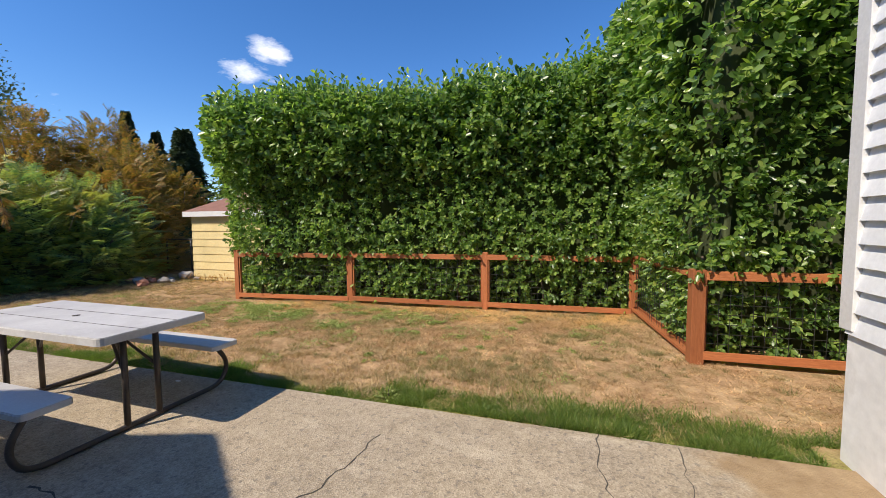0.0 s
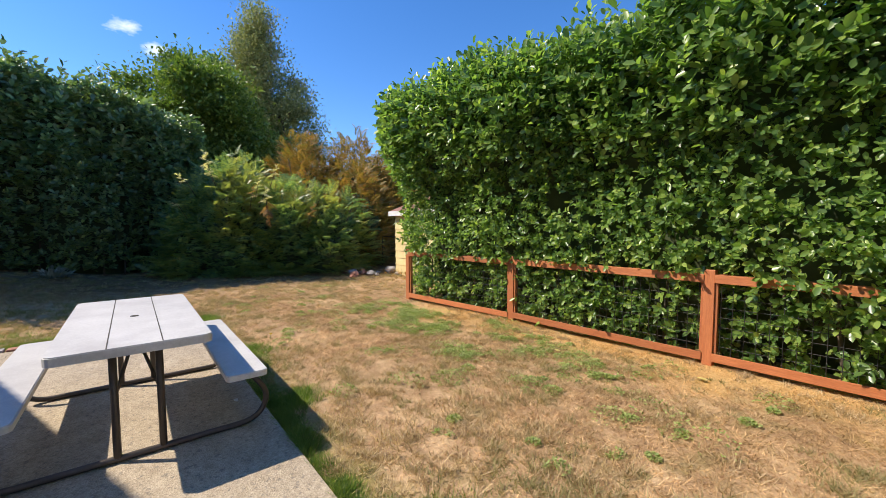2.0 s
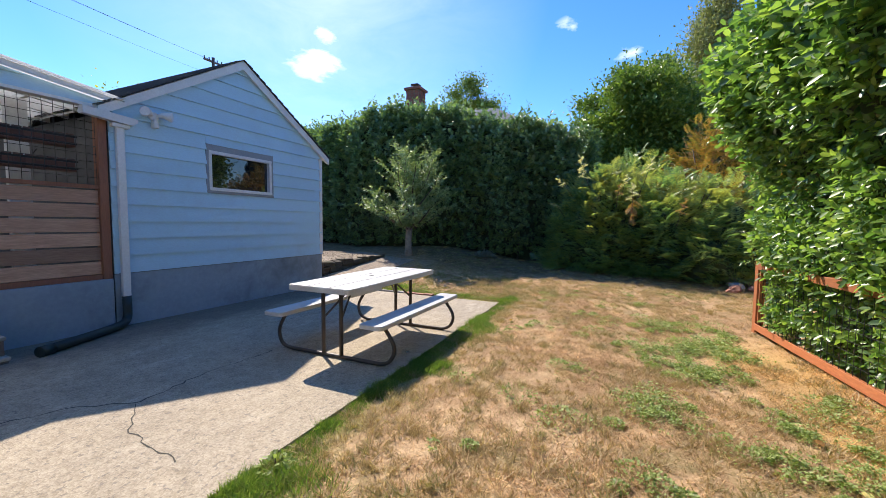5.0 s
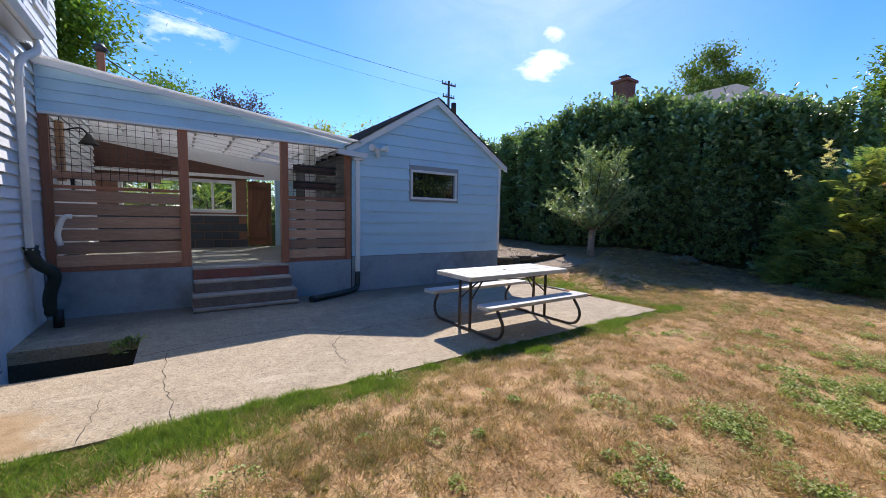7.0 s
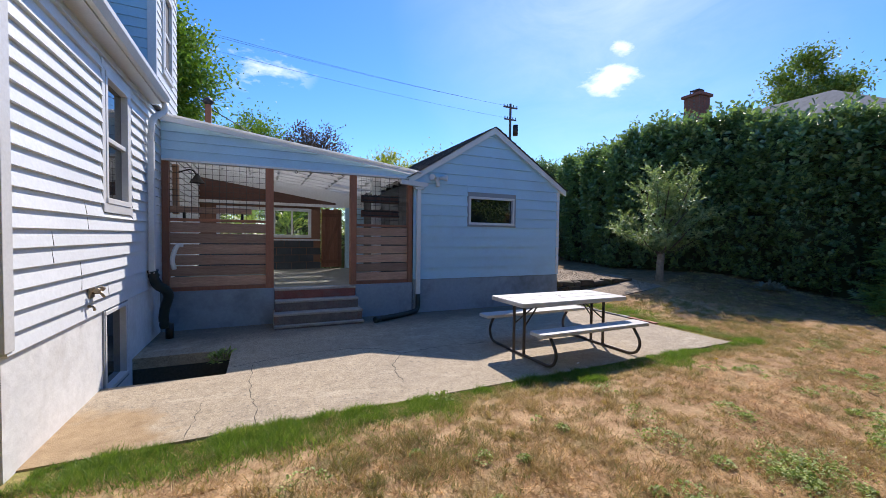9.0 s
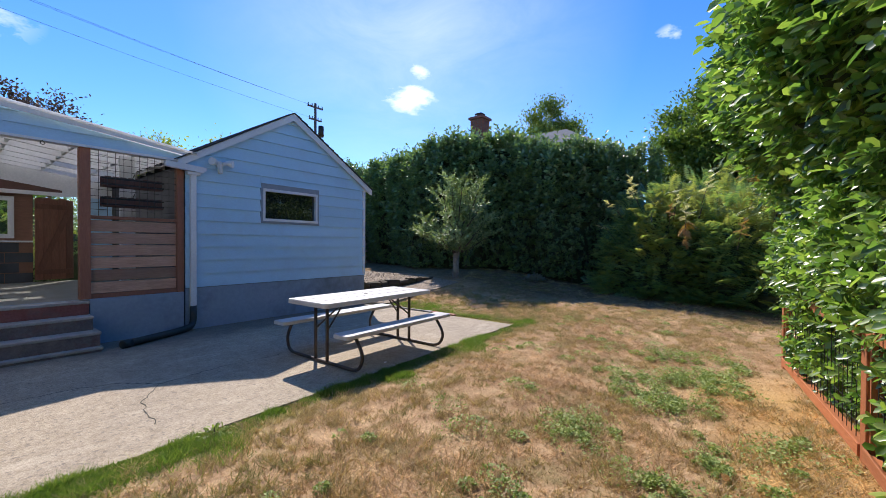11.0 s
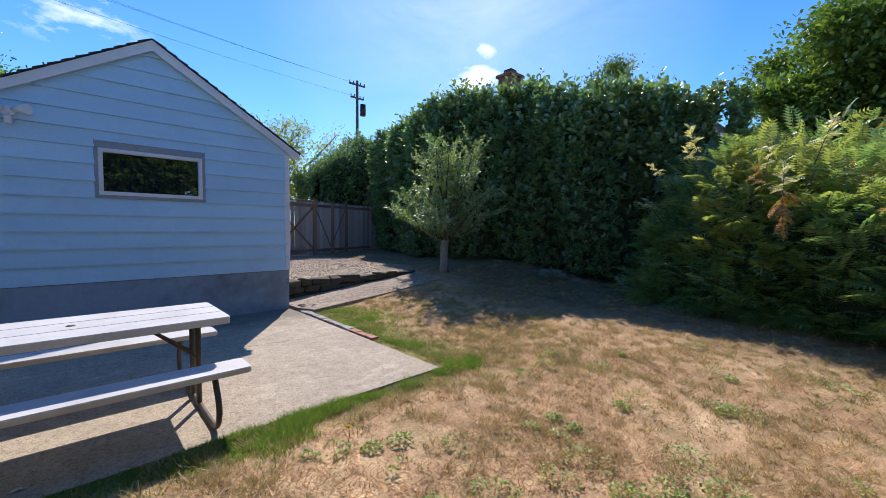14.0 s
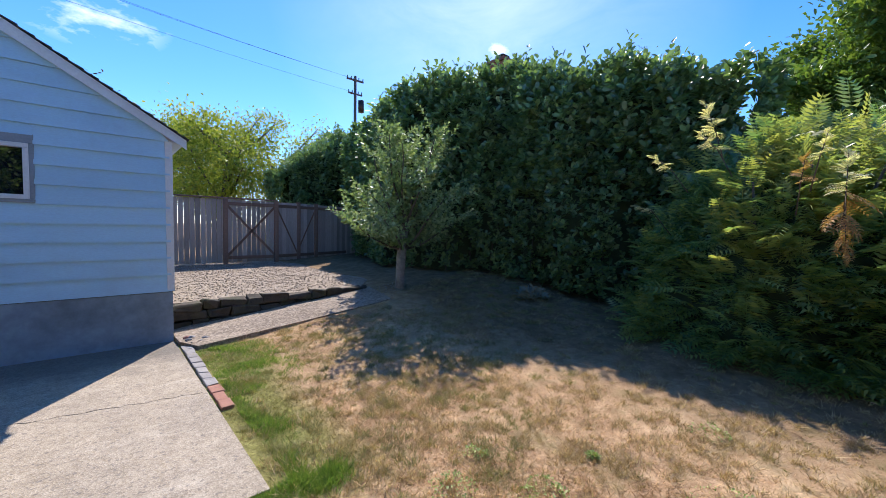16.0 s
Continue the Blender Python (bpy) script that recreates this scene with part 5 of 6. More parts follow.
tree("plum_tree", -3.6, -30.0, 0, 10.9, 3.0, 0.25, 0.35, 80, 150, 0.22, "plum", "dark purple plum tree beyond the porch", 17, clump_r=0.9, visible_limbs=12)
tree("street_tree", -10.5, -28.0, 0, 9.0, 4.2, 0.25, 0.3, 110, 170, 0.22, "yellow_tree", "yellowing tree beyond the annex roof", 18, clump_r=1.0)


def conifer(x, y, tall, wide, seed, label):
    g = np.random.default_rng(seed)
    root = thing("conifer", label, "tree", "far conifers")
    part("trunk", tube([(x, y, -0.1), (x, y, tall)], [0.3, 0.04], 7), M["bark"], root)
    n = 9000
    t = g.uniform(0.08, 1, n) ** 0.8
    a = g.uniform(0, 6.28, n)
    tier = 0.75 + 0.25 * np.sin(t * 70 + np.sin(a * 3))
    rr = wide * (1 - t) * np.sqrt(g.uniform(0.15, 1, n)) * tier
    at = np.stack([x + rr * np.cos(a), y + rr * np.sin(a), tall * t - 0.25 * rr], 1)
    way = np.stack([np.cos(a), np.sin(a), np.full(n, -0.25)], 1) + g.normal(0, 0.3, (n, 3))
    leaves("needles", at, way, np.array((0, 0, 1.0)) + g.normal(0, 0.3, (n, 3)), 0.45, 0.16, M["conifer"], root)


conifer(-41.7, 27.6, 12.6, 4.2, 21, "dark fir beyond the shrubs")
conifer(-40.5, 29.6, 10.9, 4.0, 22, "dark fir beyond the shrubs")
conifer(-38.5, 31.5, 11.2, 4.4, 23, "dark fir beyond the shrubs")
conifer(-18.6, 15.0, 6.2, 1.9, 25, "young fir behind the rusty shrubs")
conifer(-52, 17, 13.0, 5.0, 24, "dark fir beyond the shrubs")


# ---- feathery shrubs ----
def frond_shape(pairs=8):
    """A feathery leaf: pairs of leaflets along a drooping stalk, within a unit length."""
    v, f = [], []
    for i in range(pairs):
        t = (i + 0.8) / (pairs + 0.5)
        w = 0.30 * math.sin(math.pi * (0.18 + 0.74 * t)) + 0.03
        z = 0.18 * t - 0.42 * t * t
        for s in (-1, 1):
            k = len(v)
            v += [(t, 0, z), (t + 0.055, s * w * 0.45, z + 0.012), (t + 0.12, s * w, z - 0.07), (t - 0.035, s * w * 0.5, z + 0.012)]
            f.append((k, k + 1, k + 2, k + 3))
    k = len(v)
    v += [(0.85, 0.012, -0.14), (0.85, -0.012, -0.14), (1.05, 0, -0.25), (0.0, 0.0, 0.0)]
    f.append((k, k + 3, k + 1, k + 2))
    return np.array(v), np.array(f)


FR_V, FR_F = frond_shape()


def fronds(at, way, size, mat, parent, label=""):
    n = len(at)
    x = unit(way)
    up = np.array((0, 0, 1.0)) + rng.normal(0, 0.25, (n, 3))
    y = unit(np.cross(up, x))
    z = np.cross(x, y)
    v = at[:, None] + size[:, None, None] * (FR_V[None, :, 0:1] * x[:, None] + FR_V[None, :, 1:2] * y[:, None] + FR_V[None, :, 2:3] * z[:, None])
    f = FR_F[None] + len(FR_V) * np.arange(n)[:, None, None]
    return tagged(raw("foliage", v.reshape(-1, 3), f.reshape(-1, 4), M[mat], parent, label), kind="stuff")


def shrub(domes, per_m2, size, mat, label, seed):
    """A shrub as overlapping mounds (x, y, radius, height) thick with feathery leaves."""
    g = np.random.default_rng(seed)
    root = thing("shrub", label, "shrub", "feathery shrubs")
    at, way = [], []
    r = random.Random(seed)
    for x, y, rad, tall in domes:
        n = int(per_m2 * 2 * math.pi * rad * tall * 0.7)
        u = unit(g.normal(size=(n, 3)))
        u[:, 2] = np.abs(u[:, 2]) * 1.1 - 0.12
        p = u * np.array((rad, rad, tall)) * g.uniform(0.72, 1.04, (n, 1))
        p += np.stack([wobble(p, 2.9, 0.36, seed), wobble(p, 2.9, 0.36, seed + 4), wobble(p, 2.9, 0.32, seed + 8)], 1)
        gz = height(x + p[:, 0], y + p[:, 1])
        p = p + np.array((x, y, 0))
        p[:, 2] = np.maximum(p[:, 2], 0.08) + gz
        at.append(p)
        way.append(u * np.array((1, 1, 0.5)) + g.normal(0, 0.4, (n, 3)) + np.array((0, 0, 0.25)))
        for i in range(4):
            a = r.uniform(0, 6.28)
            gz0 = ground_z(x, y)
            part("stem", tube([(x + 0.1 * math.cos(a), y + 0.1 * math.sin(a), gz0 - 0.05), (x + 0.4 * rad * math.cos(a), y + 0.4 * rad * math.sin(a), gz0 + tall * 0.5), (x + 0.65 * rad * math.cos(a), y + 0.65 * rad * math.sin(a), gz0 + tall * 0.8)], [0.035, 0.025, 0.012], 6), M["bark"], root)
        # solid core, painted dark for the shade inside
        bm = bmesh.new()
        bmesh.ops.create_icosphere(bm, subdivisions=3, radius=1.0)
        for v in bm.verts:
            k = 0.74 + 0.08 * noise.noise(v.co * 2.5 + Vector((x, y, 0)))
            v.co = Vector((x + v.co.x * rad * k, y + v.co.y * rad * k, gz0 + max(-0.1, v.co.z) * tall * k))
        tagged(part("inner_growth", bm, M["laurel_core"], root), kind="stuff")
    at, way = np.concatenate(at), np.concatenate(way)
    fronds(at, way, size * g.uniform(0.6, 1.15, len(at)), mat, root)
    return root


shrub([(-13.2, 4.5, 1.7, 3.1), (-13.0, 6.0, 1.65, 2.8), (-12.6, 3.4, 0.85, 2.0), (-12.6, 4.1, 1.15, 2.75)], 84, 0.44, "sumac", "large feathery green shrub with yellowing tips", 31)
shrub([(-12.6, 7.3, 1.4, 2.6), (-11.9, 6.8, 0.9, 1.5)], 84, 0.42, "sumac", "spreading feathery green shrub in half shade", 32)
shrub([(-17.0, 5.4, 1.9, 4.0)], 70, 0.44, "sumac", "feathery green shrub behind a lower one", 34)
shrub([(-16.0, 7.7, 1.9, 4.9)], 70, 0.44, "sumac_red", "rust-topped feathery shrub behind a green one", 35)
shrub([(-13.6, 8.7, 1.6, 3.6), (-15.9, 9.8, 1.9, 5.1), (-14.6, 11.2, 1.5, 3.4), (-17.5, 12.0, 2.0, 4.7)], 70, 0.42, "sumac_red", "rust-tinged feathery shrub turning autumn colour", 33)


def plume(x, y, z, way, size, mat, label):
    g = np.random.default_rng(int(abs(x * 100 + z * 10)))
    root = thing("flower_plume", label, "flower", "flower plumes")
    w = unit(np.array(way, float))
    n = 26
    t = np.linspace(0.0, 1.0, n)
    a = t * 15 + g.uniform(0, 6.28)
    out = np.stack([np.cos(a), np.sin(a), np.zeros(n)], 1)
    at = np.array((x, y, z)) + w * (t * size)[:, None]
    sprays = fronds(at, out * (1 - 0.6 * t)[:, None] + w * (0.2 + 0.8 * t)[:, None] - np.array((0, 0, 0.15)), size * (0.46 - 0.26 * t) * g.uniform(0.8, 1.2, n), mat, root)
    sprays.name = "floret"
    part("stalk", tube([(x - w[0] * 0.3, y - w[1] * 0.3, z - 0.35), (x, y, z), tuple(np.array((x, y, z)) + w * size)], [0.008, 0.006, 0.003], 5), M["bark"], root)


PLUMES = [(-11.8, 3.67, 2.95, (0.2, -0.3, 1), 0.42, "plume"), (-11.7, 3.72, 2.72, (0.6, -0.4, 0.5), 0.34, "plume"), (-11.75, 3.15, 2.55, (0.4, -0.6, 0.5), 0.3, "plume"),
          (-11.3, 4.93, 2.05, (0.15, 0, 1), 0.42, "plume"), (-11.25, 4.93, 2.08, (0.15, 0.05, -1), 0.62, "plume_brown"), (-11.3, 4.72, 2.45, (0.2, 0.2, 0.9), 0.26, "plume"),
          (-11.35, 4.58, 2.2, (0.3, 0.1, 0.8), 0.3, "plume_brown"), (-11.7, 2.95, 1.95, (0.5, -0.5, 0.2), 0.26, "plume"), (-10.9, 6.0, 1.7, (0.4, 0.2, 0.9), 0.35, "plume_brown"), (-11.9, 5.3, 2.85, (0.1, 0.3, 0.9), 0.35, "plume")]
for x, y, z, way, size, kind in PLUMES:
    plume(x, y, z, way, size, kind, "cream feathery flower plume on the shrub" if kind == "plume" else "rusty dead flower plume on the shrub")

# ---- picnic table ----
TX0, TX1, TY0, TY1 = -4.55, -2.71, 1.605, 2.385
TYM = (TY0 + TY1) / 2


def rounded_slab(x0, x1, y0, y1, z0, z1, r=0.05):
    pts = []
    for cx, cy, a0 in ((x1 - r, y1 - r, 0), (x0 + r, y1 - r, 90), (x0 + r, y0 + r, 180), (x1 - r, y0 + r, 270)):
        pts += [(cx + r * math.cos(radians(a0 + k * 22.5)), cy + r * math.sin(radians(a0 + k * 22.5)), z0) for k in range(5)]
    bm = prism(pts, (0, 0, z1 - z0))
    bmesh.ops.bevel(bm, geom=[e for e in bm.edges if abs(e.verts[0].co.z - e.verts[1].co.z) < 1e-5 and e.verts[0].co.z > z1 - 0.001], offset=0.006, segments=2, affect="EDGES")
    return bm


picnic = thing("picnic_table", "grey plastic picnic table with brown steel legs and benches", "picnic table")
part("tabletop", rounded_slab(TX0, TX1, TY0, TY1, 0.712, 0.765), M["table"], picnic, "weathered grey moulded tabletop")
for y in (TY0 + 0.26, TY0 + 0.52):
    part("seam", box(TX0 + 0.01, TX1 - 0.01, y - 0.003, y + 0.003, 0.761, 0.7662), M["crack"], picnic)
hole_bm = bmesh.new()
bmesh.ops.create_cone(hole_bm, cap_ends=True, segments=20, radius1=0.026, radius2=0.026, depth=0.006, matrix=Matrix.Translation(((TX0 + TX1) / 2, TYM, 0.765)))
part("umbrella_hole", hole_bm, M["crack"], picnic)
for y0, y1, over in ((TY0 - 0.38, TY0 - 0.12, 0.11), (TY1 + 0.07, TY1 + 0.33, 0.05)):
    part("bench_seat", rounded_slab(TX0 - over, TX1 - 0.03, y0, y1, 0.405, 0.445, 0.04), M["table"], picnic, "grey moulded bench seat")
for x in (TX0 + 0.18, TX1 - 0.22):
    line = arc([(x, TY0 - 0.24, 0.405), (x, TY0 - 0.37, 0.2), (x, TY0 - 0.30, 0.022), (x, TY0, 0.022), (x, TY1, 0.022), (x, TY1 + 0.29, 0.022), (x, TY1 + 0.38, 0.2), (x, TY1 + 0.23, 0.405)])
    part("base_tube", tube(line, 0.02, 10), M["steel"], picnic)
    for y in (TYM - 0.115, TYM + 0.115):
        part("leg", tube([(x, y, 0.03), (x, y, 0.712)], 0.021, 10), M["steel"], picnic)
    inner = 1 if x < (TX0 + TX1) / 2 else -1
    for y in (TYM - 0.115, TYM + 0.115):
        part("brace", tube([(x, y, 0.40), (x + inner * 0.36, TYM, 0.71)], 0.011, 8), M["steel"], picnic)

# ---- terrace, retaining wall, gates ----
bm = bmesh.new()
prism([(-6.44, -1.92, 0.0), (-9.7, -1.86, 0.0), (-10.9, -3.4, 0.0), (-11.6, -8.6, 0.0), (-6.44, -8.6, 0.0)], (0, 0, 0.41), bm)
structure("gravel_terrace", bm, M["gravel"], "raised gravel terrace behind a low retaining wall", "terrace")
bm = prism([(-6.46, -0.98, -0.05), (-6.62, -0.62, -0.05), (-8.3, -0.85, -0.05), (-9.7, -0.75, -0.05), (-9.9, -1.86, -0.05), (-6.44, -1.92, -0.05)], (0, 0, 0.09))
for v in bm.verts:
    if v.co.z > 0:
        v.co.z = max(0.05, ground_z(v.co.x, v.co.y) + 0.02)
structure("gravel_bed", bm, M["gravel"], "gravel strip between the lawn and the retaining wall", "gravel")
rwall = thing("retaining_wall", "low mossy dark stone retaining wall", "retaining wall", "", "structure")
r = random.Random(4)
for row in range(3):
    x = -6.46 - r.uniform(0, 0.1)
    while x > -9.75:
        w = r.uniform(0.22, 0.5)
        z0 = 0.0 + row * 0.145
        bm = box(max(x - w, -9.8), x - 0.01, -1.95, -1.76 + r.uniform(-0.03, 0.03), z0, z0 + 0.14 + r.uniform(-0.02, 0.015), 0.03)
        for v in bm.verts:
            v.co += Vector((noise.noise(v.co * 9), noise.noise(v.co * 9 + Vector((5, 0, 0))), noise.noise(v.co * 9 + Vector((0, 7, 0))))) * 0.055
        part("stone", bm, M["stone"], rwall)
        x -= w
gates = thing("garden_gates", "weathered grey cedar double gates with brown cross braces", "gate")
GY0, GZ0 = -8.15, 0.43
gx = -6.0
r = random.Random(6)
while gx > -14.6:
    w = 0.14
    yy = GY0 - (0.35 * max(0, -10.1 - gx))
    part("board", box(gx - w + 0.012, gx, yy - 0.02, yy, GZ0 + r.uniform(0, 0.04), GZ0 + 1.96 + r.uniform(-0.01, 0.01), 0.003), M["old_fence"], gates)
    gx -= w
for x in (-8.6, -10.1, -10.95, -11.7):
    yy = GY0 - (0.35 * max(0, -10.1 - x))
    part("post", box(x - 0.06, x + 0.06, yy, yy + 0.1, GZ0 - 0.08, GZ0 + 2.0, 0.005), M["old_rail"], gates)
for x0, x1 in ((-10.1, -8.6), (-10.95, -10.1), (-11.7, -10.95), (-13.2, -11.7)):
    ya, yb = (GY0 - 0.35 * max(0, -10.1 - x) + 0.02 for x in (x0, x1))
    for za, zb in ((0.12, 0.12), (1.78, 1.78)) + (((0.12, 1.78), (1.78, 0.12)) if x1 - x0 > 1.3 and x0 > -10.2 else ((0.12, 1.78),) if x0 > -11 else ((1.78, 0.3),) if x0 > -12 else ()):
        a, c = Vector((x0, ya, GZ0 + za)), Vector((x1, yb, GZ0 + zb))
        part("brace", prism([a, c, c + Vector((0, 0, 0.10)), a + Vector((0, 0, 0.10))], (0, 0.03, 0)), M["old_rail"], gates)
part("cap", box(-10.1, -5.9, GY0 - 0.06, GY0 + 0.08, GZ0 + 1.98, GZ0 + 2.02, 0.004), M["old_rail"], gates)

# ---- yellow shed ----
shed = thing("shed", "small yellow lap-sided shed with red-brown roof", "shed")
SX0, SX1, SY0, SY1, SZ = -10.15, -6.9, 8.35, 10.8, 1.72
part("wall", box(SX0 + 0.01, SX1, SY0 + 0.01, SY1, -0.1, SZ + 0.02), M["yellow"], shed)
lap_boards(shed, M["yellow"], "x", SY0 + 0.01, -1, 0.0, SZ, 0.215, lambda z: (SX0, SX1), (), 0.022)
lap_boards(shed, M["yellow"], "y", SX0 + 0.01, -1, 0.0, SZ, 0.215, lambda z: (SY0, SY1), (), 0.022)
part("roof", prism([(SX0 - 0.12, SY0 - 0.14, SZ + 0.09), (SX1 + 0.1, SY0 - 0.14, SZ + 0.09), (SX1 + 0.1, SY0 + 1.25, SZ + 0.75), (SX0 + 0.9, SY0 + 1.25, SZ + 0.75)], (0, 0, 0.04)), M["shingle_red"], shed)
part("roof", prism([(SX0 - 0.12, SY0 - 0.14, SZ + 0.09), (SX0 + 0.9, SY0 + 1.25, SZ + 0.75), (SX0 - 0.12, SY1 + 0.1, SZ + 0.09)], (0, 0, 0.04)), M["shingle_red"], shed)
part("fascia", box(SX0 - 0.13, SX1 + 0.1, SY0 - 0.16, SY0 - 0.13, SZ - 0.02, SZ + 0.12), M["white"], shed)
part("fascia", box(SX0 - 0.15, SX0 - 0.12, SY0 - 0.16, SY1, SZ - 0.02, SZ + 0.12), M["white"], shed)

# ---- neighbouring house ----
nb = thing("neighbour_house", "cream house with grey hip roof and brick chimney", "house")
part("wall", box(-32, -23.6, -9.5, 0.2, 0, 6.6), M["house_far"], nb)
part("roof", prism([(-32.6, -10.1, 6.6), (-23.0, -10.1, 6.6), (-25.4, -6.1, 9.0), (-30, -6.1, 9.0)], (0, 0, 0.12)), M["shingle_grey"], nb)
part("roof", prism([(-23.0, -10.1, 6.6), (-23.0, 0.8, 6.6), (-25.4, -3.2, 9.0), (-25.4, -6.1, 9.0)], (0, 0, 0.12)), M["shingle_grey"], nb)
part("roof", prism([(-23.0, 0.8, 6.6), (-32.6, 0.8, 6.6), (-30, -3.2, 9.0), (-25.4, -3.2, 9.0)], (0, 0, 0.12)), M["shingle_grey"], nb)
part("fascia", box(-23.02, -22.96, -10.1, 0.8, 6.46, 6.7), M["white"], nb)
part("wing_wall", box(-23.8, -18.0, -9.0, -4.6, 0, 5.2), M["house_far"], nb)
part("wing_roof", prism([(-17.7, -9.4, 5.1), (-17.7, -4.2, 5.1), (-19.5, -6.8, 6.3), (-24.0, -6.8, 6.3), (-24.0, -9.4, 5.1)], (0, 0, 0.1)), M["shingle_grey"], nb)
chimney = part("chimney", box(-18.05, -17.35, -5.40, -4.70, 0, 8.05), M["mortar"], nb)
for row in range(28):
    z0 = 6.0 + row * 0.073
    for side in range(4):
        for k in range(3):
            u0, u1 = -0.36 + k * 0.243 + (0.06 if row % 2 else 0), -0.36 + k * 0.243 + 0.228
            a = [(u0, 0.345), (u1, 0.345), (u1, 0.365), (u0, 0.365)]
            bm = prism([(p, q, z0) for p, q in a], (0, 0, 0.06))
            bm.transform(pose(-17.7, -5.05, 0, 0, 0, 90 * side))
            part("brick", bm, M["brick_dark"], chimney)
part("cap", box(-18.15, -17.25, -5.50, -4.60, 8.05, 8.17, 0.01), M["brick_dark"], chimney)
part("flue_cover", box(-17.9, -17.5, -5.25, -4.85, 8.35, 8.4, 0.01), M["iron"], chimney)
for dx, dy in ((-0.18, -0.18), (0.18, -0.18), (-0.18, 0.18), (0.18, 0.18)):
    part("flue_leg", box(-17.7 + dx - 0.015, -17.7 + dx + 0.015, -5.05 + dy - 0.015, -5.05 + dy + 0.015, 8.17, 8.36), M["iron"], chimney)

# ---- utility pole and lines ----
UPX, UPY = -26.2, -32.2
up = thing("utility_pole", "dark wooden utility pole with crossarms and transformer", "utility pole")
part("pole", tube([(UPX, UPY, -0.3), (UPX, UPY, 17.3)], [0.2, 0.14], 10), M["pole"], up)
for z, half in ((16.8, 1.2), (15.4, 1.0)):
    part("crossarm", box(UPX - half * 0.8, UPX + half * 0.8, UPY - 0.08, UPY + 0.08, z, z + 0.14), M["pole"], up)
    for k in (-0.75, -0.35, 0.35, 0.75):
        part("insulator", tube([(UPX + half * k, UPY, z + 0.14), (UPX + half * k, UPY, z + 0.4)], 0.05, 6), M["wire"], up)
part("transformer", tube([(UPX - 0.5, UPY + 0.35, 13.6), (UPX - 0.5, UPY + 0.35, 14.8)], 0.3, 12), M["iron"], up)
for i, (z, dx) in enumerate(((17.0, -0.9), (17.0, 0.5), (15.6, 0.2))):
    a, c = Vector((UPX + dx, UPY, z)), Vector((34, -24.5 + i, z + 1.5))
    pts = [a.lerp(c, k / 14) - Vector((0, 0, 2.2 * 4 * (k / 14) * (1 - k / 14) * 0.5)) for k in range(15)]
    wire = link("power_line", tube(pts, 0.010, 5), M["wire"])
    tagged(wire, "thin dark overhead power line", "cable", "power lines")

# ---- rain pipes ----
spout = thing("downspout", "white square downspout with dark drain pipe at its foot", "downspout", "downspouts")
part("pipe", box(-2.745, -2.655, -1.245, -1.185, 0.36, 2.60, 0.008), M["white"], spout)
part("gutter_end", prism([(-2.30, -1.24, 2.655), (-2.82, -1.24, 2.61), (-2.88, -1.24, 2.66), (-2.88, -1.24, 2.705), (-2.30, -1.24, 2.745)], (0, 0.10, 0)), M["white"], spout, "white moulded gutter end")
part("gutter_block", box(-2.80, -2.60, -1.245, -1.16, 2.565, 2.615, 0.01), M["white"], spout)
part("drain_pipe", tube(arc([(-2.70, -1.21, 0.40), (-2.70, -1.20, 0.10), (-2.56, -1.06, 0.055), (-1.66, -0.64, 0.055)]), 0.05, 12), M["black_pipe"], spout, "dark ribbed plastic drain pipe")
part("pipe_mouth", tube([(-1.74, -0.68, 0.055), (-1.63, -0.625, 0.055)], 0.056, 12), M["black_pipe"], spout)
spout = thing("downspout", "white house downspout with dark flexible drain pipe", "downspout", "downspouts")
part("pipe", tube(arc([(1.53, -0.62, 3.50), (1.53, -0.62, 3.36), (1.66, -0.44, 3.22), (1.66, -0.42, 2.9)], 4), 0.042, 10), M["white"], spout)
part("pipe", box(1.625, 1.70, -0.46, -0.385, 1.02, 3.0, 0.01), M["white"], spout)
part("elbow", tube(arc([(1.32, -0.62, 1.42), (1.40, -0.60, 1.42), (1.46, -0.57, 1.2), (1.42, -0.55, 1.06)]), 0.032, 10), M["white"], spout, "white plastic elbow pipe")
ribs = arc([(1.66, -0.44, 1.06), (1.64, -0.48, 0.85), (1.48, -0.62, 0.72), (1.59, -0.68, 0.4), (1.57, -0.72, 0.12)], 6)
fine_line = [Vector(p).lerp(Vector(q), k / 3) for p, q in zip(ribs, ribs[1:]) for k in range(3)]
part("drain_pipe", tube(fine_line, [0.058 if i % 2 else 0.071 for i in range(len(fine_line))], 10), M["black_pipe"], spout, "dark corrugated drain pipe")
part("stub", tube([(1.52, -0.74, 0.0), (1.52, -0.74, 0.22)], 0.055, 12), M["iron"], spout)

# ---- small things on the walls ----
flood = thing("floodlight", "white twin security floodlight on the annex wall", "floodlight")
LX, LZ = -3.12, 2.81
part("base", tube([(LX, WALL + 0.01, LZ), (LX, WALL + 0.06, LZ)], 0.06, 14), M["white"], flood)
for k in (-1, 1):
    part("lamp_head", tube([(LX + k * 0.04, WALL + 0.055, LZ + 0.02), (LX + k * 0.10, WALL + 0.11, LZ + 0.03), (LX + k * 0.17, WALL + 0.16, LZ + 0.02), (LX + k * 0.175, WALL + 0.165, LZ + 0.02)], [0.025, 0.045, 0.068, 0.055], 14), M["white"], flood)
part("sensor", box(LX - 0.035, LX + 0.035, WALL + 0.03, WALL + 0.11, LZ - 0.16, LZ - 0.06, 0.014), M["white"], flood)
part("sensor_arm", tube([(LX, WALL + 0.05, LZ - 0.02), (LX, WALL + 0.06, LZ - 0.08)], 0.014, 8), M["white"], flood)

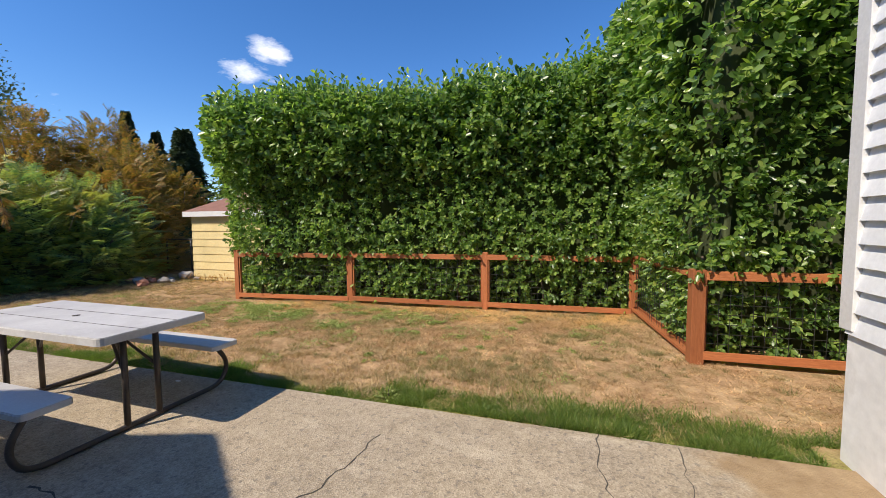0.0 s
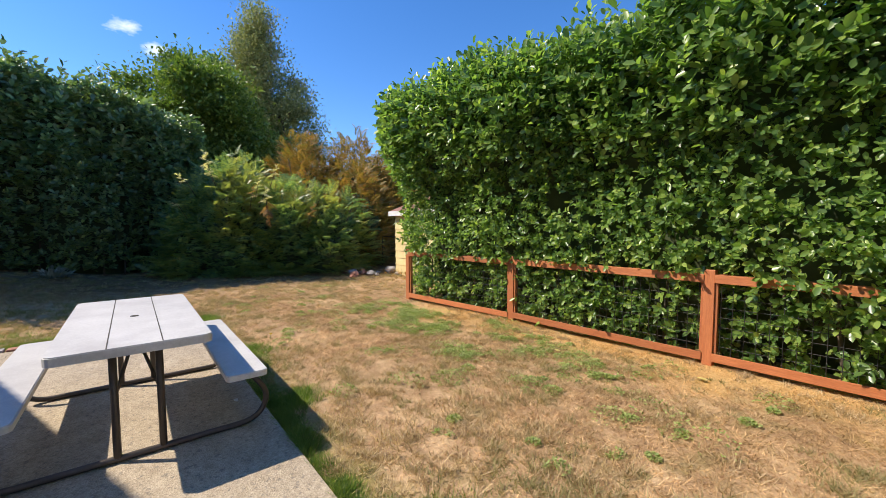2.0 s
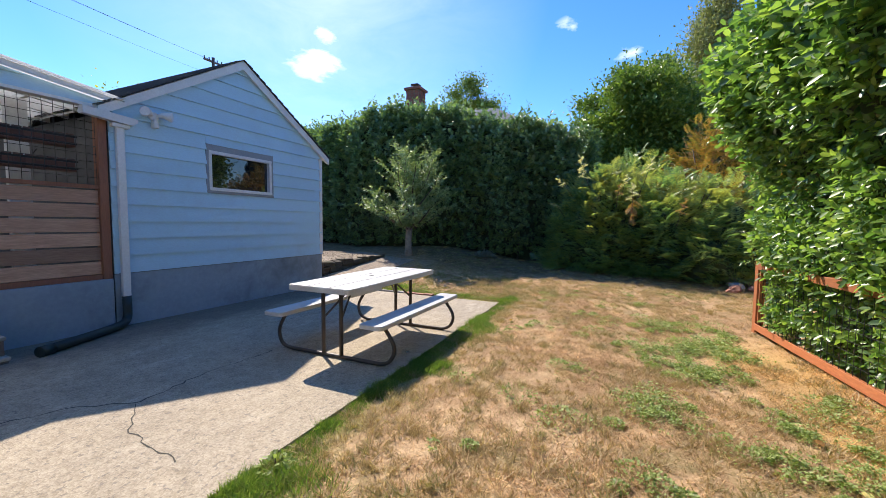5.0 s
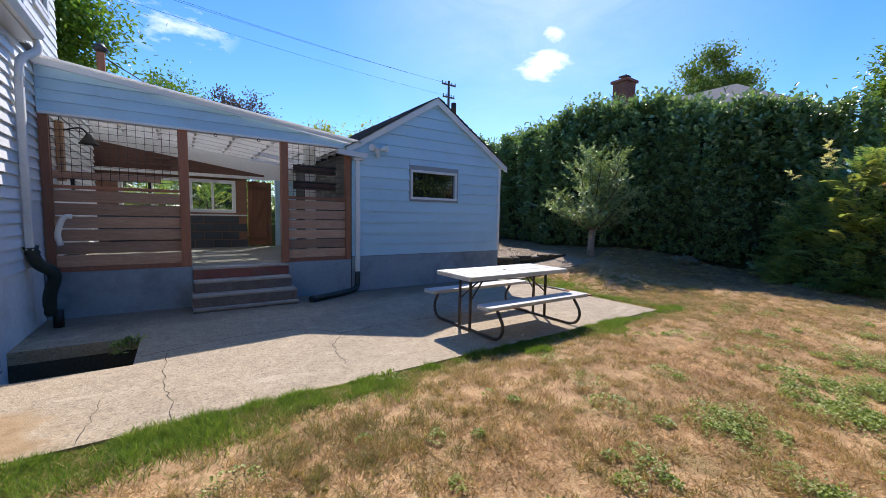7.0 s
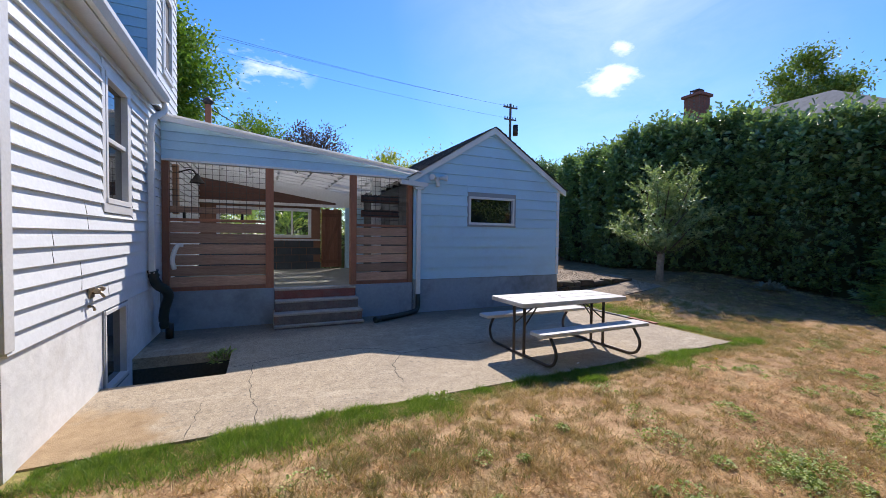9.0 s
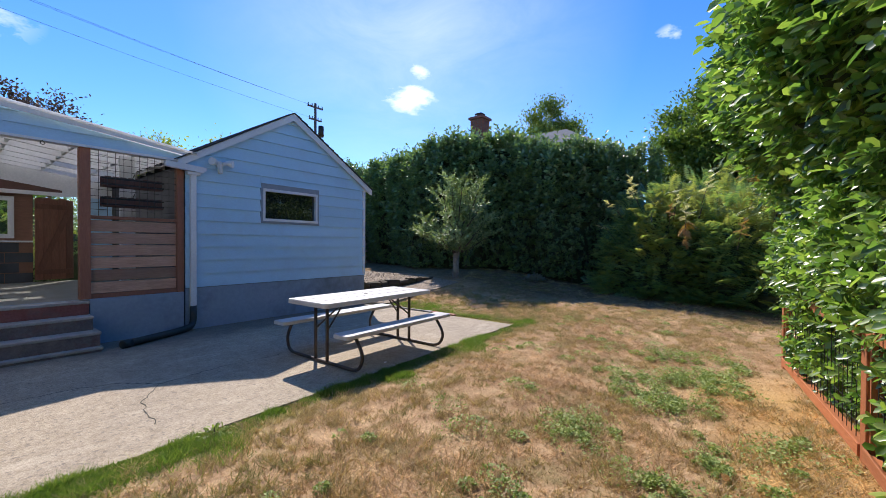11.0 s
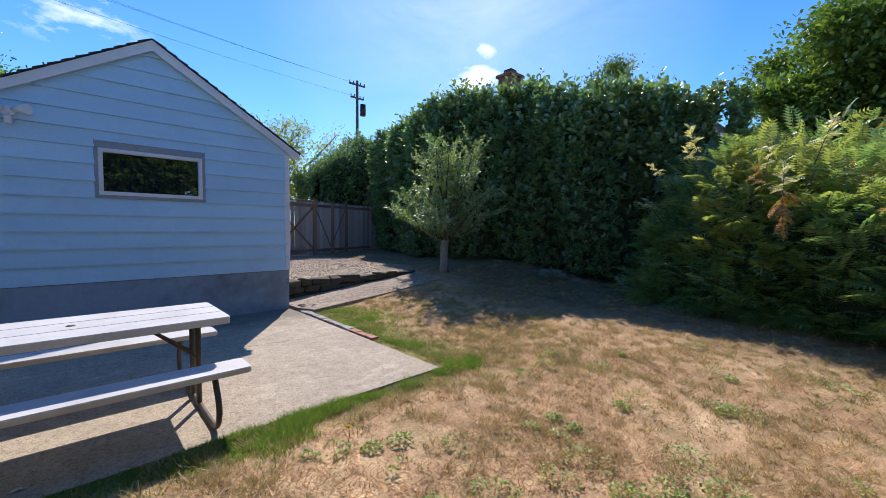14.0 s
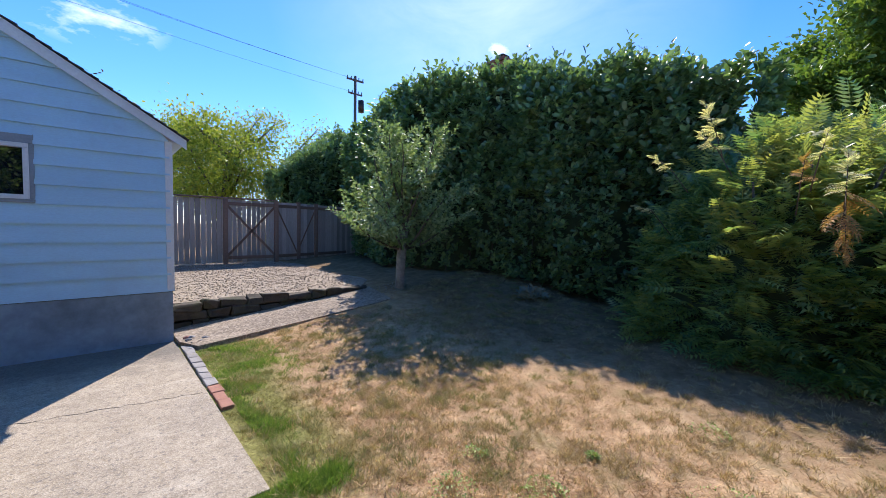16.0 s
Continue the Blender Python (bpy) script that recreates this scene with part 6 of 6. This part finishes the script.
lamp = thing("wall_lamp", "dark barn-style porch wall lamp", "lamp")
part("backboard", box(1.63, 1.715, -2.30, -2.16, 1.95, 2.85, 0.004), M["slat"], lamp)
part("arm", tube(arc([(1.63, -2.22, 2.72), (1.42, -2.22, 2.80), (1.34, -2.22, 2.68)]), 0.012, 8), M["iron"], lamp)
part("shade", tube([(1.34, -2.22, 2.70), (1.34, -2.22, 2.64), (1.34, -2.22, 2.54)], [0.03, 0.06, 0.13], 16, caps=False), M["iron"], lamp, "dark bell shade")

shelf = thing("porch_shelf", "weathered plank shelf inside the porch", "shelf")
part("board", box(0.42, 1.73, -1.72, -1.60, 1.96, 2.06, 0.004), M["slat"], shelf)
part("bracket", box(1.44, 1.48, -1.70, -1.62, 1.80, 1.96, 0.004), M["iron"], shelf)
part("bracket", box(0.55, 0.59, -1.70, -1.62, 1.80, 1.96, 0.004), M["iron"], shelf)

for z in (2.28, 1.98):
    pl = thing("hanging_planter", "dark brown slatted trough planter on the wire screen", "planter", "hanging planters")
    for k in range(8):
        x = -1.62 - k * 0.092
        part("slat", box(x - 0.075, x, -1.47, -1.455, z, z + 0.15, 0.003), M["planter"], pl)
    part("band", box(-2.36, -1.58, -1.455, -1.445, z + 0.02, z + 0.045), M["iron"], pl)
    part("band", box(-2.36, -1.58, -1.455, -1.445, z + 0.105, z + 0.13), M["iron"], pl)
    part("tray", box(-2.36, -1.6, -1.62, -1.47, z, z + 0.02), M["planter"], pl)
    part("back", box(-2.36, -1.6, -1.635, -1.62, z, z + 0.15), M["planter"], pl)
    part("hanger", tube([(-1.95, -1.45, z + 0.13), (-1.95, -1.42, z + 0.16), (-1.95, -1.335, z + 0.2)], 0.006, 6), M["iron"], pl)
post_in = tagged(link("porch_upright", box(-2.12, -1.92, -2.05, -1.98, FLOOR, 2.85, 0.004), M["white"]), "white painted upright behind the wire screen", "post", "", "structure")

for x in (-0.32, -0.95):
    hk = thing("hook", "small dark ring hook under the porch band", "hook", "ring hooks")
    ring_pts = [(x + 0.022 * math.cos(a), WALL + 0.045, 2.735 + 0.022 * math.sin(a)) for a in [k * math.pi / 6 for k in range(13)]]
    part("ring", tube(ring_pts, 0.006, 6, caps=False), M["iron"], hk)
    part("shank", tube([(x, WALL + 0.045, 2.757), (x, WALL + 0.02, 2.775)], 0.005, 6), M["iron"], hk)

tap = thing("faucet", "tarnished outdoor faucet with two handles on the siding", "faucet")
part("body", tube([(HX - 0.02, 1.60, 1.02), (HX - 0.10, 1.60, 1.02), (HX - 0.13, 1.60, 0.97)], [0.016, 0.016, 0.012], 8), M["brass"], tap)
part("plate", box(HX - 0.04, HX - 0.025, 1.54, 1.66, 0.97, 1.07, 0.004), M["brass"], tap)
for dy in (-0.07, 0.05):
    part("handle", tube([(HX - 0.09, 1.60 + dy - 0.02, 1.045), (HX - 0.09, 1.60 + dy + 0.02, 1.045)], 0.024, 10), M["brass"], tap)
part("pipe", tube([(HX - 0.03, 1.68, 0.90), (HX - 0.07, 1.68, 0.90), (HX - 0.08, 1.68, 0.86)], 0.013, 8), M["brass"], tap)

vent = thing("vent_pipe", "short wooden mast with metal cap above the porch roof", "vent pipe")
part("mast", box(1.30, 1.42, -4.2, -4.08, 3.35, 4.55), M["post"], vent)
part("cap", tube([(1.36, -4.14, 4.55), (1.36, -4.14, 4.62), (1.36, -4.14, 4.72)], [0.06, 0.13, 0.05], 12), M["wire"], vent)

a, c = Vector((1.36, -4.14, 4.5)), Vector((-9.5, -20.0, 6.2))
tagged(link("service_cable", tube([a.lerp(c, k / 12) - Vector((0, 0, 1.1 * 4 * (k / 12) * (1 - k / 12))) for k in range(13)], 0.012, 5), M["wire"]), "sagging black service cable over the porch roof", "cable")

# ---- edging, rocks, scraps ----
r = random.Random(12)
for k in range(11):
    y = 1.42 - 0.205 * (k if k < 3 else k * 1.02)
    bm = box(-6.56 + r.uniform(-0.012, 0.012), -6.455, y - 0.195, y, -0.05, 0.022 + r.uniform(-0.006, 0.008), 0.008)
    for v in bm.verts:
        v.co += Vector((noise.noise(v.co * 14), noise.noise(v.co * 14 + Vector((3, 0, 0))), noise.noise(v.co * 14 + Vector((0, 4, 0))))) * (0.004 if k < 3 else 0.014)
    tagged(link("edging_brick", bm, M["brick"] if k < 3 else M["rock"]), "worn orange brick set along the patio edge" if k < 3 else "rough grey edging stone along the patio", "brick" if k < 3 else "stone", "patio edging")


def rock(x, y, s, label, mat="rock", z=None):
    bm = bmesh.new()
    bmesh.ops.create_icosphere(bm, subdivisions=2, radius=1.0)
    g = ground_z(x, y) if z is None else z
    for v in bm.verts:
        k = 1 + 0.35 * noise.noise(v.co * 1.3 + Vector((x * 3, y * 3, 0)))
        v.co = Vector((x + v.co.x * s * k, y + v.co.y * s * 0.8 * k, g + s * 0.35 + v.co.z * s * 0.6 * k))
    tagged(link("rock", bm, M[mat]), label, "rock", "rocks by the shrubs")


for k in range(16):
    rock(-11.0 + r.uniform(-0.5, 1.0), 7.4 + r.uniform(-0.5, 1.0), r.uniform(0.08, 0.24), "grey rock piled by the shrub" if k % 3 else "reddish broken rock piled by the shrub", "rock" if k % 3 else "brick")
for k in range(26):
    x, y = -6.55 - abs(r.gauss(0, 0.28)), -1.35 + r.gauss(0, 0.25)
    if y > -1.74 and x < -6.48:
        rock(x, y, r.uniform(0.02, 0.055), "small rubble stone at the foundation corner", "brick" if k % 4 == 0 else "rock", 0.04)

chain = thing("chain_link_fence", "grey chain-link fence beside the shed", "fence")
for x in (-11.9, -10.9, -10.2):
    part("post", tube([(x, 8.9, -0.1), (x, 8.9, 1.05)], 0.022, 8), M["wire"], chain)
part("top_rail", tube([(-11.9, 8.9, 1.03), (-10.2, 8.9, 1.03)], 0.018, 8), M["wire"], chain)
for k in range(24):
    x = -11.9 + k * 0.1
    for d in (-1, 1):
        lo, hi = Vector((x, 8.9, 0.0)), Vector((x + d * 1.0, 8.9, 1.0))
        t0 = 0.0 if -11.9 <= lo.x <= -10.2 else None
        if t0 is not None:
            f = min(1.0, (-10.2 - x) if d > 0 else (x + 11.9))
            if f > 0.05:
                part("wire", tube([lo, lo.lerp(hi, f)], 0.003, 4, caps=False), M["wire"], chain)

for x, y, s, mat_, lab in ((-2.62, 5.95, 0.05, "plume", "dry pale fallen leaf on the lawn"), (-3.4, 2.62, 0.035, "white", "small pale scrap on the patio"), (-3.2, 5.95, 0.05, "plume_brown", "brown fallen laurel leaf on the lawn"), (-5.2, 6.1, 0.05, "plume_brown", "brown fallen laurel leaf on the lawn"), (-1.2, 6.3, 0.05, "plume", "dry pale fallen leaf on the lawn")):
    bm = bmesh.new()
    z = (ground_z(x, y) + 0.03) if y > 2.85 else 0.004
    pts = [bm.verts.new((x + s * a_, y + s * b_, z + s * c_)) for a_, b_, c_ in ((-1, 0, 0.05), (-0.3, -0.5, 0.25), (0.5, -0.4, 0.15), (1, 0.1, 0.1), (0.4, 0.45, 0.2), (-0.4, 0.4, 0.3))]
    bm.faces.new(pts)
    solid = bmesh.ops.solidify(bm, geom=bm.faces[:], thickness=0.004)
    tagged(link("fallen_leaf" if "leaf" in lab else "scrap", bm, M[mat_]), lab, "leaf" if "leaf" in lab else "scrap")


# ---- small plants ----
def tuft(x, y, z, size, n, mat, label, name="weed", category="weed", group="", kind_leaf=0.5):
    g = np.random.default_rng(int(abs(x * 1000 + y * 77)))
    root = thing(name, label, category, group)
    a = g.uniform(0, 6.28, n)
    q = np.sqrt(g.uniform(0, 1, n))
    at = np.stack([x + size * 0.55 * q * np.cos(a), y + size * 0.55 * q * np.sin(a), z + size * 0.5 * g.uniform(0.05, 1, n) * (1 - 0.6 * q)], 1)
    way = np.stack([np.cos(a) * q, np.sin(a) * q, g.uniform(0.2, 1.0, n)], 1) + g.normal(0, 0.3, (n, 3))
    leaves("foliage", at, way, np.array((0, 0, 1.0)) + g.normal(0, 0.4, (n, 3)), size * 0.28, size * 0.28 * kind_leaf, M[mat], root)
    part("stalk", tube([(x, y, z - 0.01), (x, y, z + size * 0.45)], [0.006, 0.003], 5), M["bark"], root)


tuft(0.70, 0.42, -0.1, 0.30, 130, "weed", "feathery green weed growing in the window well", kind_leaf=0.3)
tuft(-12.16, 0.6, ground_z(-12.16, 0.6), 0.5, 150, "silver_leaf", "pale grey-leaved plant at the foot of the hedge", "plant", "plant", kind_leaf=0.45)
tuft(-1.35, 2.92, 0.0, 0.16, 60, "weed", "small weed at the patio edge")
dandelion = thing("dandelion", "yellow dandelion flower in the green grass", "flower")
DX, DY = -5.05, 3.33
DZ = ground_z(DX, DY)
M["dandelion"] = plain("yellow_petals", (0.70, 0.48, 0.02), (0.85, 0.62, 0.03), 60, 90, 0.7)
part("stalk", tube([(DX, DY, DZ - 0.01), (DX + 0.01, DY, DZ + 0.075)], 0.003, 6), M["weed"], dandelion)
g_ = np.random.default_rng(9)
ang_ = g_.uniform(0, 6.28, 60)
leaves("petals", np.tile(np.array((DX + 0.01, DY, DZ + 0.075)), (60, 1)), np.stack([np.cos(ang_), np.sin(ang_), g_.uniform(0.1, 1.2, 60)], 1), np.array((0, 0, 1.0)) + g_.normal(0, 0.3, (60, 3)), 0.024, 0.007, M["dandelion"], dandelion)
for x in (-9.5, -8.9, -10.0):
    tuft(x, 8.15, ground_z(x, 8.15), 0.45, 40, "plume_brown", "dry stalks against the yellow shed", "dry_weed", kind_leaf=0.15)

for x, y, rad, tall, seed in ((2.4, -9.8, 1.9, 4.6, 45), (-1.0, -10.4, 1.9, 4.4, 46), (-4.0, -10.0, 1.8, 4.2, 47)):
    shrub([(x, y, rad, tall)], 30, 0.42, "maple", "tall leafy green shrub behind the porch", seed)
for x, y, rad, tall, seed in ((0.9, -7.6, 0.95, 2.5, 41), (-0.6, -7.9, 1.0, 2.4, 42), (-2.3, -8.2, 1.0, 2.4, 44)):
    shrub([(x, y, rad, tall)], 40, 0.36, "sumac", "leafy garden shrub beyond the porch windows", seed)


# ---- grass ----
def blades(name, x, y, tall, lean, width, mat, label, category):
    n = len(x)
    a = rng.uniform(0, 6.28, n)
    b = rng.uniform(0, 6.28, n)
    z = height(x, y) - 0.004
    base = np.stack([x, y, z], 1)
    side = np.stack([np.cos(a), np.sin(a), np.zeros(n)], 1) * np.reshape(width, (-1, 1)) * 0.5
    tip = base + np.stack([np.cos(b) * lean * tall, np.sin(b) * lean * tall, tall], 1)
    v = np.stack([base - side, base + side, tip], 1).reshape(-1, 3)
    return tagged(raw(name, v, np.arange(3 * n).reshape(-1, 3), M[mat]), label, category, "", "stuff")


def fence_y(x):
    return np.interp(x, (-6.62, -4.03, -1.34, 1.13), (6.49, 6.75, 6.89, 7.00))


def patio_y(x):
    return np.interp(x, (-6.44, 0.62, 1.8), (FY_W, FY - 0.015, FY))


def on_lawn(x, y):
    a = (x > -6.46) & (x < 1.62) & (y > patio_y(x) + 0.01) & (y < fence_y(x) + 0.25)
    b = (x <= -6.46) & (y < 9.0) & (y > np.interp(-x, (6.46, 6.62, 8.3, 9.7, 13), (-0.4, -0.6, -0.83, -0.72, -2.2)))
    c = (x >= 1.0) & (x < 4.0) & (y > 3.1) & (y < 4.6)
    edge = (x <= -6.46) & (x > -6.58) & (y < 1.45)
    return (a | b | c) & ~edge


LATTICE = np.random.default_rng(5).uniform(-1, 1, (128, 128))


def lattice_noise(x, y):
    i, j = np.floor(x).astype(int), np.floor(y).astype(int)
    u, v = x - i, y - j
    u, v = u * u * (3 - 2 * u), v * v * (3 - 2 * v)
    i0, j0, i1, j1 = i % 128, j % 128, (i + 1) % 128, (j + 1) % 128
    return (LATTICE[i0, j0] * (1 - u) + LATTICE[i1, j0] * u) * (1 - v) + (LATTICE[i0, j1] * (1 - u) + LATTICE[i1, j1] * u) * v


def patches(x, y, scale, seed):
    """Random unevenness on plan at three sizes, about -1 to 1."""
    out = 0.0
    for k, w in ((1.0, 0.9), (2.1, 0.55), (4.3, 0.35)):
        c, s = math.cos(seed + k), math.sin(seed + k)
        out = out + w * lattice_noise((c * x - s * y) * scale * k * 0.55 + seed * 7.3, (s * x + c * y) * scale * k * 0.55 + seed * 3.1)
    return out


def lawn_points(n, x0, x1, y0, y1, fade=0.085):
    x, y = rng.uniform(x0, x1, n), rng.uniform(y0, y1, n)
    near = np.clip(1.25 - fade * np.hypot(x + 2.5, y - 4.8), 0.25, 1.0)
    ok = on_lawn(x, y) & (rng.uniform(0, 1, n) < near)
    return x[ok], y[ok]


# short dry thatch all over, thinner in worn places
x, y = lawn_points(800000, -13.2, 3.6, -2.2, 8.4)
thick = smooth(-0.8, 0.7, patches(x, y, 2.2, 2.0) + rng.normal(0, 0.35, len(x)))
ok = rng.uniform(0, 1, len(x)) < 0.35 + 0.65 * thick
x, y, thick = x[ok], y[ok], thick[ok]
blades("dry_grass", x, y, (0.010 + 0.028 * thick) * rng.uniform(0.5, 1.4, len(x)), rng.uniform(0.5, 3.0, len(x)), rng.uniform(0.004, 0.009, len(x)), "dry_blade", "short dry straw-coloured thatch of the lawn", "grass")

# loose straw lying flat
x, y = lawn_points(330000, -11.5, 2.6, -1.0, 7.6)
ok = rng.uniform(0, 1, len(x)) < 0.3 + 0.7 * smooth(-0.7, 0.6, patches(x, y, 2.6, 12.0))
x, y = x[ok], y[ok]
low = rng.uniform(0.006, 0.018, len(x))
blades("loose_straw", x, y, low, rng.uniform(0.022, 0.075, len(x)) / low, rng.uniform(0.0025, 0.005, len(x)), "dry_blade", "loose dry straw lying flat over the lawn", "grass")


def tufts(n, per, name, mat, tall, where, label):
    """Separate tussocks: blades that lean out from many small centres."""
    x, y = lawn_points(n, -13.2, 3.6, -2.2, 8.4)
    ok = rng.uniform(0, 1, len(x)) < where(x, y)
    x, y = x[ok], y[ok]
    big = rng.gamma(3.0, 0.33, len(x)).clip(0.35, 2.4)
    k = np.repeat(np.arange(len(x)), (per * big).astype(int))
    off = rng.normal(0, 0.028, (2, len(k))) * big[k]
    tx, ty = x[k] + off[0] * 1.2, y[k] + off[1]
    fall = np.exp(-(off[0] ** 2 + off[1] ** 2) / (2 * (0.03 * big[k]) ** 2))
    ok = on_lawn(tx, ty)
    tx, ty, fall, bk = tx[ok], ty[ok], fall[ok], big[k][ok]
    blades(name, tx, ty, tall * (0.35 + 0.65 * fall) * bk ** 0.6 * rng.uniform(0.5, 1.25, len(tx)), rng.uniform(0.2, 1.9, len(tx)), rng.uniform(0.004, 0.009, len(tx)), mat, label, "grass")


tufts(26000, 44, "dry_tufts", "brown_blade", 0.050, lambda x, y: 0.15 + 0.85 * smooth(-0.5, 0.8, patches(x, y, 1.7, 4.0)), "upright brown dry tufts in the lawn")
tufts(15000, 44, "olive_tufts", "olive_blade", 0.055, lambda x, y: 0.08 + 0.9 * smooth(0.0, 1.0, patches(x, y, 1.0, 9.0) + 0.35 * smooth(-6, -9, x)), "olive half-dry grass tufts in the lawn")

# green margin along the patio
n = 150000
x = np.concatenate([rng.uniform(-7.1, 2.9, n), rng.uniform(-7.6, -6.57, n // 3)])
y = np.concatenate([rng.normal(0, 0.24, n), rng.uniform(-0.55, 3.0, n // 3)])
y[:n] = patio_y(x[:n]) + 0.01 + np.abs(y[:n])
side_gap = np.maximum(-6.56 - x, 0)
d = np.where(x > -6.5, y - patio_y(x) - 0.01, np.where(y > 2.86, np.hypot(side_gap, y - 2.86), side_gap))
reach = 0.27 + 0.20 * patches(x, y, 3.0, 5.0) + 0.26 * smooth(-2.5, 1.0, x) - 0.08 * smooth(-3, -6, x) + 0.45 * smooth(1.6, 0.0, y)
ok = on_lawn(x, y) & (rng.uniform(0, 1, len(x)) < smooth(1.7, 0.25, d / np.maximum(reach, 0.1)))
x, y = x[ok], y[ok]
rag = smooth(-0.7, 1.0, patches(x, y, 6.0, 8.0))
blades("green_grass", x, y, (0.015 + 0.062 * rag) * rng.uniform(0.45, 1.25, len(x)), rng.uniform(0.2, 1.3, len(x)), rng.uniform(0.004, 0.008, len(x)), "green_blade", "longer green grass along the patio edge", "grass")

n = 200000
x, y = rng.uniform(-13, 1.4, n), rng.uniform(-1, 8, n)
green = patches(x, y, 1.1, 21.0) - 0.65 + 0.45 * smooth(-6.5, -9.5, x)
ok = on_lawn(x, y) & (rng.uniform(0, 1, n) < np.clip(green, 0, 0.9))
x, y = x[ok], y[ok]
blades("faded_grass", x, y, rng.uniform(0.015, 0.04, len(x)), rng.uniform(0.2, 1.2, len(x)), rng.uniform(0.003, 0.006, len(x)), "olive_blade", "faded green grass in worn patches of lawn", "grass")

# creeping weeds
cx, cy, cs = [], [], []
r = random.Random(77)
for k in range(640):
    if k < 330:
        a, b_ = r.gauss(-3.9, 1.3), r.gauss(5.45, 0.5)
    elif k < 430:
        a, b_ = r.gauss(-5.4, 0.6), r.gauss(5.6, 0.35)
    else:
        a, b_ = r.uniform(-9.5, 1.0), r.uniform(3.3, 6.3)
    s = min(0.22, 0.035 + r.expovariate(13))
    lump = noise.noise(Vector((a * 1.4, b_ * 1.4, 3.0)))
    if lump < (-0.05 if k < 430 else 0.08) or not bool(on_lawn(np.array([a]), np.array([b_]))[0]) or b_ > float(fence_y(a)) - 0.3:
        continue
    cx.append(a), cy.append(b_), cs.append(s)
cx, cy, cs = np.array(cx), np.array(cy), np.array(cs)
per = 150
k = np.repeat(np.arange(len(cx)), per)
ang, q = rng.uniform(0, 6.28, len(k)), np.sqrt(rng.uniform(0, 1, len(k)))
x, y = cx[k] + 1.15 * cs[k] * q * np.cos(ang), cy[k] + 1.15 * cs[k] * q * np.sin(ang)
z = height(x, y) + 0.014 + 0.055 * (1 - q ** 2) * rng.uniform(0.3, 1.0, len(k)) * (cs[k] / 0.1)
at = np.stack([x, y, z], 1)
way = np.stack([np.cos(ang), np.sin(ang), rng.uniform(0.1, 0.8, len(k))], 1) + rng.normal(0, 0.5, (len(k), 3))
size = rng.uniform(0.012, 0.026, len(k)) * smooth(-0.75, -0.1, patches(x, y, 13.0, 31.0)).clip(0.02, 1)
tagged(leaves("creeping_weeds", at, way, np.array((0, 0, 1.0)) + rng.normal(0, 0.35, (len(k), 3)), size, size * 0.8, M["weed"], None), "low clover-like creeping weeds in the dry lawn", "weeds", "", "stuff")

# loose gravel stones
n = 5200
x, y = rng.uniform(-10.4, -6.5, n), rng.uniform(-8, -0.7, n)
top_ = (y < -2.0) & (x > np.interp(-y, (2, 3.4, 8), (-9.6, -10.6, -11.2)))
low_ = (y > -1.72) & (y < np.interp(-x, (6.46, 6.62, 8.3, 9.7, 13), (-1.0, -0.66, -0.88, -0.78, -2.2)))
ok = top_ | low_
x, y, top_ = x[ok], y[ok], top_[ok]
z = np.where(top_, 0.413, np.maximum(0.05, height(x, y) + 0.022))
s = rng.uniform(0.008, 0.024, len(x))
octa = np.array([(1, 0, 0), (0, 1, 0), (-1, 0, 0), (0, -1, 0), (0, 0, 0.7), (0, 0, -0.7)])
faces = np.array([(0, 1, 4), (1, 2, 4), (2, 3, 4), (3, 0, 4), (1, 0, 5), (2, 1, 5), (3, 2, 5), (0, 3, 5)])
v = np.stack([x, y, z], 1)[:, None] + s[:, None, None] * octa[None] * rng.uniform(0.6, 1.3, (len(x), 6, 1))
tagged(raw("loose_gravel", v.reshape(-1, 3), (faces[None] + 6 * np.arange(len(x))[:, None, None]).reshape(-1, 3), M["gravel"]), "loose grey gravel stones on the terrace", "gravel", "", "stuff")
